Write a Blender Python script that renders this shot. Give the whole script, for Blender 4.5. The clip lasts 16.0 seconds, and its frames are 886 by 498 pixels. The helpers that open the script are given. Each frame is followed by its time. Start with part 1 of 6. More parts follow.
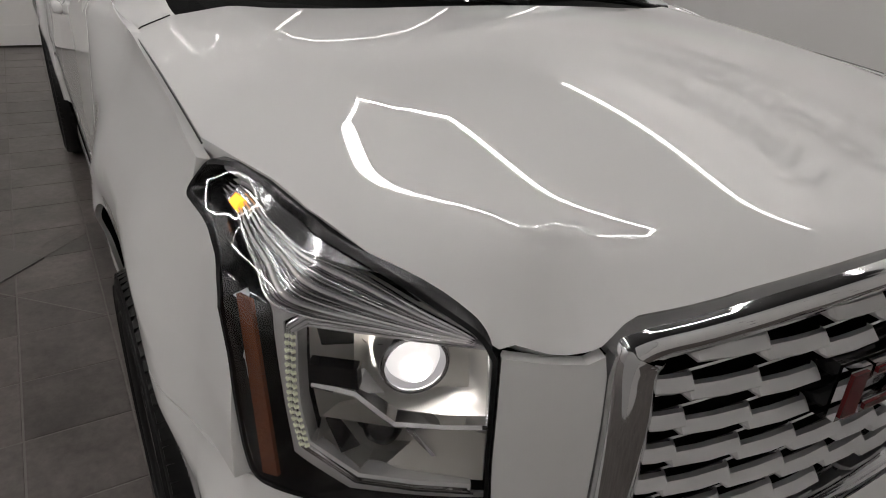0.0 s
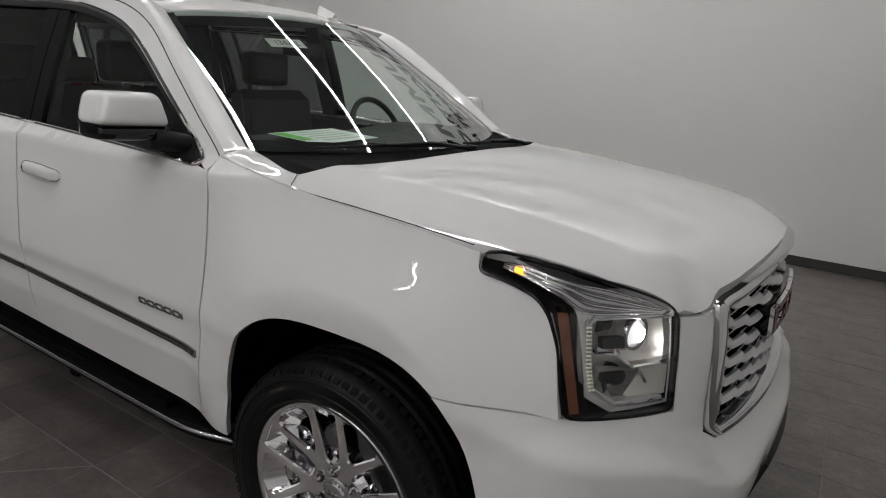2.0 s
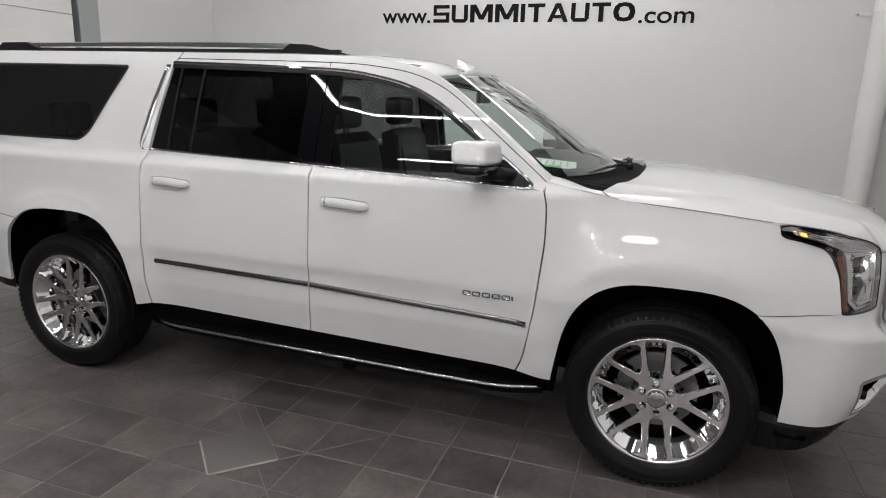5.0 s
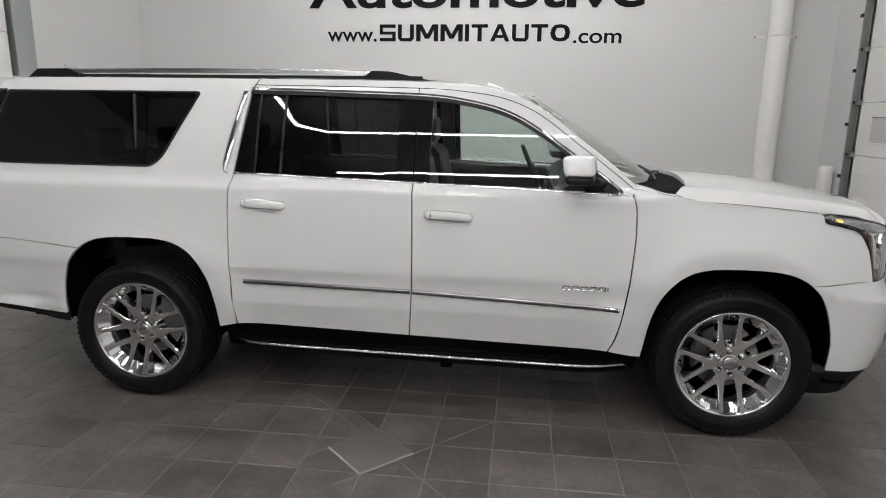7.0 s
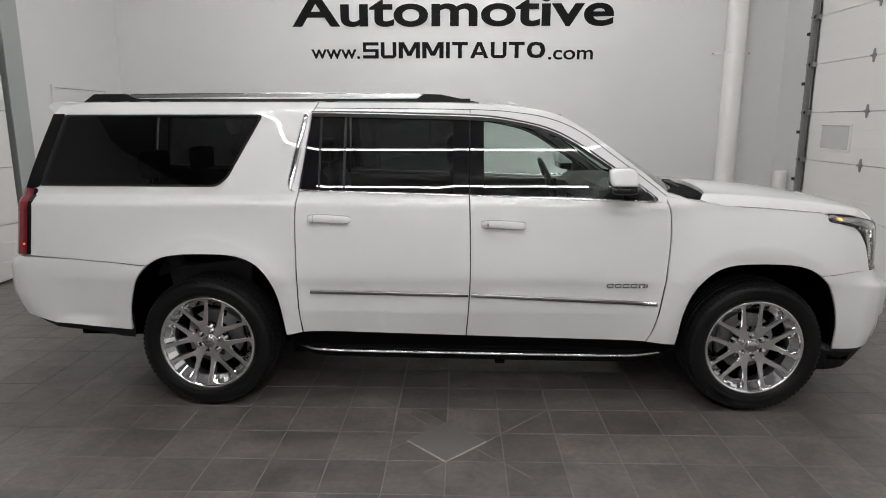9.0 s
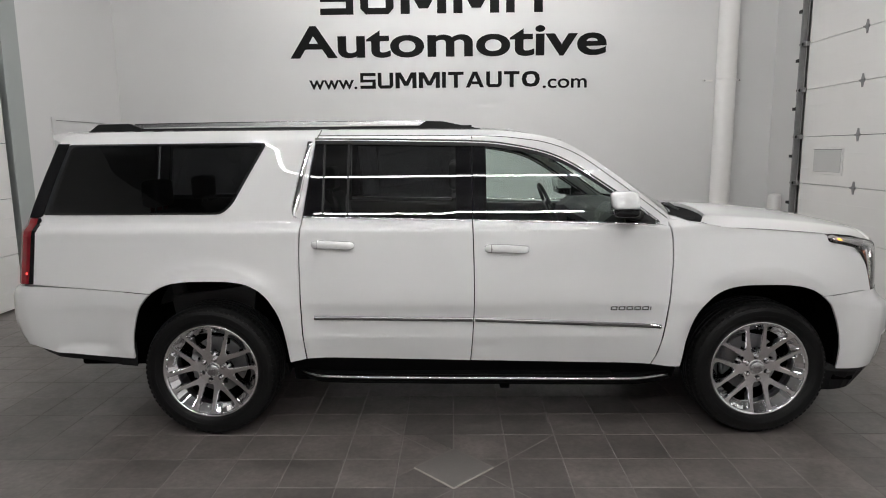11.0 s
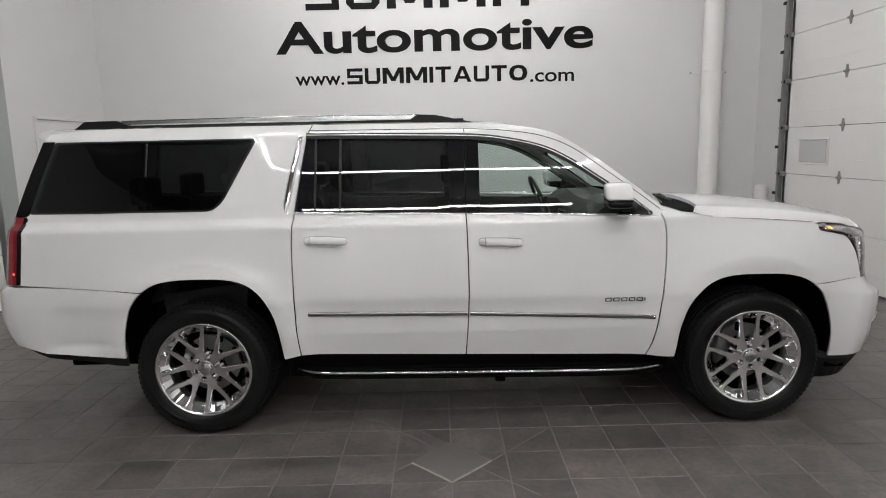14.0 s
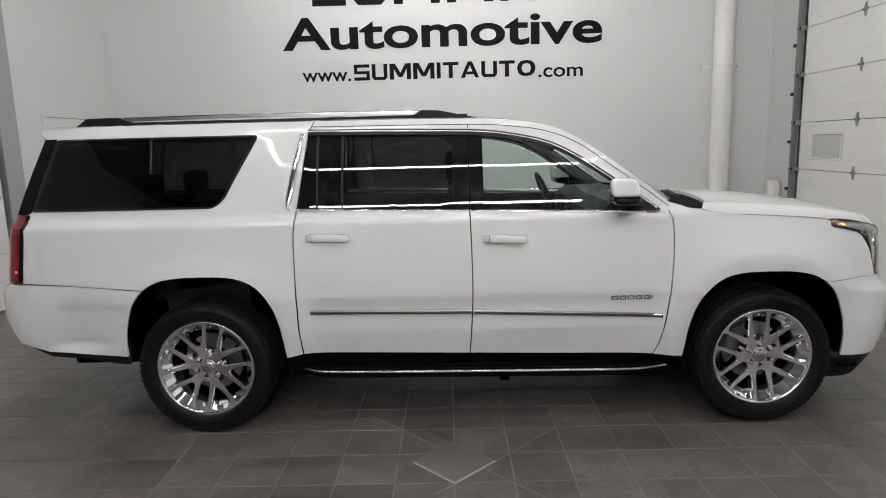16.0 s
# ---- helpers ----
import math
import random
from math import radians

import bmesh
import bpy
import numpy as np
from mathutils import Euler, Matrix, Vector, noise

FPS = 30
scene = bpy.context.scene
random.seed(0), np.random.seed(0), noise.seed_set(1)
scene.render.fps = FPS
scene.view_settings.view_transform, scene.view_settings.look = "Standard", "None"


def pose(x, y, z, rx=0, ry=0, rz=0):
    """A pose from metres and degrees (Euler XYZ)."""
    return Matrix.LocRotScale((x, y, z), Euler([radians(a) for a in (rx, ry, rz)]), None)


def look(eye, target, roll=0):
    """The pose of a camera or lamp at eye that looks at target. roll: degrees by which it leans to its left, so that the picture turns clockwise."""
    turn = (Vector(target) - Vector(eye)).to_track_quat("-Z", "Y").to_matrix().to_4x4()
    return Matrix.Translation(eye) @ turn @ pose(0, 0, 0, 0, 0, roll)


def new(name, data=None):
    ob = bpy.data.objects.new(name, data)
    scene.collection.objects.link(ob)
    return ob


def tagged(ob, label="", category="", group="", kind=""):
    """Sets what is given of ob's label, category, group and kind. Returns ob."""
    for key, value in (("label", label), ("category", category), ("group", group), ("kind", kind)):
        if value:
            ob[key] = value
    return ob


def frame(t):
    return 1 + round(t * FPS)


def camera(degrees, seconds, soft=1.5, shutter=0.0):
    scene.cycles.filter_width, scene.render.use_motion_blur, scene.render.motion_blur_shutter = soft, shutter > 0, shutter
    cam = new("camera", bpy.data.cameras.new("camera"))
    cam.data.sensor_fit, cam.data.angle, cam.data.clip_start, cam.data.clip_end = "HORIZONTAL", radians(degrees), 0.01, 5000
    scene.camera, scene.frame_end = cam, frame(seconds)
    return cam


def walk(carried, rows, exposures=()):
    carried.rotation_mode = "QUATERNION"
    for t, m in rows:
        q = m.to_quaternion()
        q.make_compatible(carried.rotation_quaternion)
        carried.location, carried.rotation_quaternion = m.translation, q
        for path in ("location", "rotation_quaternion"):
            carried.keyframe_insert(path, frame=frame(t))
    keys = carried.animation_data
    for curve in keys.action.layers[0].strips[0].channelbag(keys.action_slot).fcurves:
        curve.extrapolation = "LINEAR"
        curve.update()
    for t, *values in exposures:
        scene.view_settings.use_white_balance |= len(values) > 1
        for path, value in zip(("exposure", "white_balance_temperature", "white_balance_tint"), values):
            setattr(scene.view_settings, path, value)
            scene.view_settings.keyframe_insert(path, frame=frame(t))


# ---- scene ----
from mathutils.geometry import delaunay_2d_cdt

cam = camera(70.0, 16.0, soft=1.0)
PATH = [
    (0, (4.517, -1.071, 1.498), (3.042, -0.088, 0.571), 4.7),
    (0.5, (4.495, -1.306, 1.541), (3.117, -0.067, 0.79), 4.9),
    (1, (4.431, -1.507, 1.542), (3.19, -0.087, 0.878), 4.7),
    (1.5, (4.378, -1.769, 1.566), (3.251, -0.214, 1.007), 4.2),
    (2, (4.358, -2.148, 1.583), (3.332, -0.515, 1.053), 3.8),
    (2.5, (4.245, -2.425, 1.577), (3.302, -0.74, 1.056), 3.5),
    (3, (4.074, -2.697, 1.589), (3.225, -0.957, 1.084), 3.1),
    (3.5, (3.934, -3.01, 1.623), (3.153, -1.229, 1.151), 2.7),
    (4, (3.761, -3.259, 1.656), (3.022, -1.461, 1.185), 2.4),
    (4.5, (3.475, -3.452, 1.65), (2.794, -1.632, 1.18), 2.1),
    (5, (3.208, -3.658, 1.652), (2.59, -1.814, 1.184), 1.8),
    (7.5, (1.937, -4.303, 1.687), (1.782, -2.354, 1.267), 0.5),
    (8, (1.74, -4.311, 1.675), (1.639, -2.358, 1.259), 0.2),
    (8.5, (1.625, -4.446, 1.709), (1.551, -2.49, 1.297), 0.1),
    (9, (1.535, -4.632, 1.735), (1.484, -2.672, 1.338), -0.0),
    (9.5, (1.497, -4.743, 1.737), (1.467, -2.771, 1.405), -0.2),
    (12, (1.475, -4.602, 1.702), (1.441, -2.626, 1.396), -0.9),
    (12.5, (1.465, -4.616, 1.702), (1.445, -2.64, 1.393), -1.0),
    (13, (1.45, -4.635, 1.696), (1.446, -2.66, 1.384), -1.1),
    (13.5, (1.438, -4.644, 1.701), (1.449, -2.669, 1.385), -1.2),
    (14, (1.442, -4.638, 1.699), (1.448, -2.664, 1.379), -1.3),
    (14.5, (1.434, -4.645, 1.694), (1.435, -2.67, 1.373), -1.3),
    (15, (1.445, -4.627, 1.698), (1.443, -2.654, 1.373), -1.4),
    (15.5, (1.471, -4.599, 1.702), (1.455, -2.626, 1.374), -1.5),
    (16, (1.483, -4.588, 1.695), (1.456, -2.616, 1.365), -1.5),
]

EXPOSURES = [(0.0, 0.0, 6800, 13), (0.5, -0.10, 6800, 13), (1.0, -0.14, 6550, 11), (1.5, -0.12, 6550, 11), (2.0, 0.06, 6600, 11), (2.5, 0.14, 6600, 11), (3.5, 0.36, 6600, 11), (5.0, 0.57, 6550, 10.8), (16.0, 0.55, 6550, 10.8)]
walk(cam, [(t, look(eye, target, roll)) for t, eye, target, roll in PATH], EXPOSURES)

# ---- world: a closed room, lit by its own tubes ----
world = bpy.data.worlds.new("room_air")
world.use_nodes = True
world.node_tree.nodes["Background"].inputs[0].default_value = (0.5, 0.5, 0.5, 1)
world.node_tree.nodes["Background"].inputs[1].default_value = 0.02
scene.world = world
TUBE_POWER = 40.0


# ---- materials ----
def material(name, colour, rough=0.5, metal=0.0, coat=0.0, bump=0.0, scale=20.0, vary=0.0, vary_scale=3.0, spec=0.5, rough_vary=0.0):
    m = bpy.data.materials.new(name)
    m.use_nodes = True
    nt, b = m.node_tree, m.node_tree.nodes["Principled BSDF"]
    b.inputs["Base Color"].default_value = (*colour, 1)
    b.inputs["Roughness"].default_value = rough
    b.inputs["Metallic"].default_value = metal
    b.inputs["Coat Weight"].default_value = coat
    b.inputs["Coat Roughness"].default_value = 0.004
    b.inputs["Specular IOR Level"].default_value = spec
    tc = nt.nodes.new("ShaderNodeTexCoord")
    if vary:
        n = nt.nodes.new("ShaderNodeTexNoise")
        n.inputs["Scale"].default_value = vary_scale
        n.inputs["Detail"].default_value = 6
        nt.links.new(tc.outputs["Object"], n.inputs["Vector"])
        mix = nt.nodes.new("ShaderNodeMix")
        mix.data_type = "RGBA"
        mix.inputs["A"].default_value = (*[c * (1 - vary) for c in colour], 1)
        mix.inputs["B"].default_value = (*[min(1, c * (1 + vary)) for c in colour], 1)
        nt.links.new(n.outputs["Fac"], mix.inputs["Factor"])
        nt.links.new(mix.outputs["Result"], b.inputs["Base Color"])
        if rough_vary:
            r = nt.nodes.new("ShaderNodeMapRange")
            r.inputs["To Min"].default_value, r.inputs["To Max"].default_value = rough - rough_vary, rough + rough_vary
            nt.links.new(n.outputs["Fac"], r.inputs["Value"])
            nt.links.new(r.outputs["Result"], b.inputs["Roughness"])
    if bump:
        n2 = nt.nodes.new("ShaderNodeTexNoise")
        n2.inputs["Scale"].default_value = scale
        n2.inputs["Detail"].default_value = 8
        nt.links.new(tc.outputs["Object"], n2.inputs["Vector"])
        bp = nt.nodes.new("ShaderNodeBump")
        bp.inputs["Strength"].default_value = bump
        bp.inputs["Distance"].default_value = 0.004
        nt.links.new(n2.outputs["Fac"], bp.inputs["Height"])
        nt.links.new(bp.outputs["Normal"], b.inputs["Normal"])
    return m


def glowing(name, colour, power):
    m = bpy.data.materials.new(name)
    m.use_nodes = True
    b = m.node_tree.nodes["Principled BSDF"]
    b.inputs["Base Color"].default_value = (*colour, 1)
    b.inputs["Emission Color"].default_value = (*colour, 1)
    b.inputs["Emission Strength"].default_value = power
    return m


def glass(name, tint, gloss=1.0, ior=1.5):
    """Thin glass: tinted see-through, with the mirror gloss of its face."""
    m = bpy.data.materials.new(name)
    m.use_nodes = True
    nt = m.node_tree
    nt.nodes.remove(nt.nodes["Principled BSDF"])
    out = nt.nodes["Material Output"]
    t, g, f, mx = (nt.nodes.new("ShaderNode" + k) for k in ("BsdfTransparent", "BsdfGlossy", "LayerWeight", "MixShader"))
    t.inputs["Color"].default_value = (*tint, 1)
    g.inputs["Roughness"].default_value = 0.0
    g.inputs["Color"].default_value = (gloss, gloss, gloss, 1)
    # both faces of the sheet mirror alike: base gloss, rising steeply at a slant
    base = 1.7 * ((ior - 1) / (ior + 1)) ** 2
    f.inputs["Blend"].default_value = 0.5
    steep, scale = (nt.nodes.new("ShaderNodeMath") for _ in range(2))
    steep.operation, scale.operation = "POWER", "MULTIPLY_ADD"
    steep.inputs[1].default_value = 4.6
    scale.inputs[1].default_value, scale.inputs[2].default_value = 0.97 - base, base
    nt.links.new(f.outputs["Facing"], steep.inputs[0])
    nt.links.new(steep.outputs[0], scale.inputs[0])
    nt.links.new(scale.outputs[0], mx.inputs[0])
    nt.links.new(t.outputs[0], mx.inputs[1])
    nt.links.new(g.outputs[0], mx.inputs[2])
    nt.links.new(mx.outputs[0], out.inputs["Surface"])
    return m


PAINT = material("white_car_paint", (0.79, 0.79, 0.785), 0.5, coat=1.0, spec=0.0)
CHROME = material("chrome", (0.80, 0.80, 0.81), 0.035, metal=1.0)
FRAME_CHROME = material("grille_frame_chrome", (0.60, 0.60, 0.61), 0.06, metal=1.0)
MOULDING = material("moulding_chrome", (0.30, 0.30, 0.31), 0.10, metal=1.0)
WHEEL_CHROME = material("wheel_chrome", (0.90, 0.90, 0.91), 0.07, metal=1.0)
DARK_CHROME = material("dark_chrome", (0.42, 0.42, 0.43), 0.14, metal=1.0)
SATIN = material("satin_aluminium", (0.62, 0.63, 0.64), 0.22, metal=1.0)
BLADE = material("grille_blade_metal", (0.58, 0.58, 0.585), 0.32, metal=0.45, vary=0.05, vary_scale=20)
RUBBER = material("tyre_rubber", (0.006, 0.006, 0.006), 0.48, spec=0.25, bump=0.25, scale=90, vary=0.25, vary_scale=9)
BLACK_PLASTIC = material("black_plastic", (0.009, 0.009, 0.0095), 0.45, spec=0.25, bump=0.15, scale=240, vary=0.2, vary_scale=14)
BOARD_BLACK = material("running_board_plastic", (0.004, 0.004, 0.0042), 0.75, spec=0.06, bump=0.2, scale=160, vary=0.25, vary_scale=12)
BLACK_GLOSS = material("gloss_black_trim", (0.005, 0.005, 0.006), 0.02)
LAMP_RIM = material("lamp_rim_black", (0.006, 0.006, 0.0065), 0.22, spec=0.3)
VOID = material("dark_underside", (0.004, 0.004, 0.004), 0.9, vary=0.3, spec=0.0)
CLEAR_GLASS = glass("clear_window_glass", (0.77, 0.85, 0.81))
SHIELD_GLASS = glass("windscreen_glass", (0.84, 0.91, 0.87), ior=1.58)
DARK_GLASS = glass("privacy_glass", (0.15, 0.155, 0.16))
LENS_GLASS = glass("lamp_lens", (0.93, 0.93, 0.93), ior=1.4)
WALL_PAINT = material("white_wall_paint", (0.70, 0.697, 0.69), 0.55, bump=0.08, scale=160, vary=0.025, vary_scale=1.2)
# dark tone for the unseen west wall, dims what the doors mirror
DARK_WALL = material("unseen_dark_wall", (0.10, 0.099, 0.097), 0.6, bump=0.08, scale=160, vary=0.05, vary_scale=1.2)
CEILING_PAINT = material("black_ceiling_paint", (0.05, 0.05, 0.05), 0.8, bump=0.1, scale=60, vary=0.08)
PIPE_WRAP = material("white_pipe_wrap", (0.82, 0.81, 0.79), 0.5, bump=0.35, scale=28, vary=0.03, vary_scale=8)
DOOR_WHITE = material("white_door_panel", (0.82, 0.81, 0.79), 0.42, bump=0.12, scale=220, vary=0.02, vary_scale=4)
STEEL = material("galvanised_steel", (0.30, 0.30, 0.30), 0.42, metal=0.8, bump=0.2, scale=60, vary=0.2, vary_scale=20)
HATCH_GREY = material("pale_grey_plastic", (0.56, 0.56, 0.55), 0.5, bump=0.1, scale=90, vary=0.06)
GREY_PAINT = material("grey_painted_steel", (0.36, 0.385, 0.375), 0.5, bump=0.1, scale=90, vary=0.05)
SIGN_BLACK = material("black_sign_vinyl", (0.005, 0.005, 0.005), 0.6, vary=0.1, spec=0.12)
BASE_DARK = material("dark_cove_base", (0.035, 0.034, 0.033), 0.5, vary=0.15)
GROUT = material("tile_grout", (0.21, 0.195, 0.184), 0.7, bump=0.4, scale=200, vary=0.2, vary_scale=6)
LEATHER = material("black_leather", (0.022, 0.022, 0.023), 0.5, bump=0.3, scale=130, vary=0.2, vary_scale=10)
CABIN = material("cabin_plastic", (0.03, 0.03, 0.031), 0.6, bump=0.2, scale=200, vary=0.2)
HEADLINER = material("grey_headliner", (0.16, 0.16, 0.155), 0.9, bump=0.2, scale=300, vary=0.1)
PAPER = material("white_paper", (0.88, 0.90, 0.87), 0.7, vary=0.03)
GREEN_INK = material("green_ink", (0.16, 0.55, 0.10), 0.6, vary=0.1)
FAINT_INK = material("faint_print", (0.50, 0.54, 0.50), 0.7, vary=0.05)
INK = material("dark_ink", (0.03, 0.03, 0.035), 0.6, vary=0.1)
REFLECTOR = material("lamp_reflector", (0.84, 0.83, 0.80), 0.30, metal=0.8)
# pale colour puts lamp light on the lower bowl's side and the back
LAMP_LIT_TONE = material("lamp_lit_tone", (0.66, 0.64, 0.60), 0.35, vary=0.1, vary_scale=30)
LAMP_SILVER = material("lamp_housing_silver", (0.70, 0.70, 0.705), 0.22, metal=0.40, vary=0.08, vary_scale=40)
AMBER = material("amber_reflector", (0.16, 0.045, 0.018), 0.25, bump=0.5, scale=160, vary=0.2, vary_scale=60)
RED_LENS = material("red_lamp_lens", (0.22, 0.012, 0.018), 0.08, vary=0.25, vary_scale=12)
RED_BADGE = material("red_badge_enamel", (0.11, 0.012, 0.015), 0.12, vary=0.1)
TUBE_GLOW = glowing("tube_glow", (0.985, 0.985, 0.985), TUBE_POWER)
FRONT_GLOW = glowing("front_tube_glow", (0.985, 0.985, 0.985), TUBE_POWER * 1.5)
# extra power added on the east half, so the car side dims rearwards
FRONT_GLOW_EAST = glowing("boosted_front_tube_glow", (0.985, 0.985, 0.985), TUBE_POWER * 2.5)
WASH_GLOW = glowing("wall_tube_glow", (0.985, 0.985, 0.985), TUBE_POWER * 0.4)
BEAM_GLOW = glowing("headlamp_glow", (0.9, 0.9, 0.9), 0.8)
CORE_GLOW = glowing("headlamp_core_glow", (1.0, 0.98, 0.95), 20.0)
AMBER_GLOW = glowing("amber_glow", (1.0, 0.36, 0.03), 2.2)
RED_GLOW = glowing("red_glow", (1.0, 0.05, 0.04), 2.5)
DRL_GLOW = glowing("daytime_lamp", (0.62, 0.64, 0.50), 0.22)


def tile_material():
    m = material("charcoal_stone_tile", (0.120, 0.105, 0.098), 0.32, bump=0.10, scale=70, vary=0.26, vary_scale=3.4, rough_vary=0.07)
    nt, b = m.node_tree, m.node_tree.nodes["Principled BSDF"]
    tint = b.inputs["Base Color"].links[0].from_socket
    where = nt.nodes.new("ShaderNodeNewGeometry")
    for k in [k for k in nt.links if k.from_node.type == "TEX_COORD"]:
        to = k.to_socket
        nt.links.remove(k)
        nt.links.new(where.outputs["Position"], to)
    info = nt.nodes.new("ShaderNodeObjectInfo")
    r = nt.nodes.new("ShaderNodeMapRange")
    r.inputs["To Min"].default_value, r.inputs["To Max"].default_value = 0.78, 1.22
    nt.links.new(info.outputs["Random"], r.inputs["Value"])
    geo = nt.nodes.new("ShaderNodeNewGeometry")
    n = nt.nodes.new("ShaderNodeTexNoise")
    n.inputs["Scale"].default_value, n.inputs["Detail"].default_value, n.inputs["Distortion"].default_value = 5.5, 6, 0.3
    nt.links.new(geo.outputs["Position"], n.inputs["Vector"])
    r2 = nt.nodes.new("ShaderNodeMapRange")
    r2.inputs["From Min"].default_value, r2.inputs["From Max"].default_value = 0.3, 0.7
    r2.inputs["To Min"].default_value, r2.inputs["To Max"].default_value = 0.78, 1.25
    nt.links.new(n.outputs["Fac"], r2.inputs["Value"])
    fine = nt.nodes.new("ShaderNodeTexNoise")
    fine.inputs["Scale"].default_value, fine.inputs["Detail"].default_value, fine.inputs["Roughness"].default_value = 28.0, 8, 0.7
    nt.links.new(geo.outputs["Position"], fine.inputs["Vector"])
    r3 = nt.nodes.new("ShaderNodeMapRange")
    r3.inputs["From Min"].default_value, r3.inputs["From Max"].default_value = 0.3, 0.7
    r3.inputs["To Min"].default_value, r3.inputs["To Max"].default_value = 0.74, 1.26
    nt.links.new(fine.outputs["Fac"], r3.inputs["Value"])
    both = nt.nodes.new("ShaderNodeMath")
    both.operation = "MULTIPLY"
    nt.links.new(r2.outputs[0], both.inputs[0])
    nt.links.new(r3.outputs[0], both.inputs[1])
    mul = nt.nodes.new("ShaderNodeMath")
    mul.operation = "MULTIPLY"
    nt.links.new(r.outputs[0], mul.inputs[0])
    nt.links.new(both.outputs[0], mul.inputs[1])
    sc = nt.nodes.new("ShaderNodeVectorMath")
    sc.operation = "SCALE"
    nt.links.new(tint, sc.inputs[0])
    nt.links.new(mul.outputs[0], sc.inputs["Scale"])
    nt.links.new(sc.outputs[0], b.inputs["Base Color"])
    return m


TILE = tile_material()
PALE_EDGE = material("pale_tile_edge", (0.40, 0.365, 0.33), 0.6, vary=0.3, vary_scale=30)
LIGHT_TILE = material("light_stone_tile", (0.15, 0.138, 0.130), 0.36, bump=0.2, scale=60, vary=0.2, vary_scale=6)


# ---- mesh helpers ----
def part(name, bm, mat, parent=None, label="", smooth=False):
    me = bpy.data.meshes.new(name)
    bm.to_mesh(me)
    bm.free()
    me.materials.append(mat)
    if smooth:
        for p in me.polygons:
            p.use_smooth = True
    ob = new(name, me)
    if parent is not None:
        ob.parent = parent
    if label:
        ob["label"] = label
    return ob


def thing(name, label, category, at=(0, 0, 0), group="", kind=""):
    ob = new(name)
    ob.location = at
    return tagged(ob, label, category, group, kind)


def box_bm(x0, x1, y0, y1, z0, z1, bevel=0.0, bm=None, segs=2):
    bm = bm or bmesh.new()
    vs = [bm.verts.new((x, y, z)) for x in (x0, x1) for y in (y0, y1) for z in (z0, z1)]
    fs = [bm.faces.new([vs[i] for i in f]) for f in ((0, 1, 3, 2), (4, 6, 7, 5), (0, 4, 5, 1), (2, 3, 7, 6), (0, 2, 6, 4), (1, 5, 7, 3))]
    if bevel:
        es = list({e for f in fs for e in f.edges})
        bmesh.ops.bevel(bm, geom=es, offset=bevel, segments=segs, profile=0.5, affect="EDGES")
    return bm


def extrude_poly(pts, d, bm=None):
    """A prism: 3D points of one face, pushed along d."""
    bm = bm or bmesh.new()
    a = [bm.verts.new(p) for p in pts]
    b = [bm.verts.new(Vector(p) + Vector(d)) for p in pts]
    n = len(pts)
    fs = [bm.faces.new(a), bm.faces.new(b[::-1])]
    fs += [bm.faces.new((a[(i + 1) % n], a[i], b[i], b[(i + 1) % n])) for i in range(n)]
    bmesh.ops.recalc_face_normals(bm, faces=fs)
    return bm


def lathe(profile, segs=48, bm=None, start=0.0, turn=2 * math.pi):
    """Turns (radius, y) points round the y axis."""
    bm = bm or bmesh.new()
    closed = abs(turn - 2 * math.pi) < 1e-6
    n = segs if closed else segs + 1
    rings = []
    for k in range(n):
        a = start + turn * k / segs
        rings.append([bm.verts.new((r * math.cos(a), y, r * math.sin(a))) for r, y in profile])
    for k in range(segs):
        p, q = rings[k], rings[(k + 1) % n]
        for i in range(len(profile) - 1):
            bm.faces.new((p[i], p[i + 1], q[i + 1], q[i]))
    return bm


def tube(points, r, segs=8, bm=None, closed=False, caps=True):
    """A round bar along points."""
    bm = bm or bmesh.new()
    pts = [Vector(p) for p in points]
    n, rings = len(pts), []
    for i, p in enumerate(pts):
        a = pts[(i - 1) % n] if (i or closed) else p
        b = pts[(i + 1) % n] if (i < n - 1 or closed) else p
        d = (b - a).normalized()
        u = d.cross(Vector((0, 0, 1)))
        u = u.normalized() if u.length > 1e-3 else Vector((1, 0, 0))
        w = u.cross(d)
        rr = r[i] if isinstance(r, (list, tuple)) else r
        rings.append([bm.verts.new(p + (u * math.cos(t) + w * math.sin(t)) * rr) for t in [2 * math.pi * k / segs for k in range(segs)]])
    for i in range(n if closed else n - 1):
        p, q = rings[i], rings[(i + 1) % n]
        for k in range(segs):
            bm.faces.new((p[k], p[(k + 1) % segs], q[(k + 1) % segs], q[k]))
    if caps and not closed:
        bm.faces.new(rings[0][::-1])
        bm.faces.new(rings[-1])
    bmesh.ops.recalc_face_normals(bm, faces=bm.faces)
    return bm


def ribbon(points, across, bm=None):
    """A bar along points: across gives, for each, the corners of its section."""
    bm = bm or bmesh.new()
    rings = [[bm.verts.new(c) for c in across(i, Vector(p))] for i, p in enumerate(points)]
    m = len(rings[0])
    for p, q in zip(rings, rings[1:]):
        for k in range(m):
            bm.faces.new((p[k], p[(k + 1) % m], q[(k + 1) % m], q[k]))
    bm.faces.new(rings[0][::-1])
    bm.faces.new(rings[-1])
    bmesh.ops.recalc_face_normals(bm, faces=bm.faces)
    return bm


def inside(p, poly):
    c, n = False, len(poly)
    for i in range(n):
        (x1, y1), (x2, y2) = poly[i], poly[(i + 1) % n]
        if (y1 > p[1]) != (y2 > p[1]) and p[0] < (x2 - x1) * (p[1] - y1) / (y2 - y1) + x1:
            c = not c
    return c


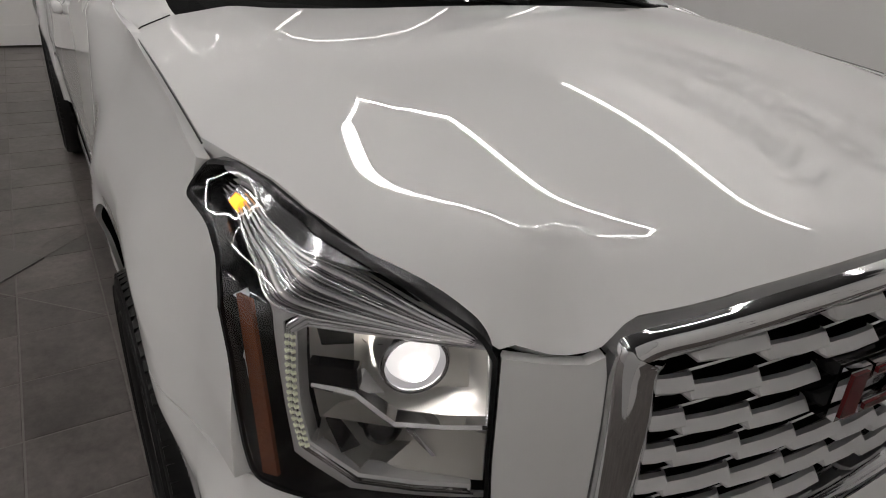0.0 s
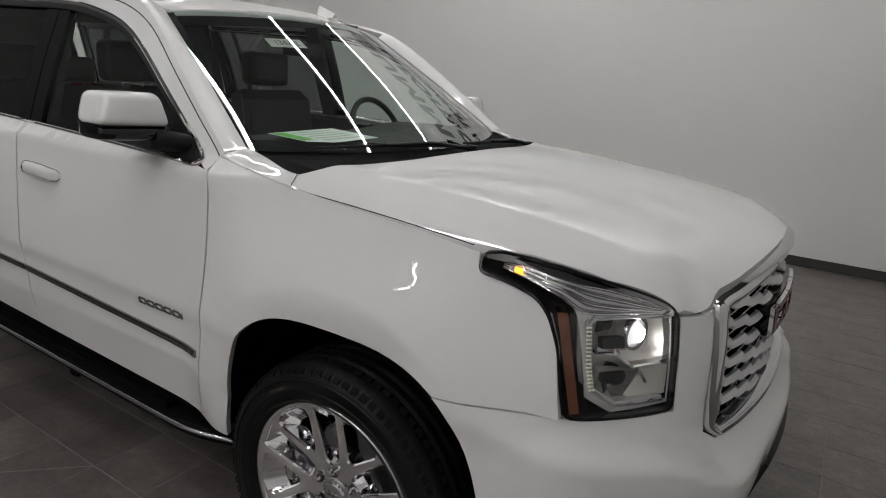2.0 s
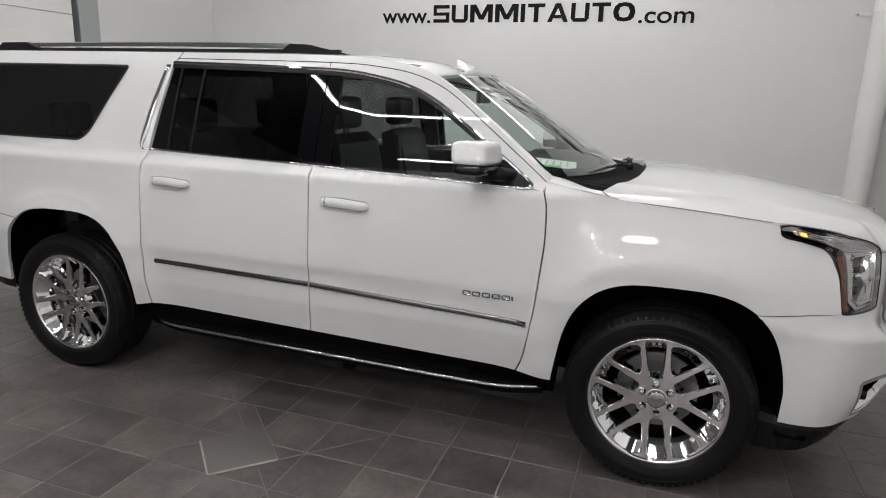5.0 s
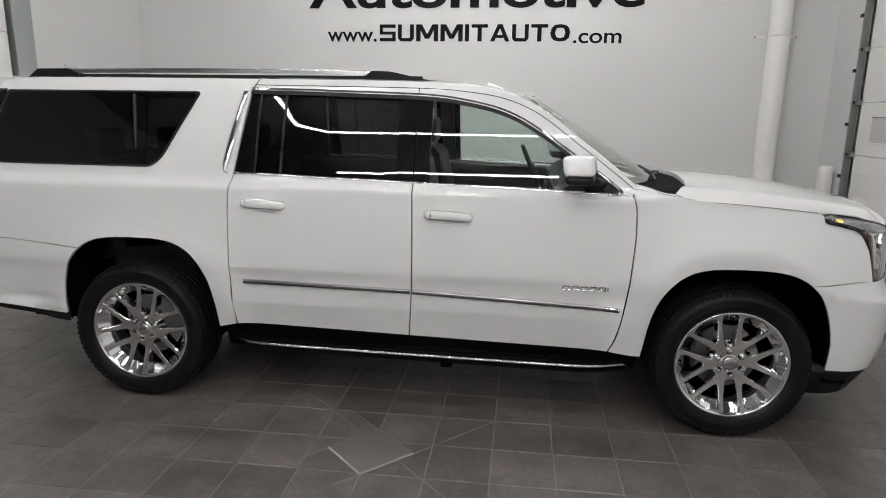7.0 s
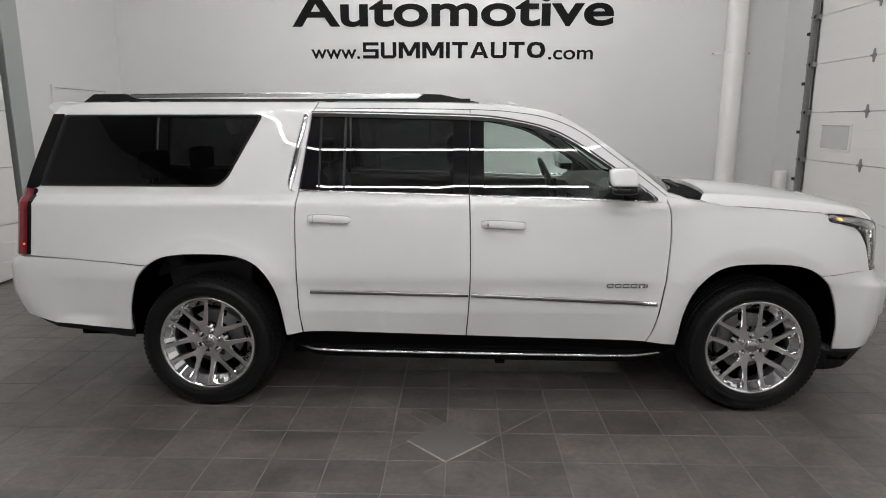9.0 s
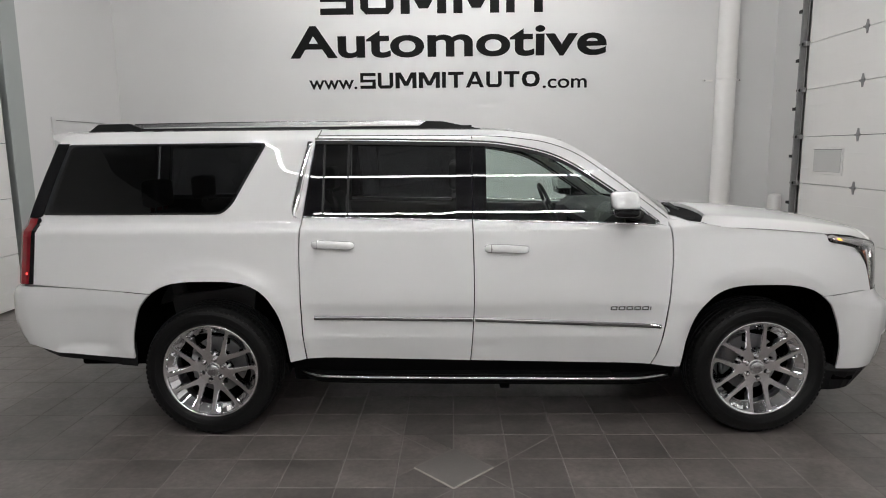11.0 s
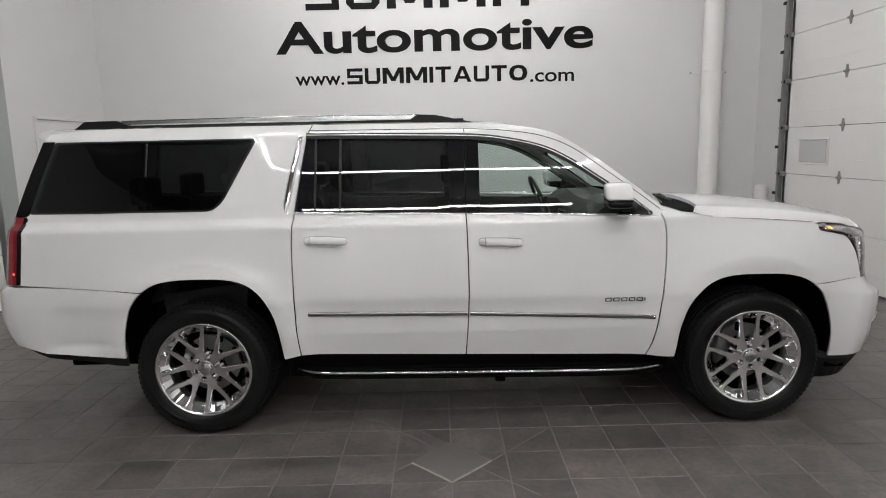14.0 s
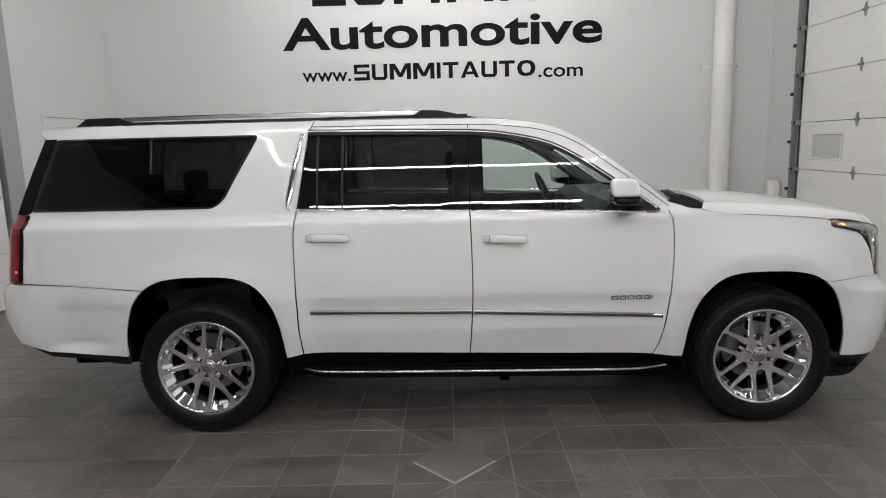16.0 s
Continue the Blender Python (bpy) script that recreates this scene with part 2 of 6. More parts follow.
def densify(poly, step):
    out = []
    for a, b in zip(poly, poly[1:] + poly[:1]):
        k = max(1, int(math.dist(a, b) / step))
        out += [(a[0] + (b[0] - a[0]) * i / k, a[1] + (b[1] - a[1]) * i / k) for i in range(k)]
    return out


def rounded(poly, r, k=5):
    """Rounds a polygon's corners."""
    out, n = [], len(poly)
    for i in range(n):
        p, a, b = Vector(poly[i]), Vector(poly[i - 1]), Vector(poly[(i + 1) % n])
        da, db = min(r, (a - p).length * 0.45), min(r, (b - p).length * 0.45)
        s, e = p + (a - p).normalized() * da, p + (b - p).normalized() * db
        for j in range(k + 1):
            u = j / k
            q = s * (1 - u) ** 2 + p * 2 * u * (1 - u) + e * u * u
            out.append((q.x, q.y))
    return out


SKIN_SIGN = [1]  # -1 while a panel's two coordinates run the other way round


def skin(name, outline, surf, mat, parent, step=(0.06, 0.03), depth=0.02, label="", holes=(), out=0.0, edge=0.03, sign=0):
    """A panel: an outline in a surface's own two coordinates, filled on that surface, with a turned-in rim."""
    from_uv = lambda u, v: Vector(surf(u, v))
    sign = sign or SKIN_SIGN[0]

    def normal(u, v):
        e = 0.004
        return (from_uv(u + e, v) - from_uv(u - e, v)).cross(from_uv(u, v + e) - from_uv(u, v - e)).normalized() * sign

    loops = [densify(list(outline), edge)] + [densify(list(h), edge) for h in holes]
    pts, edges = [], []
    for lp in loops:
        b = len(pts)
        pts += lp
        edges += [(b + i, b + (i + 1) % len(lp)) for i in range(len(lp))]
    rim = list(edges)
    nrim = len(pts)
    xs, ys = [p[0] for p in loops[0]], [p[1] for p in loops[0]]
    near = np.array(pts)
    gap = 0.4 * min(step)
    u = min(xs) + step[0] / 2
    while u < max(xs):
        v = min(ys) + step[1] / 2
        while v < max(ys):
            if inside((u, v), loops[0]) and not any(inside((u, v), h) for h in loops[1:]) and np.min(np.hypot(near[:, 0] - u, near[:, 1] - v)) > gap:
                pts.append((u, v))
            v += step[1]
        u += step[0]

    co, _, faces, _, _, _ = delaunay_2d_cdt([Vector(p) for p in pts], edges, [], 0, 1e-7)
    keep = []
    for f in faces:
        c = (sum(co[i].x for i in f) / len(f), sum(co[i].y for i in f) / len(f))
        if inside(c, loops[0]) and not any(inside(c, h) for h in loops[1:]):
            keep.append(list(f)[::sign])
    nrm = [normal(c.x, c.y) for c in co]
    verts = [from_uv(c.x, c.y) + n * out for c, n in zip(co, nrm)]
    me = bpy.data.meshes.new(name)
    count = len(verts)
    norms = list(nrm)
    back = {}
    rimfaces = []
    if depth:
        seen = {}
        for f in keep:
            for a, b in zip(f, f[1:] + f[:1]):
                seen[frozenset((a, b))] = seen.get(frozenset((a, b)), 0) + 1
        for f in keep:
            for a, b in zip(f, f[1:] + f[:1]):
                if seen[frozenset((a, b))] == 1:
                    ids = []
                    for i in (a, b):
                        verts.append(verts[i].copy())
                        norms.append(None)
                        ids.append(len(verts) - 1)
                    for i in (a, b):
                        verts.append(verts[i] - nrm[i] * depth)
                        norms.append(None)
                        ids.append(len(verts) - 1)
                    rimfaces.append([ids[1], ids[0], ids[2], ids[3]])
    me.from_pydata(verts, [], keep + rimfaces)
    me.materials.append(mat)
    for i, p in enumerate(me.polygons):
        p.use_smooth = i < len(keep)
    me.update()
    fix = [n if n is not None else me.vertices[i].normal for i, n in enumerate(norms)]
    me.normals_split_custom_set_from_vertices(fix)
    ob = new(name, me)
    ob.parent = parent
    if label:
        ob["label"] = label
    return ob


def strip_on(name, line, surf, width, height, mat, parent, label="", crown=0.3):
    """A raised moulding along a line on a surface."""
    pts = densify_open(line, 0.04)
    rows = []
    for i, (u, v) in enumerate(pts):
        a, b = pts[max(i - 1, 0)], pts[min(i + 1, len(pts) - 1)]
        du, dv = b[0] - a[0], b[1] - a[1]
        n = math.hypot(du, dv) or 1
        pu, pv = -dv / n * width / 2, du / n * width / 2
        e = 0.004
        f = lambda p, q: Vector(surf(p, q))
        nn = (f(u + e, v) - f(u - e, v)).cross(f(u, v + e) - f(u, v - e)).normalized() * SKIN_SIGN[0]
        p0, p1 = f(u + pu, v + pv), f(u - pu, v - pv)
        rows.append([p0 - nn * 0.004, p0 + nn * height * (1 - crown), p0.lerp(p1, 0.3) + nn * height, p0.lerp(p1, 0.7) + nn * height, p1 + nn * height * (1 - crown), p1 - nn * 0.004])
    return part(name, ribbon([r[0] for r in rows], lambda i, p: rows[i]), mat, parent, label)


def densify_open(line, step):
    out = []
    for a, b in zip(line, line[1:]):
        k = max(1, int(math.dist(a, b) / step))
        out += [(a[0] + (b[0] - a[0]) * i / k, a[1] + (b[1] - a[1]) * i / k) for i in range(k)]
    return out + [tuple(line[-1])]


def curve_through(pts, n=24):
    """A smooth open line through points."""
    p = [Vector(q) for q in pts]
    p = [2 * p[0] - p[1]] + p + [2 * p[-1] - p[-2]]
    out = []
    m = max(2, n // (len(pts) - 1))
    for i in range(1, len(p) - 2):
        for k in range(m):
            u = k / m
            a, b, c, d = p[i - 1 : i + 3]
            out.append(tuple(0.5 * (2 * b + (c - a) * u + (2 * a - 5 * b + 4 * c - d) * u * u + (3 * b - a - 3 * c + d) * u**3)))
    return out + [tuple(p[-2])]


# ---- the car's shape ----
def lerp_table(v, xs, ys):
    return float(np.interp(v, xs, ys))


def smooth_table(v, xs, ys):
    """A smooth curve through a table (Catmull-Rom on uneven steps)."""
    if v <= xs[0]:
        return ys[0]
    if v >= xs[-1]:
        return ys[-1]
    i = max(k for k in range(len(xs) - 1) if xs[k] <= v)
    x0, x1, y0, y1 = xs[i], xs[i + 1], ys[i], ys[i + 1]
    m = (y1 - y0) / (x1 - x0)
    m0 = (y1 - ys[i - 1]) / (x1 - xs[i - 1]) if i > 0 else m
    m1 = (ys[i + 2] - y0) / (xs[i + 2] - x0) if i + 2 < len(xs) else m
    h, u = x1 - x0, (v - x0) / (x1 - x0)
    return (2 * u**3 - 3 * u**2 + 1) * y0 + (u**3 - 2 * u**2 + u) * h * m0 + (3 * u**2 - 2 * u**3) * y1 + (u**3 - u**2) * h * m1


SIDE_Z = (0.20, 0.48, 0.585, 0.605, 0.625, 0.72, 0.765, 0.81, 0.86, 0.95, 1.10, 1.19, 1.248, 1.262, 1.280, 1.30, 1.40, 1.55, 1.70, 1.78, 1.85)
SIDE_Y = (0.880, 0.934, 0.9565, 0.9600, 0.9612, 0.9675, 0.9735, 0.983, 0.983, 0.977, 0.965, 0.956, 0.950, 0.942, 0.918, 0.897, 0.868, 0.817, 0.758, 0.724, 0.680)
WHEEL_X = (0.0, 3.302)
HUB_Z, TYRE_R = 0.403, 0.406


def ease(v, a, b):
    u = max(0.0, min(1.0, (v - a) / (b - a)))
    return u * u * (3 - 2 * u)


def FLARE(x, z):
    """How far the front fender's own bulged section holds."""
    return ease(x, 2.80, 3.12) * (1 - ease(x, 3.45, 3.80)) * ease(z, 0.80, 0.95)


def side_y(x, z):
    """Half the car's width at a place along it and a height."""
    y = smooth_table(z, SIDE_Z, SIDE_Y)
    y -= 0.045 * max(0.0, min(1.0, (-0.55 - x) / 0.6)) ** 2
    if x > 3.2:
        u = x - 3.2
        y -= (0.015 + 0.05 * max(0.0, z - 0.95)) * min(u / 0.6, 1.3) ** 2
    if x > 2.8 and z > 0.95:
        y -= 0.36 * min(z - 0.95, 0.33) ** 2 * min(1.0, (x - 2.8) / 0.25)
    flare = FLARE(x, z)
    for xc in WHEEL_X:
        r = math.hypot(x - xc, (z - HUB_Z) * 0.93)
        y += 0.050 * math.exp(-(((r - 0.50) / 0.13) ** 2)) * max(0.0, min(1.0, (1.15 - z) / 0.2))
    if flare:
        y += (smooth_table(z, (0.80, 0.90, 0.96, 1.01, 1.06, 1.12, 1.18, 1.216, 1.25), (1.015, 1.018, 1.015, 1.003, 0.982, 0.951, 0.922, 0.906, 0.899)) - y) * flare
    # flared lips round the wheel openings, turned in towards their edges
    for xc in WHEEL_X:
        r = math.hypot(x - xc, (z - HUB_Z) * (0.93 if xc < 1 else 0.97))
        y -= 0.17 * max(0.0, 0.60 - r) * ease(z, 0.45, 0.60)
    return y


# plan of the nose, from the middle of the grille round the corner to the wheel arch
NOSE = ((4.262, 0.0), (4.258, 0.13), (4.247, 0.26), (4.229, 0.38), (4.202, 0.50), (4.162, 0.61), (4.112, 0.715), (4.045, 0.82), (3.965, 0.915), (3.875, 0.962), (3.78, 0.984), (3.66, 0.998), (3.50, 1.004))
NOSE_S = [0.0]
for a, b in zip(NOSE, NOSE[1:]):
    NOSE_S.append(NOSE_S[-1] + math.dist(a, b))
NOSE_Z = (0.20, 0.33, 0.42, 0.52, 0.64, 0.74, 0.786, 0.800, 0.85, 0.92, 1.00, 1.08, 1.14, 1.20, 1.26)
NOSE_OUT = (-0.06, 0.000, 0.032, 0.051, 0.058, 0.061, 0.057, 0.040, 0.010, 0.004, 0.000, -0.010, -0.020, -0.040, -0.080)


def nose_at(s, z, out=0.0):
    """A point of the front's skin: s along the plan from the middle, z up, out of the skin."""
    sa = min(abs(s), NOSE_S[-1])
    x, y = (smooth_table(sa, NOSE_S, [p[k] for p in NOSE]) for k in (0, 1))
    e = 0.004
    x2, y2 = (smooth_table(min(sa + e, NOSE_S[-1]), NOSE_S, [p[k] for p in NOSE]) for k in (0, 1))
    x1, y1 = (smooth_table(max(sa - e, 0), NOSE_S, [p[k] for p in NOSE]) for k in (0, 1))
    tx, ty = x2 - x1, y2 - y1
    n = math.hypot(tx, ty) or 1.0
    fade = max(0.25, min(1.0, (NOSE_S[-1] - 0.18 - sa) / 0.3)) if z < 0.88 else 1.0
    # the bumper's shelf runs level below the lamps, drops towards the grille and swells beside the plate
    mid = max(0.0, min(1.0, (0.80 - sa) / 0.22))
    zl = z + 0.10 * mid * ease(z, 0.50, 0.66) * (1 - ease(z, 0.78, 0.95))
    shelf = 1 - ease(zl, 0.755, 0.80)
    o = smooth_table(zl, NOSE_Z, NOSE_OUT) * fade + 0.014 * mid * ease(z, 0.42, 0.58) * shelf
    o += 0.03 * ease(sa, 0.25, 0.60) * (1 - ease(sa, 0.75, 1.02)) * ease(z, 0.42, 0.56) * shelf
    # the corners lean back above the lamps
    o -= smooth_table(z, (1.09, 1.12, 1.15, 1.18, 1.20, 1.26), (0.0, 0.015, 0.045, 0.080, 0.092, 0.12)) * ease(sa, 0.68, 0.95) * (1 - 0.4 * ease(sa, 1.15, 1.30))
    w = max(0.0, min(1.0, (3.93 - x) / 0.2)) * max(0.0, min(1.0, (0.91 - z) / 0.04))
    px, py = x + ty / n * o, y - tx / n * o
    if w:
        w = w * w * (3 - 2 * w)
        py += (side_y(px, z) - py) * w
    return (px + ty / n * out, (py - tx / n * out) * (1 if s >= 0 else -1), z)


LAMP = [(1.275, 1.195), (1.226, 1.200), (1.152, 1.193), (1.038, 1.183), (0.93, 1.168), (0.84, 1.148), (0.785, 1.128), (0.757, 1.110), (0.741, 1.085), (0.737, 0.95), (0.730, 0.860), (0.88, 0.864), (1.022, 0.871), (1.036, 0.92), (1.054, 1.033), (1.080, 1.100), (1.112, 1.126), (1.185, 1.143), (1.268, 1.156)]
GR_TOP = lambda a: lerp_table(abs(a), (0.0, 0.2, 0.35, 0.45, 0.537, 0.58, 0.603, 0.618, 0.64, 0.685, 0.738), (1.160, 1.157, 1.149, 1.138, 1.1255, 1.1195, 1.110, 1.094, 1.083, 1.085, 1.091))
def hood_edge_y(x):
    return 0.893 + 0.012 * min(1.0, max(0.0, (x - 3.07) / 0.7)) - 0.18 * max(0.0, (x - 3.8) / 0.285) ** 2


def bend(d, r):
    """Zero before a fold, d after it, with a soft turn."""
    return 0.5 * (math.sqrt(d * d + r * r) + d)


def hood_z(x, y):
    """Height of the bonnet: a broad crowned middle, a soft crease to the flanks, and a front rolled down to its lip."""
    u, v = x - 3.6, y * y
    flank = bend(abs(y) - (0.6619 - 0.0551 * u), 0.022)
    roll = bend(x - (4.203 - 0.4958 * v), 0.0569)
    middle = 1.291 - 0.0993 * u - 0.1259 * u * u - 0.0051 * u**3 + v * (-0.0984 + 0.0028 * u + 0.1201 * u * u) + v * v * (0.0475 - 0.0702 * u)
    dip = 0.031 * ease(abs(y), 0.570, 0.612) * (1 - ease(abs(y), 0.635, 0.72)) * ease(x, 4.02, 4.13)
    return middle - flank * (0.2021 - 0.2084 * u + 0.1869 * u * u) + (0.3089 + 0.159 * u) * flank * flank - 3.1514 * roll * roll - dip


# ---- the room ----
X0, X1, Y0, Y1, TOP = -3.41, 6.10, -8.4, 4.78, 4.9


def plain(name, x0, x1, y0, y1, z0, z1, mat, label, category):
    return tagged(part(name, box_bm(x0, x1, y0, y1, z0, z1), mat), label, category, kind="structure")


plain("wall_north", X0 - 0.2, X1 + 0.2, Y1, Y1 + 0.2, 0, TOP, WALL_PAINT, "smooth white painted showroom wall behind the car", "wall")
plain("wall_south", X0 - 0.2, X1 + 0.2, Y0 - 0.2, Y0, 0, TOP, WALL_PAINT, "plain white painted wall closing the room", "wall")
# east wall round its overhead door
DOOR_E = (-0.55, 3.90, 3.66)
plain("wall_east", X1, X1 + 0.2, DOOR_E[1] + 0.001, Y1 - 0.001, 0, TOP, WALL_PAINT, "white painted wall beside the overhead door", "wall")
plain("wall_east_near", X1, X1 + 0.2, Y0 + 0.001, DOOR_E[0] - 0.001, 0, TOP, WALL_PAINT, "white painted wall beside the overhead door", "wall")
plain("wall_east_lintel", X1, X1 + 0.2, DOOR_E[0], DOOR_E[1], DOOR_E[2], TOP, WALL_PAINT, "white painted wall above the overhead door", "wall")
DOOR_W = (-1.9, 2.32, 3.66)
plain("wall_west", X0 - 0.2, X0, 2.645, Y1 - 0.001, 0, TOP, WALL_PAINT, "white painted wall with a flush door outline", "wall")
# out of view; its dark colour is added to darken the door reflections
plain("wall_west_near", X0 - 0.2, X0, Y0 + 0.001, DOOR_W[0] - 0.001, 0, TOP, DARK_WALL, "unseen wall, coloured dark to dim reflections in the car doors", "wall")
plain("wall_west_lintel", X0 - 0.2, X0, DOOR_W[0], 2.644, DOOR_W[2], TOP, WALL_PAINT, "white painted wall above the overhead door", "wall")
plain("ceiling", X0 - 0.2, X1 + 0.2, Y0 - 0.2, Y1 + 0.2, TOP, TOP + 0.15, CEILING_PAINT, "dark painted ceiling above the light tubes", "ceiling")
plain("baseboard", X0 + 0.012, X1 - 0.012, Y1 - 0.012, Y1 - 0.001, 0.004, 0.10, BASE_DARK, "dark rubber cove base along the white wall", "baseboard")
plain("baseboard_east", X1 - 0.012, X1 - 0.001, DOOR_E[1] + 0.05, Y1 - 0.013, 0.004, 0.10, BASE_DARK, "dark rubber cove base along the white wall", "baseboard")
plain("baseboard_west", X0 + 0.001, X0 + 0.012, 4.36, Y1 - 0.013, 0.004, 0.10, BASE_DARK, "dark rubber cove base along the white wall", "baseboard")

# flush service door in the west wall
service_door = tagged(new("door_1"), "white flush door almost level with the white wall", "door", kind="structure")
part("door_leaf", box_bm(X0 + 0.002, X0 + 0.014, 3.16, 4.28, 0.02, 2.13, 0.003), WALL_PAINT, service_door)
for a, b, c, d in ((3.12, 3.155, 0.004, 2.17), (4.285, 4.32, 0.004, 2.17), (3.156, 4.284, 2.135, 2.17)):
    part("door_frame", box_bm(X0 + 0.001, X0 + 0.022, a, b, c, d, 0.003), WALL_PAINT, service_door)
part("door_gap", box_bm(X0 + 0.015, X0 + 0.0225, 3.20, 4.27, 2.128, 2.134), STEEL, service_door, "thin dark gap above the leaf")

# grey steel column on the west side
column = tagged(new("steel_column"), "grey painted steel column at the edge of the overhead door", "column", kind="structure")
part("web", box_bm(X0 - 0.15, X0 + 0.01, 2.405, 2.635, 0, TOP, 0.006), GREY_PAINT, column)
part("flange", box_bm(X0 + 0.011, X0 + 0.03, 2.355, 2.64, 0, TOP, 0.004), GREY_PAINT, column)


def overhead_door(name, xface, inward, y0, y1, top, label, hatch=None, hardware=True):
    """A sectional door: insulated panels, hinges, roller track on the far jamb."""
    d = tagged(new(name), label, "garage door", kind="structure")
    zs = [0.02, 0.62, 1.236, 1.842, 2.445, 3.03, top]
    for a, b in zip(zs, zs[1:]):
        bm = box_bm(min(xface, xface + 0.045 * -inward), max(xface, xface - 0.045 * inward), y0 + 0.01, y1 - 0.06, a + 0.003, b - 0.003, 0.004)
        panel = part("panel", bm, DOOR_WHITE, d)
        for f in (0.33, 0.66):
            z = a + (b - a) * f
            part("rib", box_bm(xface - 0.002, xface + 0.0025, y0 + 0.02, y1 - 0.08, z - 0.006, z + 0.006, 0.001), DOOR_WHITE, panel)
    if not hardware:
        return d
    x = xface + inward * 0.004
    for z in zs[1:-1]:
        for y in np.arange(y1 - 1.28, y0 + 0.2, -1.1):
            prof = [(-0.012, 0.075), (0.012, 0.075), (0.026, 0.02), (0.044, 0.008), (0.044, -0.008), (0.026, -0.02), (0.012, -0.075), (-0.012, -0.075), (-0.026, -0.02), (-0.044, -0.008), (-0.044, 0.008), (-0.026, 0.02)]
            h = part("hinge", extrude_poly([(x, y + p, z + q) for p, q in prof], (inward * 0.006, 0, 0)), STEEL, d, "galvanised steel hinge")
            part("knuckle", tube([(x + inward * 0.012, y - 0.045, z), (x + inward * 0.012, y + 0.045, z)], 0.011), STEEL, h)
    # track: a C-shaped rail with rollers
    t = part("track", box_bm(*sorted((x, x + inward * 0.07)), y1 - 0.052, y1 - 0.044, 0.0, top), STEEL, d, "galvanised steel roller track")
    part("track_lip", box_bm(*sorted((x + inward * 0.066, x + inward * 0.07)), y1 - 0.044, y1 - 0.022, 0.0, top), STEEL, t)
    part("edge_seal", box_bm(*sorted((x, x + inward * 0.030)), y1 - 0.043, y1 + 0.011, 0.0, top), BLACK_PLASTIC, t, "black rubber edge seal")
    part("track_angle", box_bm(*sorted((x, x + inward * 0.006)), y1 + 0.012, y1 + 0.075, 0.0, top), STEEL, t)
    for z in zs[1:-1]:
        b = part("roller_bracket", box_bm(*sorted((x + inward * 0.002, x + inward * 0.05)), y1 - 0.13, y1 - 0.055, z - 0.03, z + 0.03, 0.004), STEEL, d)
        part("roller", tube([(x + inward * 0.045, y1 - 0.07, z), (x + inward * 0.045, y1 + 0.0, z)], 0.022, 12), BLACK_PLASTIC, b)
    for z in np.arange(0.35, top, 0.62):
        part("track_bolt", box_bm(*sorted((x + inward * 0.02, x + inward * 0.076)), y1 - 0.03, y1 + 0.05, z - 0.02, z + 0.02, 0.004), BLACK_PLASTIC, t)
    if hatch:
        ya, yb, za, zb = hatch
        h = part("access_hatch", box_bm(*sorted((x, x + inward * 0.012)), ya, yb, za, zb, 0.006), DOOR_WHITE, d, "small framed hatch in the panel")
        part("hatch_lid", box_bm(*sorted((x + inward * 0.004, x + inward * 0.018)), ya + 0.035, yb - 0.035, za + 0.03, zb - 0.03, 0.006), HATCH_GREY, h, "pale grey lid")
        part("hatch_shade", box_bm(*sorted((x + inward * 0.012, x + inward * 0.02)), ya + 0.03, yb - 0.03, zb - 0.028, zb - 0.02), STEEL, h)
    return d


overhead_door("garage_door_1", X1, -1, DOOR_E[0], DOOR_E[1] + 0.12, DOOR_E[2], "white sectional overhead door with steel track and hinges", (2.97, 3.61, 1.37, 1.70))
overhead_door("garage_door_2", X0, 1, DOOR_W[0], DOOR_W[1] + 0.03, DOOR_W[2], "white sectional overhead door with faint panel joints", hardware=False)

# wrapped pipe on the north wall
pipe = tagged(new("wrapped_pipe"), "white wrapped vertical pipe ending above the floor", "pipe")
prof = []
random.seed(3)
z = 0.41
while z < TOP - 0.02:
    prof.append((0.133 + random.uniform(-0.0022, 0.0022), z))
    z += random.uniform(0.03, 0.09)
bm = lathe([(r, h) for r, h in [(0.0, 0.405), (0.127, 0.405)] + prof + [(0.133, TOP)]], 28)
bmesh.ops.transform(bm, matrix=Matrix.Translation((5.345, Y1 - 0.165, 0)) @ Matrix.Rotation(math.pi / 2, 4, "X") @ Matrix.Scale(-1, 4, (0, 0, 1)), verts=bm.verts)
body = part("pipe_body", bm, PIPE_WRAP, pipe, smooth=True)
for zc in (0.55, 2.665):
    s = part("strap", tube([(5.345 + 0.138 * math.cos(a), Y1 - 0.165 + 0.138 * math.sin(a), zc) for a in np.linspace(math.pi, 2 * math.pi, 16)], 0.008, 6), PIPE_WRAP, pipe, "white steel pipe strap")
    for sx in (-1, 1):
        part("strap_tab", box_bm(*sorted((5.345 + sx * 0.125, 5.345 + sx * 0.27)), Y1 - 0.03, Y1 - 0.012, zc - 0.012, zc + 0.014, 0.003), PIPE_WRAP, s)
        part("bolt", tube([(5.345 + sx * 0.25, Y1 - 0.045, zc), (5.345 + sx * 0.25, Y1 - 0.001, zc)], 0.011), STEEL, s)

# bollard by the overhead door
bollard = tagged(new("bollard"), "white round guard post beside the overhead door", "bollard")
bm = lathe([(0.0, 1.07), (0.05, 1.068), (0.072, 1.060), (0.083, 1.044), (0.086, 1.02), (0.086, 0.0)], 28)
bmesh.ops.transform(bm, matrix=Matrix.Translation((5.985, 4.3, 0)) @ Matrix.Rotation(math.pi / 2, 4, "X") @ Matrix.Scale(-1, 4, (0, 0, 1)), verts=bm.verts)
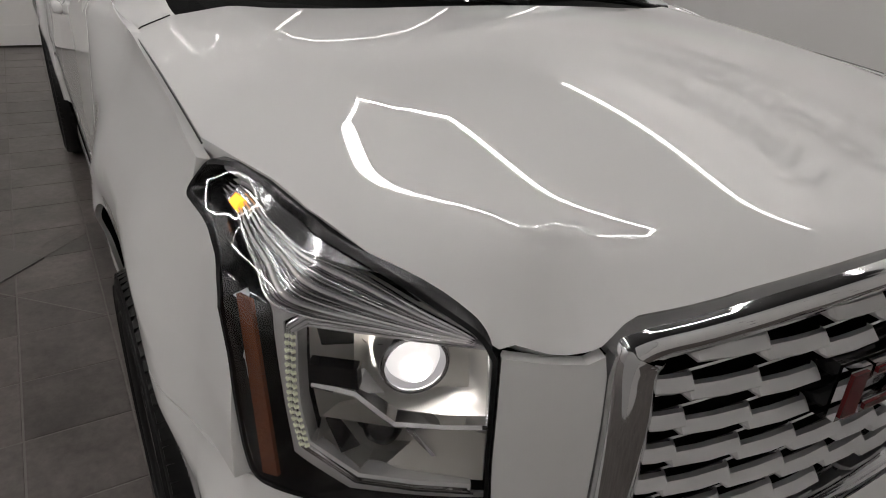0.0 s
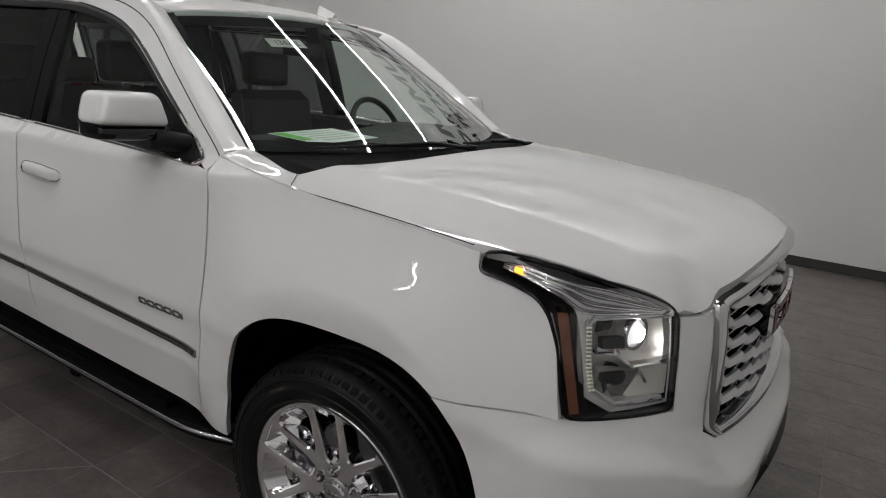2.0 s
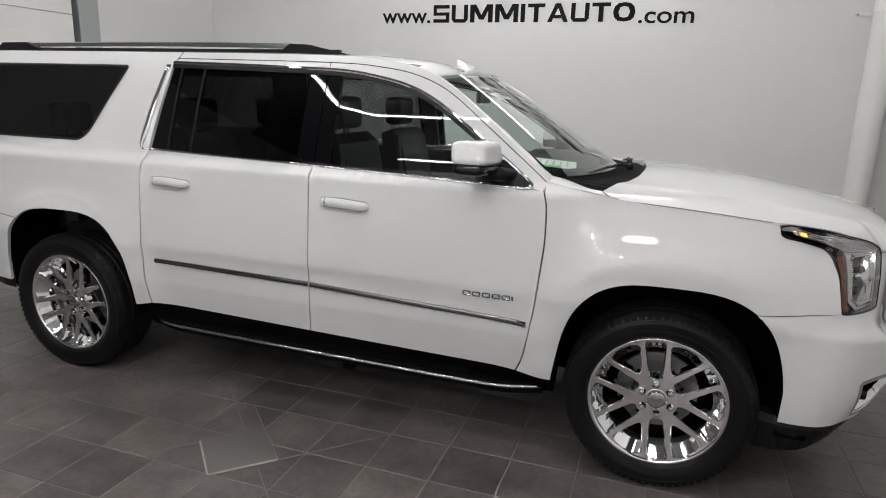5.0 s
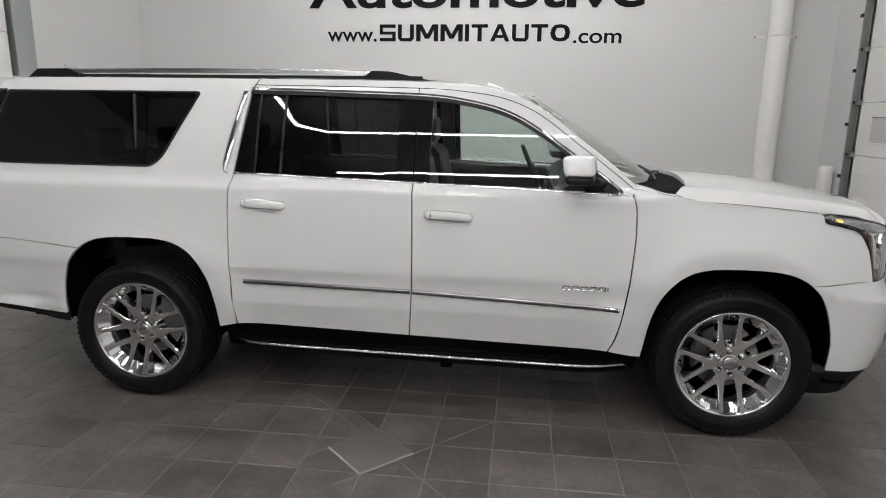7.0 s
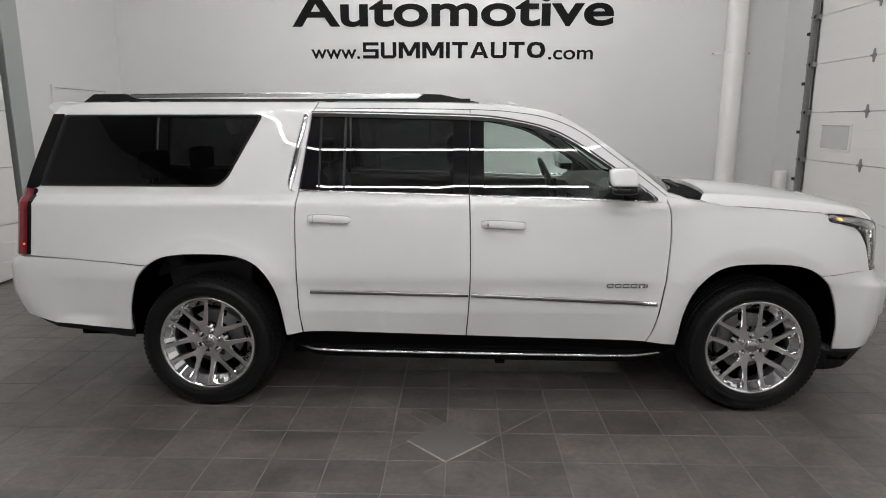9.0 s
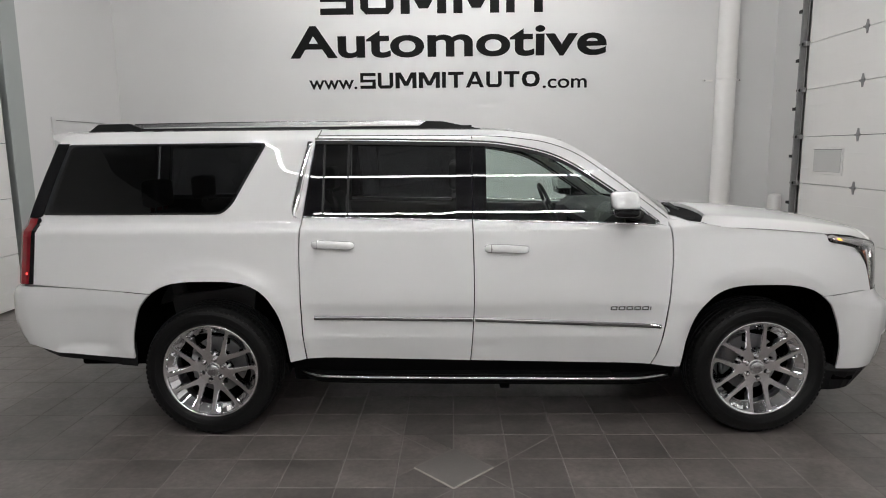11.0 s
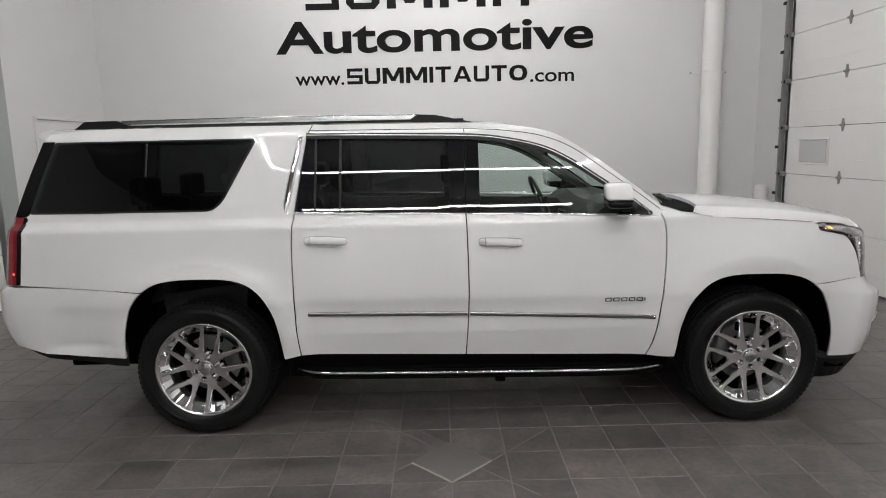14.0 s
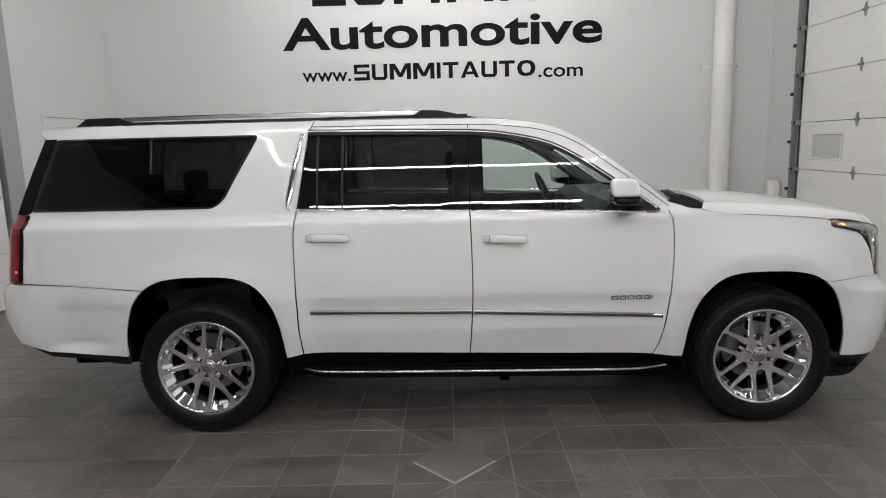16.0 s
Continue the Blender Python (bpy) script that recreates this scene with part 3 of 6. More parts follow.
part("post", bm, DOOR_WHITE, bollard, smooth=True)

# ---- the sign on the north wall ----
sign = tagged(new("wall_sign"), "black raised sign lettering on the white wall", "sign")


def word(body, x0, x1, z0, cap, squash=True, weight=0.0):
    """Flat black letters of the built-in font, fitted between x0 and x1, with capitals cap high."""
    cu = bpy.data.curves.new("letters", "FONT")
    cu.body, cu.size, cu.extrude, cu.offset = body, 1.0, 0.004, weight
    tmp = bpy.data.objects.new("tmp", cu)
    me = bpy.data.meshes.new_from_object(tmp)
    bpy.data.objects.remove(tmp)
    xs, ys = [v.co.x for v in me.vertices], [v.co.y for v in me.vertices]
    w, a = max(xs) - min(xs), min(xs)
    k = cap / 0.729
    for v in me.vertices:
        v.co = ((v.co.x - a) / w * (x1 - x0) + x0, Y1 - 0.006 - v.co.z, z0 + v.co.y * k)
    me.materials.append(SIGN_BLACK)
    ob = new("lettering", me)
    ob.parent = sign
    return ob


def shapes(strokes, x0, x1, z0, z1):
    """Plain flat shapes: rows of outlines in a unit box."""
    bm = bmesh.new()
    for poly in strokes:
        extrude_poly([(x0 + (x1 - x0) * p, Y1 - 0.008, z0 + (z1 - z0) * q) for p, q in poly], (0, 0.006, 0), bm)
    part("mark", bm, SIGN_BLACK, sign)


BAR = {
    "hook": [[(0, 0), (1, 0), (1, 0.58), (0.2, 0.58), (0.2, 0.80), (1, 0.80), (1, 1), (0, 1), (0, 0.40), (0.78, 0.40), (0.78, 0.2), (0, 0.2)]],
    "cup": [[(0, 1), (0, 0.18), (0.16, 0), (0.84, 0), (1, 0.18), (1, 1), (0.76, 1), (0.76, 0.2), (0.24, 0.2), (0.24, 1)]],
    "peaks": [[(0, 0), (0, 1), (0.26, 1), (0.5, 0.42), (0.74, 1), (1, 1), (1, 0), (0.8, 0), (0.8, 0.66), (0.6, 0.16), (0.4, 0.16), (0.2, 0.66), (0.2, 0)]],
    "post": [[(0, 0), (1, 0), (1, 1), (0, 1)]],
    "cross": [[(0.37, 0), (0.63, 0), (0.63, 0.8), (1, 0.8), (1, 1), (0, 1), (0, 0.8), (0.37, 0.8)]],
    "peak": [[(0, 0), (0.38, 1), (0.62, 1), (1, 0), (0.78, 0), (0.5, 0.76), (0.22, 0)], [(0.30, 0.2), (0.70, 0.2), (0.64, 0.38), (0.36, 0.38)]],
    "ring": [[(0.5, 0), (0.22, 0.05), (0.06, 0.22), (0, 0.5), (0.06, 0.78), (0.22, 0.95), (0.5, 1), (0.5, 0.8), (0.32, 0.75), (0.24, 0.5), (0.32, 0.25), (0.5, 0.2)], [(0.5, 0), (0.5, 0.2), (0.68, 0.25), (0.76, 0.5), (0.68, 0.75), (0.5, 0.8), (0.5, 1), (0.78, 0.95), (0.94, 0.78), (1, 0.5), (0.94, 0.22), (0.78, 0.05)]],
}


def row_of(kinds, x0, x1, z0, z1, gap):
    widths = {"hook": 0.95, "cup": 0.95, "peaks": 1.3, "post": 0.24, "cross": 0.95, "peak": 1.12, "ring": 1.12}
    total = sum(widths[k] for k in kinds)
    unit = (x1 - x0 - gap * (len(kinds) - 1)) / total
    x = x0
    for k in kinds:
        shapes(BAR[k], x, x + widths[k] * unit, z0, z1)
        x += widths[k] * unit + gap


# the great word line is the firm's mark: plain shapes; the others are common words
row_of(("hook", "cup", "peaks", "peaks", "post", "cross"), -0.40, 2.95, 3.645, 4.09, 0.10)
word("Automotive", -0.855, 3.69, 3.062, 0.445, weight=0.022)
word("www.", -0.60, 0.10, 2.612, 0.20, weight=0.012)
row_of(("hook", "cup", "peaks", "peaks", "post", "cross", "peak", "cup", "cross", "ring"), 0.145, 2.745, 2.612, 2.835, 0.032)
word(".com", 2.785, 3.42, 2.595, 0.20, weight=0.012)

# ---- lights of the room ----
def light_tube(a, b, r=0.022, label="long white glowing light tube below the ceiling", group="ceiling tubes", glow=None):
    t = tagged(new("light_tube"), label, "light", group)
    a, b = Vector(a), Vector(b)
    d = (b - a).normalized()
    part("glow", tube([a, b], r, 8), glow or TUBE_GLOW, t)
    part("channel", box_between(a - d * 0.01, b + d * 0.01, r), DOOR_WHITE, t, "white lamp channel")
    for f in (0.08, 0.92):
        p = a.lerp(b, f)
        part("hanger", tube([p + Vector((0, 0, r * 2.5)), (p.x, p.y, TOP)], 0.004, 5), STEEL, t)
    return t


def box_between(a, b, r):
    bm = bmesh.new()
    d = (b - a).normalized()
    u = d.cross(Vector((0, 0, 1))).normalized()
    for p in (a, b):
        for s, h in ((-1, r * 1.2), (1, r * 1.2), (1, r * 2.6), (-1, r * 2.6)):
            bm.verts.new(p + u * s * r * 0.9 + Vector((0, 0, h)))
    v = list(bm.verts)
    for f in ((3, 2, 1, 0), (4, 5, 6, 7), (0, 1, 5, 4), (1, 2, 6, 5), (2, 3, 7, 6), (3, 0, 4, 7)):
        bm.faces.new([v[i] for i in f])
    return bm


def tube_loop(x0, x1, y0, y1, z, c=0.35):
    """Tubes laid end to end as a rectangle with cut corners."""
    p = [(x0 + c, y0), (x1 - c, y0), (x1, y0 + c), (x1, y1 - c), (x1 - c, y1), (x0 + c, y1), (x0, y1 - c), (x0, y0 + c)]
    for a, b in zip(p, p[1:] + p[:1]):
        light_tube((*a, z), (*b, z))


# front tube split in two, east half boosted to grade light along the car
light_tube((-0.9, -7.1, TOP - 0.30), (1.39, -7.1, TOP - 0.30), glow=FRONT_GLOW)
light_tube((1.41, -7.1, TOP - 0.30), (3.7, -7.1, TOP - 0.30), glow=FRONT_GLOW_EAST)
tube_loop(-0.75, 3.55, -4.6, -2.1, TOP - 0.30)
tube_loop(-0.75, 3.65, 0.3, 2.15, TOP - 0.30)
light_tube((-0.9, 4.3, TOP - 0.30), (3.7, 4.3, TOP - 0.30), glow=WASH_GLOW)

# low wall lamp on the north wall, behind the car
low_lamp = tagged(new("wall_lamp"), "low white glowing wall lamp near the floor", "light")
part("glow", box_bm(0.4, 3.87, Y1 - 0.060, Y1 - 0.022, 0.285, 0.335, 0.008), glowing("low_lamp_glow", (1.0, 0.98, 0.95), 5.0), low_lamp)
part("housing", box_bm(0.38, 3.89, Y1 - 0.021, Y1 - 0.001, 0.265, 0.355, 0.004), DOOR_WHITE, low_lamp)

# ---- the car ----
car = thing("suv", "white long-wheelbase sport utility car with chrome wheels and black trim", "car")
SIDES = (-1, 1)


def side_surf(s):
    return lambda x, z: (x, s * side_y(x, z), z)


def glass_surf(s):
    """The side glass: one gently curved sheet, without the belt's fold."""
    return lambda x, z: (x, s * (side_y(x, 1.55) + smooth_table(z, (1.20, 1.30, 1.40, 1.55, 1.70, 1.78, 1.86), (0.926, 0.898, 0.868, 0.817, 0.758, 0.724, 0.687)) - 0.817), z)


ARCH_POWER = 3.4


def arch(xc, a, b, slant, n=34):
    """The wheel opening's edge, from its left foot over the top to its right foot."""
    pts = []
    for i in range(n + 1):
        t = math.pi * (1 - i / n)
        c, q = math.cos(t), math.sin(t)
        up = abs(q) ** (2 / ARCH_POWER)
        pts.append((xc + a * math.copysign(abs(c) ** (2 / ARCH_POWER), c) * (1 - slant * up), HUB_Z + b * up))
    return [p for p in pts if p[1] > 0.41]


REAR_OPENING, FRONT_OPENING = (0.0066, 0.480, 0.560, 0.09), (3.3167, 0.476, 0.516, 0.12)
REAR_ARCH, FRONT_ARCH = arch(*REAR_OPENING), arch(*FRONT_OPENING)


def arch_x(xc, a, b, slant, z, side):
    """Where the wheel opening's edge stands at a height."""
    q = (z - HUB_Z) / b
    return xc + side * a * (1 - slant * q) * (1 - q**ARCH_POWER) ** (1 / ARCH_POWER)


FA_X, RA_X = arch_x(*FRONT_OPENING, 0.850, 1), arch_x(*REAR_OPENING, 0.890, -1)
DLO_TOP = curve_through([(0.636, 1.776), (1.0, 1.770), (1.25, 1.764), (1.644, 1.752), (1.849, 1.728), (2.052, 1.681), (2.219, 1.603), (2.446, 1.452), (2.60, 1.345), (2.672, 1.292)], 40)
ROOF_EDGE = curve_through([(2.765, 1.318), (2.62, 1.432), (2.45, 1.565), (2.25, 1.706), (2.10, 1.778), (1.90, 1.818), (1.60, 1.838), (0.64, 1.846), (-0.80, 1.846), (-0.93, 1.832)], 40)
R_SEAM = curve_through([(0.584, 0.472), (0.570, 0.62), (0.566, 0.75), (0.562, 0.986), (0.562, 1.152), (0.572, 1.30), (0.576, 1.330)], 18)
M_SEAM = curve_through([(1.580, 0.446), (1.592, 0.60), (1.602, 0.825), (1.600, 1.095), (1.594, 1.306)], 16)
F_SEAM = curve_through([(2.672, 0.420), (2.706, 0.51), (2.740, 0.70), (2.758, 0.866), (2.770, 1.02), (2.771, 1.10), (2.767, 1.199), (2.752, 1.262), (2.748, 1.300)], 24)
GAP = 0.0035
FENDER_TOP_X = (2.752, 2.78, 2.82, 2.88, 2.96, 3.072)
FENDER_TOP_Z = (1.304, 1.297, 1.290, 1.280, 1.268, 1.250)


def shifted(line, d):
    return [(x + d, z) for x, z in line]


# body side: quarter panel, pillars and roof rail in one pressing
quarter = (
    [p for p in ROOF_EDGE]
    + [(-0.965, 1.775), (-1.03, 1.56), (-1.098, 1.345), (-1.030, 1.336), (-1.034, 1.25), (-1.046, 1.10), (-1.062, 0.938), (-0.773, 0.922), (-0.470, 0.899)]
)
arch_from = [(RA_X, 0.892)] + [p for p in REAR_ARCH if not (p[0] < 0 and p[1] < 0.896)]
quarter_poly = quarter[:-1] + [(-0.42, 0.897)] + arch_from + [(0.487, 0.455)] + shifted(R_SEAM, -GAP) + DLO_TOP + [(2.70, 1.275), (2.742, 1.262)]
QGLASS = rounded([(-1.02, 1.350), (-0.90, 1.772), (0.343, 1.772), (0.150, 1.400), (0.085, 1.347)], 0.035)
QHOLE = rounded([(-0.985, 1.362), (-0.875, 1.762), (0.320, 1.762), (0.135, 1.410), (0.078, 1.360)], 0.035)

for s in SIDES:
    SKIN_SIGN[0] = -s
    sf, gf = side_surf(s), glass_surf(s)
    skin("body_side", quarter_poly, sf, PAINT, car, holes=[QHOLE], edge=0.02, step=(0.04, 0.018))
    rear_poly = shifted(R_SEAM, GAP) + [(1.05, 1.318)] + shifted(M_SEAM, -GAP)[::-1] + [(1.1, 0.459)]
    rd = skin("rear_door", rear_poly, sf, PAINT, car, step=(0.08, 0.014))
    front_poly = shifted(M_SEAM, GAP) + [(2.1, 1.291), (2.70, 1.268)] + [p for p in shifted(F_SEAM, -GAP)[::-1] if p[1] < 1.262] + [(2.1, 0.433)]
    fd = skin("front_door", front_poly, sf, PAINT, car, step=(0.08, 0.014))
    arch_back = [p for p in FRONT_ARCH if not (p[0] > 3.3 and p[1] < 0.855)] + [(FA_X, 0.852)]
    fender = shifted(F_SEAM, GAP) + [p for p in zip(FENDER_TOP_X[1:], FENDER_TOP_Z[1:])] + [(3.25, 1.234), (3.40, 1.222), (3.55, 1.210), (3.684, 1.196)]
    fender += [(3.690, 1.164), (3.705, 1.156), (3.772, 1.141), (3.843, 1.124), (3.877, 1.097), (3.906, 1.032), (3.927, 0.92), (3.936, 0.876), (3.86, 0.872), (3.78, 0.862)] + arch_back[::-1] + [(2.838, 0.412)]
    skin("front_fender", fender, sf, PAINT, car, edge=0.018, step=(0.03, 0.016))
    # quarter glass and its black border
    skin("quarter_window", QGLASS, gf, DARK_GLASS, car, depth=0, out=0.003, label="dark tinted quarter window", step=(0.12, 0.05))
    skin("liftgate_glass_edge", [(-1.014, 1.346), (-1.030, 1.338), (-1.102, 1.336), (-0.968, 1.776), (-0.894, 1.776)], sf, BLACK_GLOSS, car, out=0.003, label="gloss black rear pillar")

    # door windows, split by black pillars
    def dlo(x0, x1, lift=0.0):
        top = [(x, z) for x, z in DLO_TOP if x0 < x < x1]
        zt = lambda x: float(np.interp(x, [p[0] for p in DLO_TOP], [p[1] for p in DLO_TOP]))
        zb = lambda x: float(np.interp(x, (0.573, 1.595, 2.667), (1.334, 1.308, 1.277)))
        return [(x0, zb(x0))] + [(x1, zb(x1))] + ([(x1, zt(x1) - lift)] if zt(x1) - zb(x1) > 0.02 else []) + [(x, z - lift) for x, z in top[::-1]] + [(x0, zt(x0) - lift)]

    w = skin("rear_window", dlo(0.695, 1.500), gf, DARK_GLASS, rd, depth=0, out=-0.010, label="dark tinted door window", step=(0.1, 0.05))
    skin("fixed_pane", [(0.588, 1.334), (0.692, 1.332), (0.692, 1.772), (0.640, 1.772)], gf, BLACK_GLOSS, rd, out=-0.008, label="gloss black rear pane")
    skin("divider", dlo(0.838, 0.852), gf, BLACK_PLASTIC, rd, out=-0.006)
    skin("divider", dlo(0.690, 0.702), gf, BLACK_PLASTIC, rd, out=-0.006)
    skin("pillar_cover", dlo(1.498, 1.592), gf, BLACK_GLOSS, rd, out=-0.003, label="gloss black pillar cover")
    skin("pillar_cover", dlo(1.599, 1.680), gf, BLACK_GLOSS, fd, out=-0.003, label="gloss black pillar cover")
    skin("front_window", dlo(1.68, 2.55), gf, CLEAR_GLASS, fd, depth=0, out=-0.012, label="clear green-tinted door window", step=(0.1, 0.05))
    skin("mirror_sail", dlo(2.50, 2.676), sf, BLACK_PLASTIC, fd, out=0.002, step=(0.02, 0.015), edge=0.015, label="black corner trim behind the mirror")
    # window frame: black seal and chrome line
    strip_on("window_seal", [(x, z - 0.004) for x, z in DLO_TOP], sf, 0.022, 0.003, BLACK_PLASTIC, fd)
    strip_on("chrome_trim", [(x, z + 0.012) for x, z in DLO_TOP], sf, 0.015, 0.006, CHROME, car, "thin chrome line round the windows")
    corner = curve_through([(2.640, 1.329), (2.672, 1.303), (2.690, 1.288), (2.690, 1.277), (2.672, 1.271), (2.62, 1.272)], 30)
    part("chrome_trim", tube([(x, s * (side_y(x, z) + 0.003), z) for x, z in corner], 0.0090, 8), CHROME, car, "thin chrome line round the windows", smooth=True)
    part("belt_trim", tube([(x, s * (side_y(x, z) + 0.002), z) for x, z in densify_open([(0.58, 1.328), (1.588, 1.302)], 0.06)], 0.0075, 8), CHROME, rd, "chrome strip below the windows", smooth=True)
    part("belt_trim", tube([(x, s * (side_y(x, z) + 0.002), z) for x, z in densify_open([(1.602, 1.3015), (2.63, 1.2725)], 0.06)], 0.0075, 8), CHROME, fd, "chrome strip below the windows", smooth=True)
    rows = []
    for x, z in curve_through([(0.585, 1.322), (0.535, 1.326), (0.524, 1.352), (0.535, 1.42), (0.566, 1.59), (0.605, 1.778)], 30):
        y, h = side_y(x, max(z, 1.335)), 0.010 + 0.014 * ease(z, 1.33, 1.40) * (1 - 0.45 * ease(z, 1.45, 1.77))
        rows.append([(x - h, s * (y - 0.004), z), (x - h * 0.9, s * (y + 0.005), z), (x - h * 0.5, s * (y + 0.011), z), (x, s * (y + 0.013), z), (x + h * 0.5, s * (y + 0.011), z), (x + h * 0.9, s * (y + 0.005), z), (x + h, s * (y - 0.004), z)])
    part("pillar_chrome", ribbon([r[0] for r in rows], lambda i, p: rows[i]), CHROME, car, "broad chrome pillar strip", smooth=True)
    # door frame joints above the windows
    for line in ([(1.597, 1.757), (1.597, 1.803)], [(0.640, 1.782), (0.655, 1.812), (0.672, 1.846)]):
        strip_on("frame_joint", line, sf, 0.005, 0.001, BLACK_PLASTIC, car)
    # side mouldings
    strip_on("side_moulding", [(0.640, 0.729), (1.592, 0.712)], sf, 0.024, 0.011, MOULDING, rd, "dark chrome side moulding")
    strip_on("side_moulding", [(1.606, 0.7115), (2.715, 0.665)], sf, 0.024, 0.011, MOULDING, fd, "dark chrome side moulding")

    # roof drip line
    strip_on("drip_line", curve_through([(2.750, 1.303), (2.66, 1.374), (2.45, 1.532), (2.25, 1.675), (2.08, 1.747), (1.9, 1.781), (1.6, 1.802), (0.65, 1.812)], 30), sf, 0.004, 0.001, BLACK_PLASTIC, car)

    # door handles: cup, bar, chrome face
    for door, xa, xb, za, zb in ((rd, 0.636, 0.892, 1.170, 1.164), (fd, 1.664, 1.926, 1.140, 1.133)):
        pts = [(xa, za), (xa + 0.05, za + 0.001), ((xa + xb) / 2, (za + zb) / 2 + 0.003), (xb - 0.05, zb + 0.001), (xb, zb)]
        hs = curve_through([(p[0], p[1]) for p in pts], 20)

        def bar(i, p, hs=hs, s=s):
            x, z = hs[i]
            u = abs(2 * i / (len(hs) - 1) - 1)
            lift = 0.006 + 0.030 * (1 - u**5)
            hh = 0.0235 * (1 - 0.30 * u**4) * max(0.25, 1 - u**24) ** 0.5
            y = side_y(x, z)
            return [(x, s * (y + lift * k - 0.004), z + hh * w) for w, k in ((-0.80, 0.05), (-1.0, 0.50), (-0.90, 0.88), (-0.55, 0.99), (0.0, 1.0), (0.40, 0.94), (0.88, 0.72), (1.0, 0.40), (0.86, 0.05))]

        h = part("door_handle", ribbon([(x, 0, z) for x, z in hs], bar), PAINT, door, "white rounded pull handle", smooth=True)
        ring = [bar(4, None)[k] for k in range(1, 8)]
        part("handle_joint", tube([(x, y + s * 0.0006, z) for x, y, z in ring], 0.0011, 5), BLACK_PLASTIC, h)
        for k in (1, 7):
            part("handle_edge", tube([bar(i, None)[k] for i in range(len(hs))], 0.0016, 5), DARK_CHROME, h)
        cup = rounded([(xa + 0.085, za - 0.042), (xb - 0.065, za - 0.044), (xb - 0.060, za - 0.010), (xa + 0.080, za - 0.008)], 0.012)
        strip_on("handle_recess", densify_open(cup[:], 0.02), sf, 0.0016, 0.0006, GREY_PAINT, door)
        if door is fd:
            x, y, z = bar(3, None)[4]
            part("lock", tube([(x + 0.012, y - s * 0.004, z), (x + 0.012, y + s * 0.0035, z)], 0.006, 10), CHROME, h)

    # name badge on the front door: six small plain shapes
    for k in range(6):
        x, w = 2.414 + k * 0.0465, (0.008 if k == 5 else 0.036)
        mk = strip_on("badge_mark", [(x, 0.768), (x, 0.788)], sf, 0.007, 0.006, DARK_CHROME, fd, "small chrome badge mark")
        if k < 5:
            strip_on("badge_bar", [(x + 0.003, 0.7875), (x + w, 0.7875)], sf, 0.006, 0.0055, DARK_CHROME, mk)
            strip_on("badge_bar", [(x + 0.003, 0.7685), (x + w, 0.7685)], sf, 0.006, 0.0055, DARK_CHROME, mk)
            strip_on("badge_bar", [(x + w - 0.003, 0.771), (x + w - 0.003, 0.785)], sf, 0.006, 0.005, DARK_CHROME, mk)

    # lower black sill, running board
    part("sill", ribbon([(0.48, 0, 0), (0.6, 0, 0), (1.6, 0, 0), (2.7, 0, 0), (2.84, 0, 0)], lambda i, p, s=s: [(p.x, s * 0.845, 0.30), (p.x, s * 0.86, 0.33), (p.x, s * 0.905, lerp_table(p.x, (0.48, 0.6, 1.6, 2.7, 2.84), (0.455, 0.466, 0.440, 0.412, 0.410))), (p.x, s * 0.80, 0.46), (p.x, s * 0.80, 0.30)]), BOARD_BLACK, car, "black lower sill")
    board_line = curve_through([(0.520, 0.865, 0.372), (0.60, 0.915, 0.362), (0.72, 0.942, 0.353), (1.2, 0.946, 0.345), (2.0, 0.946, 0.336), (2.45, 0.945, 0.332), (2.62, 0.938, 0.334), (2.79, 0.902, 0.344)], 36)
    rb = part("running_board", ribbon(board_line, lambda i, p, s=s: [(p.x, s * 0.80, p.z - 0.05), (p.x, s * 0.80, p.z + 0.012), (p.x, s * (p.y - 0.012), p.z + 0.012), (p.x, s * (p.y - 0.002), p.z + 0.002), (p.x, s * (p.y - 0.004), p.z - 0.03), (p.x, s * (p.y - 0.05), p.z - 0.06)]), BOARD_BLACK, car, "black ribbed running board")
    part("board_trim", tube([(x, s * y, z - 0.004) for x, y, z in board_line], 0.0085, 10), SATIN, rb, "bright chrome edge of the running board", smooth=True)
    for k in range(7):
        yy = 0.802 + k * 0.018
        part("tread_rib", box_bm(0.74, 2.44, *sorted((s * yy, s * (yy + 0.009))), 0.340, 0.362), BOARD_BLACK, rb)
    part("board_bracket", box_bm(1.76, 1.82, *sorted((s * 0.80, s * 0.92)), 0.26, 0.32, 0.006), VOID, rb)

    # wheel housings
    for nm, ar, xc in (("rear", REAR_ARCH, 0.0), ("front", FRONT_ARCH, 3.295)):
        line = [(ar[0][0], 0.44 if nm == 'rear' else 0.38)] + ar[2:-2] + [(ar[-1][0], 0.38 if nm == 'rear' else 0.23)]
        bm = bmesh.new()
        prev = None
        for x, z in line:
            row = [bm.verts.new((x + (xc - x) * 0.012, s * (side_y(x, z) - 0.012), z - 0.004)), bm.verts.new((x + (xc - x) * -0.03, s * 0.86, z + 0.02)), bm.verts.new((x, s * 0.56, z + 0.01))]
            if prev:
                for k in range(2):
                    bm.faces.new((prev[k], prev[k + 1], row[k + 1], row[k]))
            prev = row
        bm.faces.new([bm.verts.new((x, s * 0.56, z + 0.01)) for x, z in line])
        part("wheel_housing", bm, VOID, car, "black plastic wheel housing liner")

SKIN_SIGN[0] = 1
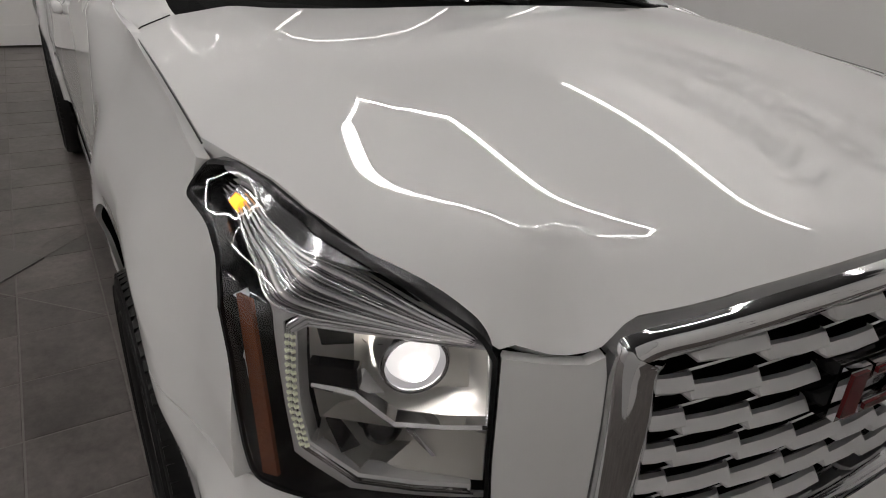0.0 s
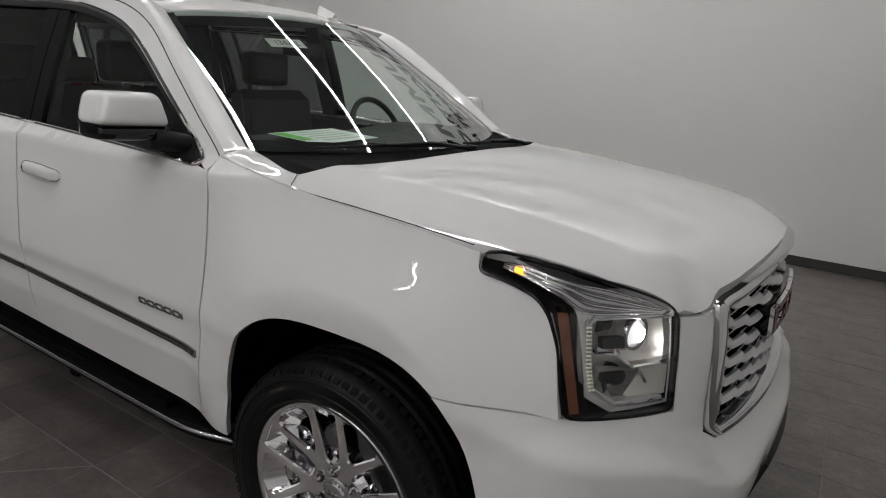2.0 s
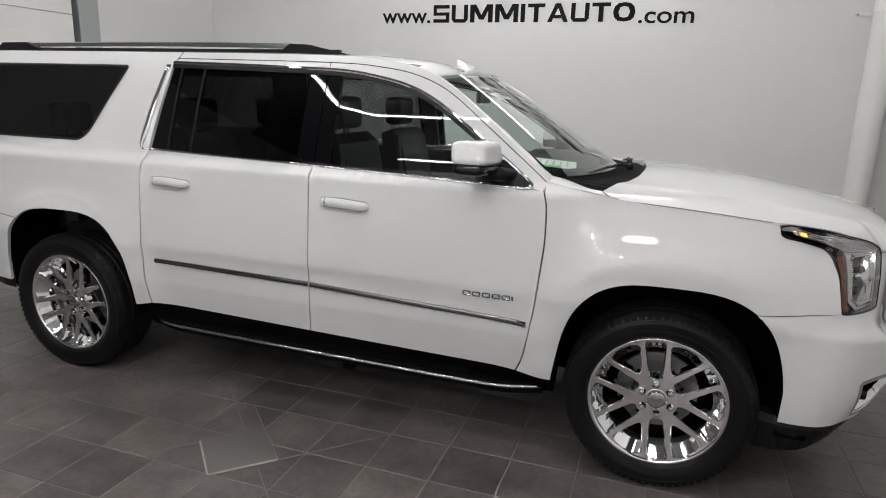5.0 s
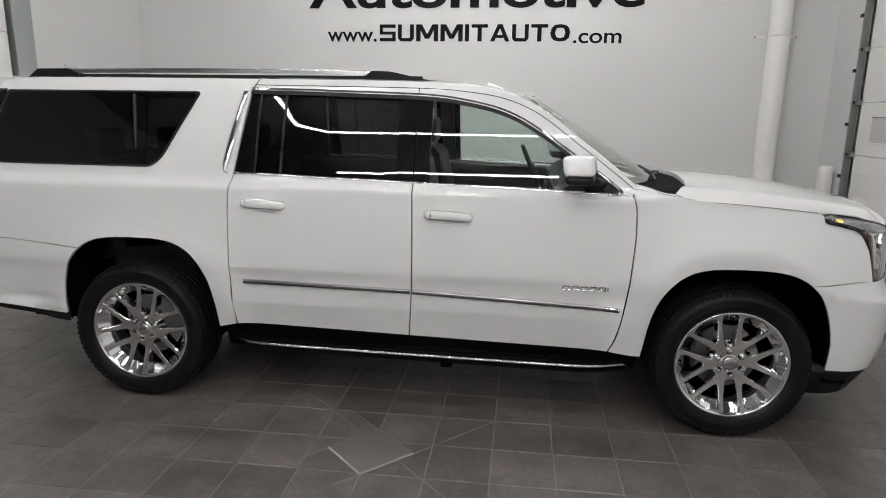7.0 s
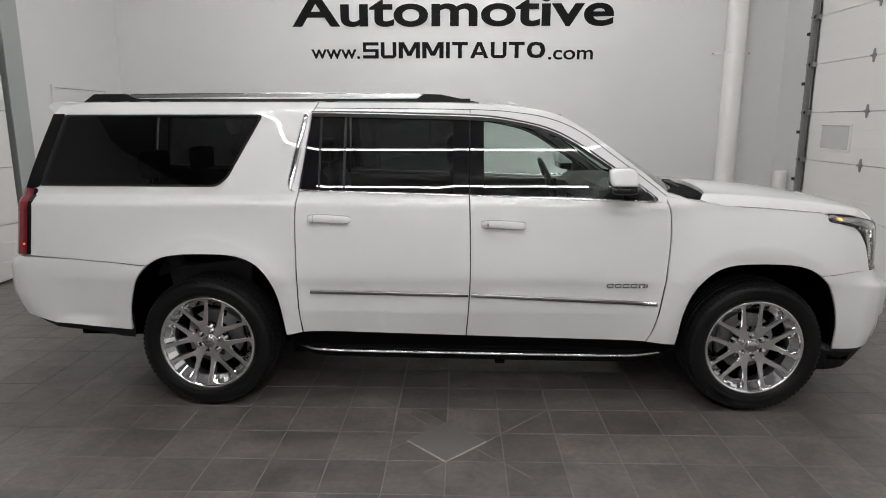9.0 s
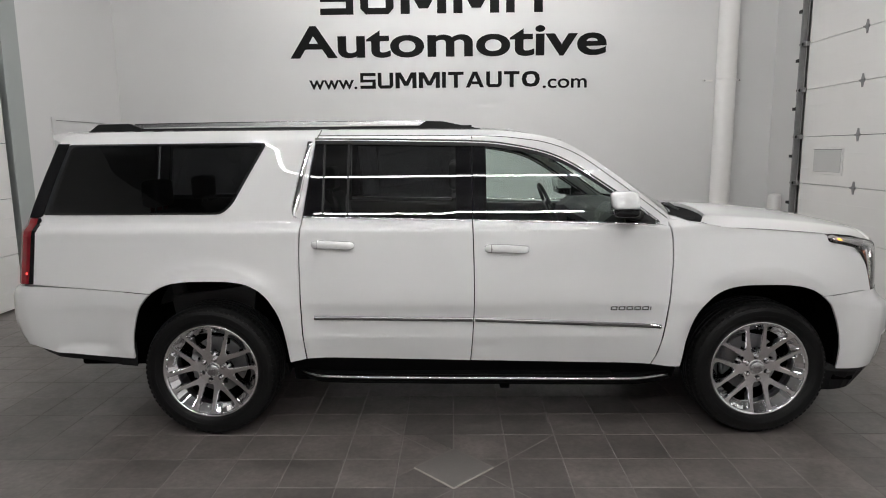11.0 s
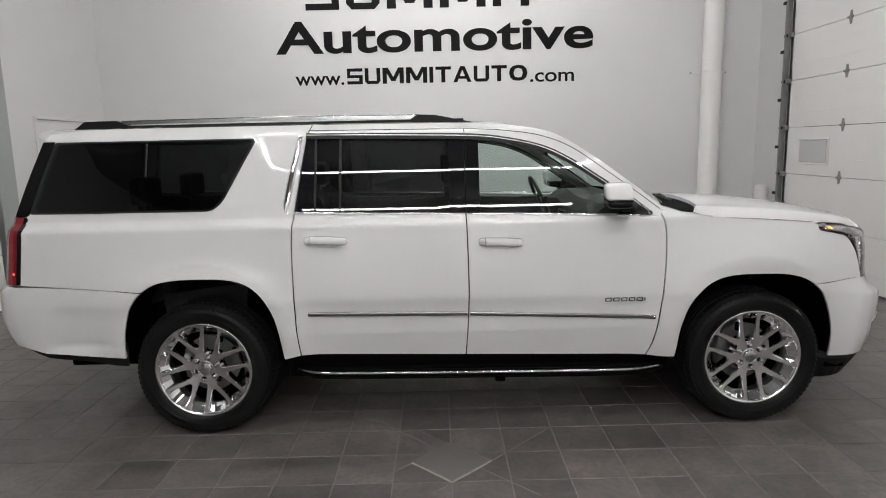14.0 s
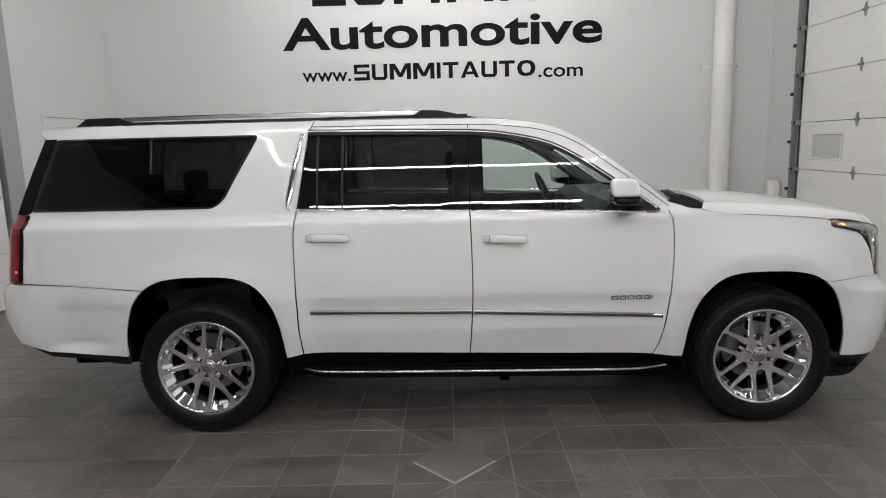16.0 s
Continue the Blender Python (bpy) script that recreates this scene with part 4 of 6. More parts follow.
# door mirror housings
def pod(sections, power=3.2, n=20):
    """A rounded body: sections of (y, centre x, centre z, half x, half z)."""
    bm, rings = bmesh.new(), []
    for y, cx, cz, hx, hz in sections:
        ring = []
        for k in range(n):
            t = 2 * math.pi * k / n
            c, q = math.cos(t), math.sin(t)
            ring.append(bm.verts.new((cx + hx * math.copysign(abs(c) ** (2 / power), c), y, cz + hz * math.copysign(abs(q) ** (2 / power), q))))
        rings.append(ring)
    for p, q in zip(rings, rings[1:]):
        for k in range(n):
            bm.faces.new((p[k], p[(k + 1) % n], q[(k + 1) % n], q[k]))
    bm.faces.new(rings[0][::-1])
    bm.faces.new(rings[-1])
    bmesh.ops.recalc_face_normals(bm, faces=bm.faces)
    return bm


def mirror(s):
    prof = [(0.0, 0.86, 0.80), (0.015, 0.97, 0.95), (0.05, 1.0, 1.0), (0.40, 1.0, 1.0), (0.80, 0.97, 0.96), (0.93, 0.93, 0.92), (0.98, 0.84, 0.82), (1.0, 0.66, 0.66)]
    bm = pod([(s * (0.925 + 0.205 * u), 2.482 - 0.030 * u + 0.008 * (1 - a), 1.421 + 0.003 * u, 0.080 * a, 0.052 * b) for u, a, b in prof], 4.6, 28)
    for v in bm.verts:
        k = (v.co.z - 1.37) / 0.116
        u = (abs(v.co.y) - 0.925) / 0.21
        v.co.y += s * k * (0.034 * (1 - u) - 0.040 * u)
        v.co.x -= 0.012 * k
    cap = part("mirror_cap", bm, PAINT, car, "white door mirror on a black foot", smooth=True)
    part("mirror_base", pod([(s * (0.912 + 0.214 * u), 2.478 - 0.024 * u, 1.351 + 0.006 * u, 0.076 * a, 0.027 * b) for u, a, b in prof], 3.4, 24), BLACK_GLOSS, cap, "gloss black mirror underside", smooth=True)
    part("mirror_line", pod([(s * (0.940 + 0.188 * u), 2.476 - 0.022 * u, 1.371 + 0.006 * u, 0.0775 * a, 0.004) for u, a, b in prof], 3.2), BLACK_GLOSS, cap)
    part("mirror_arm", pod([(s * (0.868 + 0.10 * u), 2.575 - 0.06 * u, 1.316 + 0.018 * u, 0.056 - 0.008 * u, 0.032) for u in (0, 0.3, 0.7, 1.0)], 2.4), BLACK_PLASTIC, cap, smooth=True)
    part("mirror_glass", box_bm(2.392, 2.405, *sorted((s * 0.975, s * 1.085)), 1.362, 1.455, 0.004), CHROME, cap, "mirror glass")


for s in SIDES:
    mirror(s)

# bonnet
def hood_outline():
    ed = [(2.985, 0.80), (3.03, 0.872)] + [(x, hood_edge_y(x) - 0.004) for x in (3.075, 3.2, 3.4, 3.55, 3.64)]
    for q, z in LAMP[1:9]:
        p = nose_at(q, z + 0.003)
        ed.append((p[0] - 0.002, p[1] - 0.002))
    lip = []
    for q in (0.72, 0.70, 0.68, 0.66, 0.64, 0.63, 0.62, 0.61, 0.60, 0.585, 0.57, 0.55, 0.52, 0.48, 0.40, 0.30, 0.20, 0.10, 0.0):
        p = nose_at(q, GR_TOP(q) + 0.010)
        lip.append((p[0] - 0.006, p[1]))
    back = [(3.075, 0.62), (3.12, 0.40), (3.14, 0.15), (3.145, 0.0)]
    half = ed + lip
    return [(x, -y) for x, y in half] + [(x, y) for x, y in half[::-1][1:]] + [(x, y) for x, y in back] + [(x, -y) for x, y in back[::-1][1:]]


hood = skin("bonnet", hood_outline(), lambda x, y: (x, y, hood_z(x, y)), PAINT, car, step=(0.018, 0.018), edge=0.02, depth=0.03, label="white bonnet with a raised middle")

for s in SIDES:
    seam = [(x, s * (hood_edge_y(x) - 0.001), hood_z(x, hood_edge_y(x)) + 0.0002) for x in np.linspace(3.06, 3.66, 21)]
    part("shut_line", tube([(2.985, s * 0.806, hood_z(2.985, 0.806) + 0.002), (3.03, s * 0.872, hood_z(3.03, 0.872) + 0.002)] + seam, 0.0014, 6), BLACK_PLASTIC, hood, "dark gap beside the bonnet")

# cowl, windscreen, roof
def shield(u, v):
    """u across (-1 to 1), v up the glass."""
    bx, by, bz = 2.985 - 0.225 * u * u, 0.80 * u, 1.302 + 0.014 * u * u
    tx, ty, tz = 2.225 - 0.105 * u * u, 0.630 * u, 1.784 - 0.038 * u * u
    x, y, z = bx + (tx - bx) * v, by + (ty - by) * v, bz + (tz - bz) * v
    b = 0.012 * math.sin(math.pi * v) * (1 - 0.5 * u * u)
    return (x + 0.5 * b, y, z + 0.86 * b)


skin("windscreen", [(-1, 0), (1, 0), (1, 1), (-1, 1)], shield, SHIELD_GLASS, car, step=(0.08, 0.08), depth=0, edge=0.08, label="raked clear windscreen")
skin("screen_band", [(-1, 0.0), (1, 0.0), (1, 0.07), (0, 0.045), (-1, 0.07)], shield, BLACK_GLOSS, car, step=(0.1, 0.03), depth=0, out=-0.004, edge=0.08)
for s in SIDES:
    skin("screen_band", [(s * 0.955, 0.0), (s * 1.0, 0.0), (s * 1.0, 1.0), (s * 0.955, 1.0)][:: s], shield, BLACK_GLOSS, car, step=(0.02, 0.08), depth=0, out=-0.004, edge=0.08)
    # pillar between glass and body side
    def pillar(v, w, s=s):
        g = Vector(shield(s * 1.0, max(0.0, min(v, 1.0)))) + Vector((0, 0, 0.004))
        px = 2.765 - 0.665 * v
        pz = float(np.interp(px, [p[0] for p in ROOF_EDGE[::-1]], [p[1] for p in ROOF_EDGE[::-1]]))
        o = Vector((px, s * side_y(px, pz), pz))
        m = g.lerp(o, 0.55) + Vector((0.010, s * 0.006, 0.022)) * ease(v, 0.0, 0.18)
        return g * (1 - w) ** 2 + m * 2 * w * (1 - w) + o * w * w

    skin("screen_pillar", [(0, 0), (1, 0), (1, 1), (0, 1)], pillar, PAINT, car, step=(0.04, 0.12), edge=0.04, depth=0.02, sign=-s)

cowl = []
for u in np.linspace(-1, 1, 25):
    g = Vector(shield(u, 0.0))
    xh = lerp_table(abs(u) * 0.80, (0, 0.15, 0.40, 0.62, 0.80), (3.15, 3.145, 3.125, 3.08, 2.99))
    h = Vector((xh + 0.02, u * 0.86, hood_z(xh, abs(u) * 0.86) - 0.022))
    cowl.append([g + Vector((-0.03, 0, -0.004)), g + Vector((0.05, 0, -0.022)), h, h - Vector((0, 0, 0.05)), g - Vector((0.03, 0, 0.06))])
part("cowl", ribbon([r[0] for r in cowl], lambda i, p: cowl[i]), BOARD_BLACK, car, "black slatted cowl panel")
for s in SIDES:
    SKIN_SIGN[0] = -s

    def end_surf(x, v, s=s):
        """From the fender's top edge inwards to the foot of the glass."""
        zo = lerp_table(x, FENDER_TOP_X, FENDER_TOP_Z)
        yo, yi = side_y(x, zo), 0.795
        zi = hood_z(x, yi) + (1.323 - hood_z(2.752, yi)) * (1 - ease(x, 2.735, 2.99))
        t = v * math.pi / 2
        y, z = yo + (yi - yo) * (1 - math.cos(t)), zo + (zi - zo) * math.sin(t)
        level = hood_z(x, min(y, 0.893)) + (zo - hood_z(x, min(yo, 0.893))) * (1 - v) ** 3
        return (x, s * y, z + (level - z) * ease(x, 2.86, 3.0))

    skin("cowl_end", [(2.748, -0.06), (3.062, -0.06), (3.064, 0.35), (3.027, 0.5), (3.008, 0.7), (2.983, 1), (2.748, 1)], end_surf, PAINT, car, step=(0.03, 0.08), edge=0.03, depth=0.004, out=-0.0015)
SKIN_SIGN[0] = 1

# wipers
def wiper(pivot, tip):
    a, b = Vector(pivot), Vector(tip)
    w = part("wiper_arm", tube([a, a.lerp(b, 0.3) + Vector((0, 0, 0.02)), a.lerp(b, 0.6) + Vector((0, 0, 0.012))], [0.010, 0.008, 0.006], 8), BLACK_PLASTIC, car, "black windscreen wiper")
    part("wiper_blade", tube([a.lerp(b, 0.12) + Vector((-0.02, 0, 0.006)), a.lerp(b, 0.5) + Vector((-0.015, 0, 0.012)), b], [0.004, 0.008, 0.004], 6), BLACK_PLASTIC, w)
    part("wiper_pivot", tube([a - Vector((0, 0, 0.04)), a + Vector((0, 0, 0.014))], 0.02, 10), BLACK_PLASTIC, w)


wiper((3.055, 0.10, 1.300), (2.905, -0.66, 1.330))
wiper((3.025, 0.70, 1.282), (3.01, 0.10, 1.318))


def roof_z(x, y):
    mid = smooth_table(x, (-1.22, -1.05, -0.80, 0.0, 1.0, 1.6, 1.9, 2.10, 2.24), (1.852, 1.866, 1.876, 1.884, 1.880, 1.870, 1.848, 1.818, 1.786))
    q = min(1.0, abs(y) / 0.682)
    edge = smooth_table(x, (-1.2, -0.8, 0.64, 1.6, 1.9, 2.06, 2.16), (1.838, 1.846, 1.846, 1.838, 1.818, 1.778, 1.740))
    z = mid + (edge - mid) * q**3.2
    v = min(1.0, (y / 0.63) ** 2)
    front = 2.238 - 0.105 * v
    return z + (1.786 - 0.038 * v - z) * ease(x, front - 0.28, front)


def roof_half(x):
    return lerp_table(x, (-1.22, -0.9, 1.6, 1.9, 2.06, 2.12), (0.665, 0.682, 0.684, 0.695, 0.698, 0.66))


roof_poly = [(x, -roof_half(x)) for x in (-0.95, -0.8, 0.0, 1.0, 1.6, 1.9, 2.115)] + [(2.175, -0.45), (2.22, -0.25), (2.24, 0.0), (2.22, 0.25), (2.175, 0.45)] + [(x, roof_half(x)) for x in (2.115, 1.9, 1.6, 1.0, 0.0, -0.8, -0.95)]
skin("roof", roof_poly, lambda x, y: (x, y, roof_z(x, y)), PAINT, car, step=(0.12, 0.08), edge=0.06, depth=0.02)
part("headliner", box_bm(-0.9, 2.0, -0.60, 0.60, 1.79, 1.805), HEADLINER, car)
# tail spoiler lip
rows = [[(-1.12 + 0.10 * (y / 0.66) ** 2, y, 1.822 - 0.01 * (y / 0.66) ** 2), (-1.115 + 0.10 * (y / 0.66) ** 2, y, 1.846 - 0.012 * (y / 0.66) ** 2), (-0.93, y, roof_z(-0.93, y) + 0.001), (-0.90, y, 1.80), (-0.98, y, 1.79)] for y in np.linspace(-0.675, 0.675, 15)]
part("spoiler", ribbon([r[0] for r in rows], lambda i, p: rows[i]), PAINT, car, "white roof spoiler above the rear window")

# roof rails
for s in SIDES:
    yr = s * 0.615
    rail = part("roof_rail", ribbon([(x, 0, 0) for x in np.linspace(-0.52, 1.32, 20)], lambda i, p, yr=yr: [(p.x, yr + dy, 1.874 + 0.006 * math.sin(math.pi * (p.x + 0.52) / 1.84) + dz) for dy, dz in ((-0.018, 0.0), (-0.016, 0.020), (0.0, 0.026), (0.016, 0.020), (0.018, 0.0))]), SATIN, car, "brushed silver roof rail with black feet")
    part("rail_base", box_bm(-0.79, 1.60, yr - 0.014, yr + 0.014, 1.842, 1.870, 0.004), BLACK_PLASTIC, rail)
    for xs in ([-0.815, -0.745, -0.55, -0.48], [1.27, 1.315, 1.42, 1.655]):
        zs = [1.848, 1.898, 1.900, 1.872] if xs[0] < 0 else [1.870, 1.898, 1.894, 1.846]
        pts = [(xs[0], yr - 0.021, 1.845)] + [(x, yr - 0.021, z) for x, z in zip(xs, zs)] + [(xs[-1], yr - 0.021, 1.845)]
        bm = extrude_poly(pts, (0, 0.042, 0))
        part("rail_foot", bm, BLACK_PLASTIC, rail, "black rail end")

# roof aerial
rows = [[(2.02 - 0.11 * u, 0.40 + d * 0.02 * (1 - 0.6 * h), roof_z(1.98, 0.4) + h * 0.062 * (0.35 + 0.65 * u)) for d, h in ((-1, 0), (-0.8, 0.6), (-0.15, 1), (0.15, 1), (0.8, 0.6), (1, 0))] for u in (0, 0.4, 0.8, 1.0)]
part("roof_aerial", ribbon([r[0] for r in rows], lambda i, p: rows[i]), PAINT, car, "white fin aerial on the roof")

# ---- nose ----
NS = lambda a, z: nose_at(a, z)
# s < 0 is the side that the camera passes; both sides come from one outline
def mirrored(poly, s):
    return [(s * a, z) for a, z in poly][::s]


def bumper_outline():
    near_s = lambda x: NOSE_S[11] + (3.66 - x)
    edge = [(near_s(FA_X), 0.848)] + [(near_s(x), z) for x, z in FRONT_ARCH if x > 3.5 and z < 0.842]
    half = [(0.0, 0.735), (0.30, 0.737), (0.545, 0.737), (0.595, 0.766), (0.609, 0.85), (0.615, 1.06), (0.620, 1.088), (0.64, 1.079), (0.685, 1.081), (0.737, 1.087), (0.734, 0.95), (0.727, 0.856), (0.88, 0.862), (1.022, 0.8715), (1.10, 0.869), (near_s(3.78), 0.858)]
    foot = edge + [(edge[-1][0], 0.392), (1.15, 0.394), (1.05, 0.400), (0.95, 0.415), (0.80, 0.40), (0.60, 0.385), (0.30, 0.375), (0.0, 0.372)]
    r = half + foot
    return [(-a, z) for a, z in r] + [(a, z) for a, z in r[::-1][1:-1]]


FOG = rounded([(0.918, 0.432), (0.933, 0.600), (0.84, 0.609), (0.66, 0.600), (0.545, 0.580), (0.510, 0.545), (0.60, 0.465), (0.72, 0.424)], 0.025)
bumper = skin("front_bumper", bumper_outline(), NS, PAINT, car, step=(0.04, 0.014), edge=0.02, holes=[mirrored(FOG, -1), mirrored(FOG, 1)], label="white front bumper")


def outlined(poly, width, s, name, mat, parent, out=0.004, label="", tall=0.012, surf=NS):
    line = densify(mirrored(poly, s), 0.012)
    rows = []
    n = len(line)
    turn = 1 if sum(p[0] * q[1] - q[0] * p[1] for p, q in zip(line, line[1:] + line[:1])) > 0 else -1
    bm = bmesh.new()
    rings = []
    for i in range(n):
        a, b, c = line[i - 1], line[i], line[(i + 1) % n]
        du, dv = c[0] - a[0], c[1] - a[1]
        m = math.hypot(du, dv) or 1
        pu, pv = -dv / m * width * turn, du / m * width * turn
        p, q = surf(b[0], b[1]), surf(b[0] + pu, b[1] + pv)
        nx, ny = Vector(p).x - 3.5, Vector(p).y
        nn = Vector((nx, ny, 0)).normalized()
        rings.append([bm.verts.new(Vector(p) - nn * tall), bm.verts.new(Vector(p) + nn * out), bm.verts.new(Vector(q) + nn * out * 1.3), bm.verts.new(Vector(q) - nn * tall * 2)])
    for i in range(n):
        p, q = rings[i], rings[(i + 1) % n]
        for k in range(3):
            bm.faces.new((p[k], p[k + 1], q[k + 1], q[k]))
    bmesh.ops.recalc_face_normals(bm, faces=bm.faces)
    return part(name, bm, mat, parent, label)


for s in SIDES:
    wide_fog = [(0.75 + (a - 0.75) * 1.3, 0.505 + (z - 0.505) * 1.45) for a, z in FOG]
    fog = skin("lower_intake", mirrored(wide_fog, s), lambda a, z: nose_at(a, z, -0.055), VOID, bumper, label="black lower side intake", depth=0)
    outlined(FOG, 0.016, s, "intake_trim", CHROME, bumper, 0.004, "chrome edge of the lower intake", 0.05)
    c = Vector(nose_at(s * 0.80, 0.51, -0.05))
    part("fog_lamp", tube([c, c + Vector((0.02, 0, 0))], 0.036, 16), BLACK_GLOSS, fog, "round dark fog lamp")
    # broad chrome blade along the lower edge
    low = curve_through([(0.912, 0.442), (0.82, 0.440), (0.72, 0.440), (0.62, 0.470), (0.555, 0.520), (0.528, 0.556)], 24)
    rows = [[nose_at(s * a, z, 0.003), nose_at(s * (a + 0.004), z + 0.012 + 0.010 * u, -0.001), nose_at(s * (a + 0.016 * u), z + 0.026 + 0.022 * u, -0.030), nose_at(s * a, z + 0.004, -0.034)] for (a, z), u in zip(low, np.linspace(0, 1, len(low)))]
    part("intake_blade", ribbon([r[0] for r in rows], lambda i, p: rows[i]), CHROME, fog, "broad chrome lower edge", smooth=False)
    at = lambda o: Vector(nose_at(s * 0.762, 0.646, o))
    part("park_sensor", tube([at(-0.01), at(0.0012)], 0.0105, 16), PAINT, bumper, "small round parking sensor")
    part("sensor_gap", tube([at(-0.01), at(0.0005)], 0.0122, 16), BLACK_PLASTIC, bumper)

# lower black valance
val = [[nose_at(a, 0.405, -0.03), nose_at(a, 0.37, -0.012), nose_at(a, lerp_table(abs(a), (0, 0.9, 1.2, 1.33), (0.30, 0.27, 0.235, 0.225)), -0.03), nose_at(a, 0.25, -0.12), nose_at(a, 0.40, -0.12)] for a in np.linspace(-1.33, 1.33, 49)]
part("lower_valance", ribbon([v[0] for v in val], lambda i, p: val[i]), BLACK_PLASTIC, car, "black plastic lower valance")
# plate holder: a plain dark panel in the middle
pl = [[nose_at(a, 0.42, 0.012), nose_at(a, 0.56, 0.014), nose_at(a, 0.56, -0.01), nose_at(a, 0.42, -0.01)] for a in np.linspace(-0.26, 0.26, 9)]
part("plate_holder", ribbon([v[0] for v in pl], lambda i, p: pl[i]), BLACK_PLASTIC, car, "empty black plate holder")

# grille: chrome frame, dark box, staggered blades
GRILLE = [(0.614, 1.070), (0.606, 0.85), (0.590, 0.770), (0.545, 0.741), (0.25, 0.740), (0.0, 0.740)]
GRILLE_ALL = [(-a, z) for a, z in GRILLE] + [(a, z) for a, z in GRILLE[::-1][1:]] + [(a, GR_TOP(a)) for a in (0.608, 0.595, 0.57, 0.537, 0.48, 0.40, 0.30, 0.2, 0.1, 0.0, -0.1, -0.2, -0.30, -0.40, -0.48, -0.537, -0.57, -0.595, -0.608)]
GRILLE_ALL = rounded(GRILLE_ALL, 0.018, 4)
grille = skin("grille", GRILLE_ALL, lambda a, z: nose_at(a, z, -0.075), VOID, car, step=(0.1, 0.06), depth=0, label="dark grille with staggered bright blades in a chrome frame")
line = densify(GRILLE_ALL, 0.012)
bm, rings, n = bmesh.new(), [], len(line)
for i in range(n):
    a, b, c = line[i - 2], line[i], line[(i + 2) % n]
    du, dv = c[0] - a[0], c[1] - a[1]
    m = math.hypot(du, dv)
    pu, pv = -dv / m, du / m
    if (b[0] + pu * 0.02) ** 2 + (b[1] + pv * 0.02 - 0.93) ** 2 > b[0] ** 2 + (b[1] - 0.93) ** 2:
        pu, pv = -pu, -pv
    wide = (0.034 * abs(pv) + 0.062 * abs(pu)) * (0.55 if b[1] < 0.80 else 1.0)
    sec = [(-0.002, -0.03), (0.0, 0.006), (0.004, 0.014), (0.012, 0.019), (wide * 0.45, 0.017), (wide * 0.8, 0.009), (wide * 0.95, 0.001), (wide, -0.012), (wide + 0.004, -0.07)]
    rings.append([bm.verts.new(nose_at(b[0] + pu * k, b[1] + pv * k, o)) for k, o in sec])
for i in range(n):
    p, q = rings[i], rings[(i + 1) % n]
    for k in range(8):
        bm.faces.new((p[k], p[k + 1], q[k + 1], q[k]))
bmesh.ops.recalc_face_normals(bm, faces=bm.faces)
part("grille_frame", bm, FRAME_CHROME, grille, "broad polished chrome grille frame", smooth=True)

BLADE_W, BLADE_STEP = 0.110, 0.026


def blade(a0, a1, z):
    """One blade of the grille: a sloping bright face with a thin front lip and cut ends."""
    rows, mid, half = [], (a0 + a1) / 2, (a1 - a0) / 2
    for u, t, r in ((-1.0, 0.020, 0.35), (-0.94, 0.008, 0.75), (-0.84, 0.0, 1.0), (0.0, -0.002, 1.0), (0.84, 0.0, 1.0), (0.94, 0.008, 0.75), (1.0, 0.020, 0.35)):
        a = mid + half * u
        rows.append([nose_at(a, z - 0.008, -0.032), nose_at(a, z - 0.0125 * r, -0.011 - t), nose_at(a, z - 0.0085 * r, -0.008 - t), nose_at(a, z + 0.0030 * r, -0.019 - t * 0.6), nose_at(a, z + 0.0015 * r, -0.028 - t * 0.3)])
    return ribbon([r[0] for r in rows], lambda i, p: rows[i])


for r in range(14):
    z = 0.752 + r * BLADE_STEP
    for k in range(-3, 4):
        mid = k * 2 * BLADE_W + (r % 2) * BLADE_W
        zz = z + 0.034 * (1 - (abs(mid) / 0.55) ** 2)
        lim = 0.560 if zz > 0.87 else 0.560 - (0.87 - zz) * 0.7
        a0, a1 = max(mid - 0.064, -lim), min(mid + 0.064, lim)
        if a1 - a0 < 0.03 or zz + 0.035 > GR_TOP(max(abs(a0), abs(a1))) or zz < 0.775:
            continue
        if abs(mid) < 0.24 and 0.925 < zz < 1.04:
            continue
        part("blade", blade(a0, a1, zz), BLADE, grille)
    # thin wire that ties each row together
    wl = [(a, z - 0.011 + 0.034 * (1 - (abs(a) / 0.55) ** 2)) for a in np.linspace(-0.555, 0.555, 25)]
    if 0.775 < z < 1.075:
        part("blade_wire", tube([nose_at(a, q, -0.036) for a, q in wl if q < GR_TOP(a) - 0.03], 0.0028, 5), DARK_CHROME, grille)

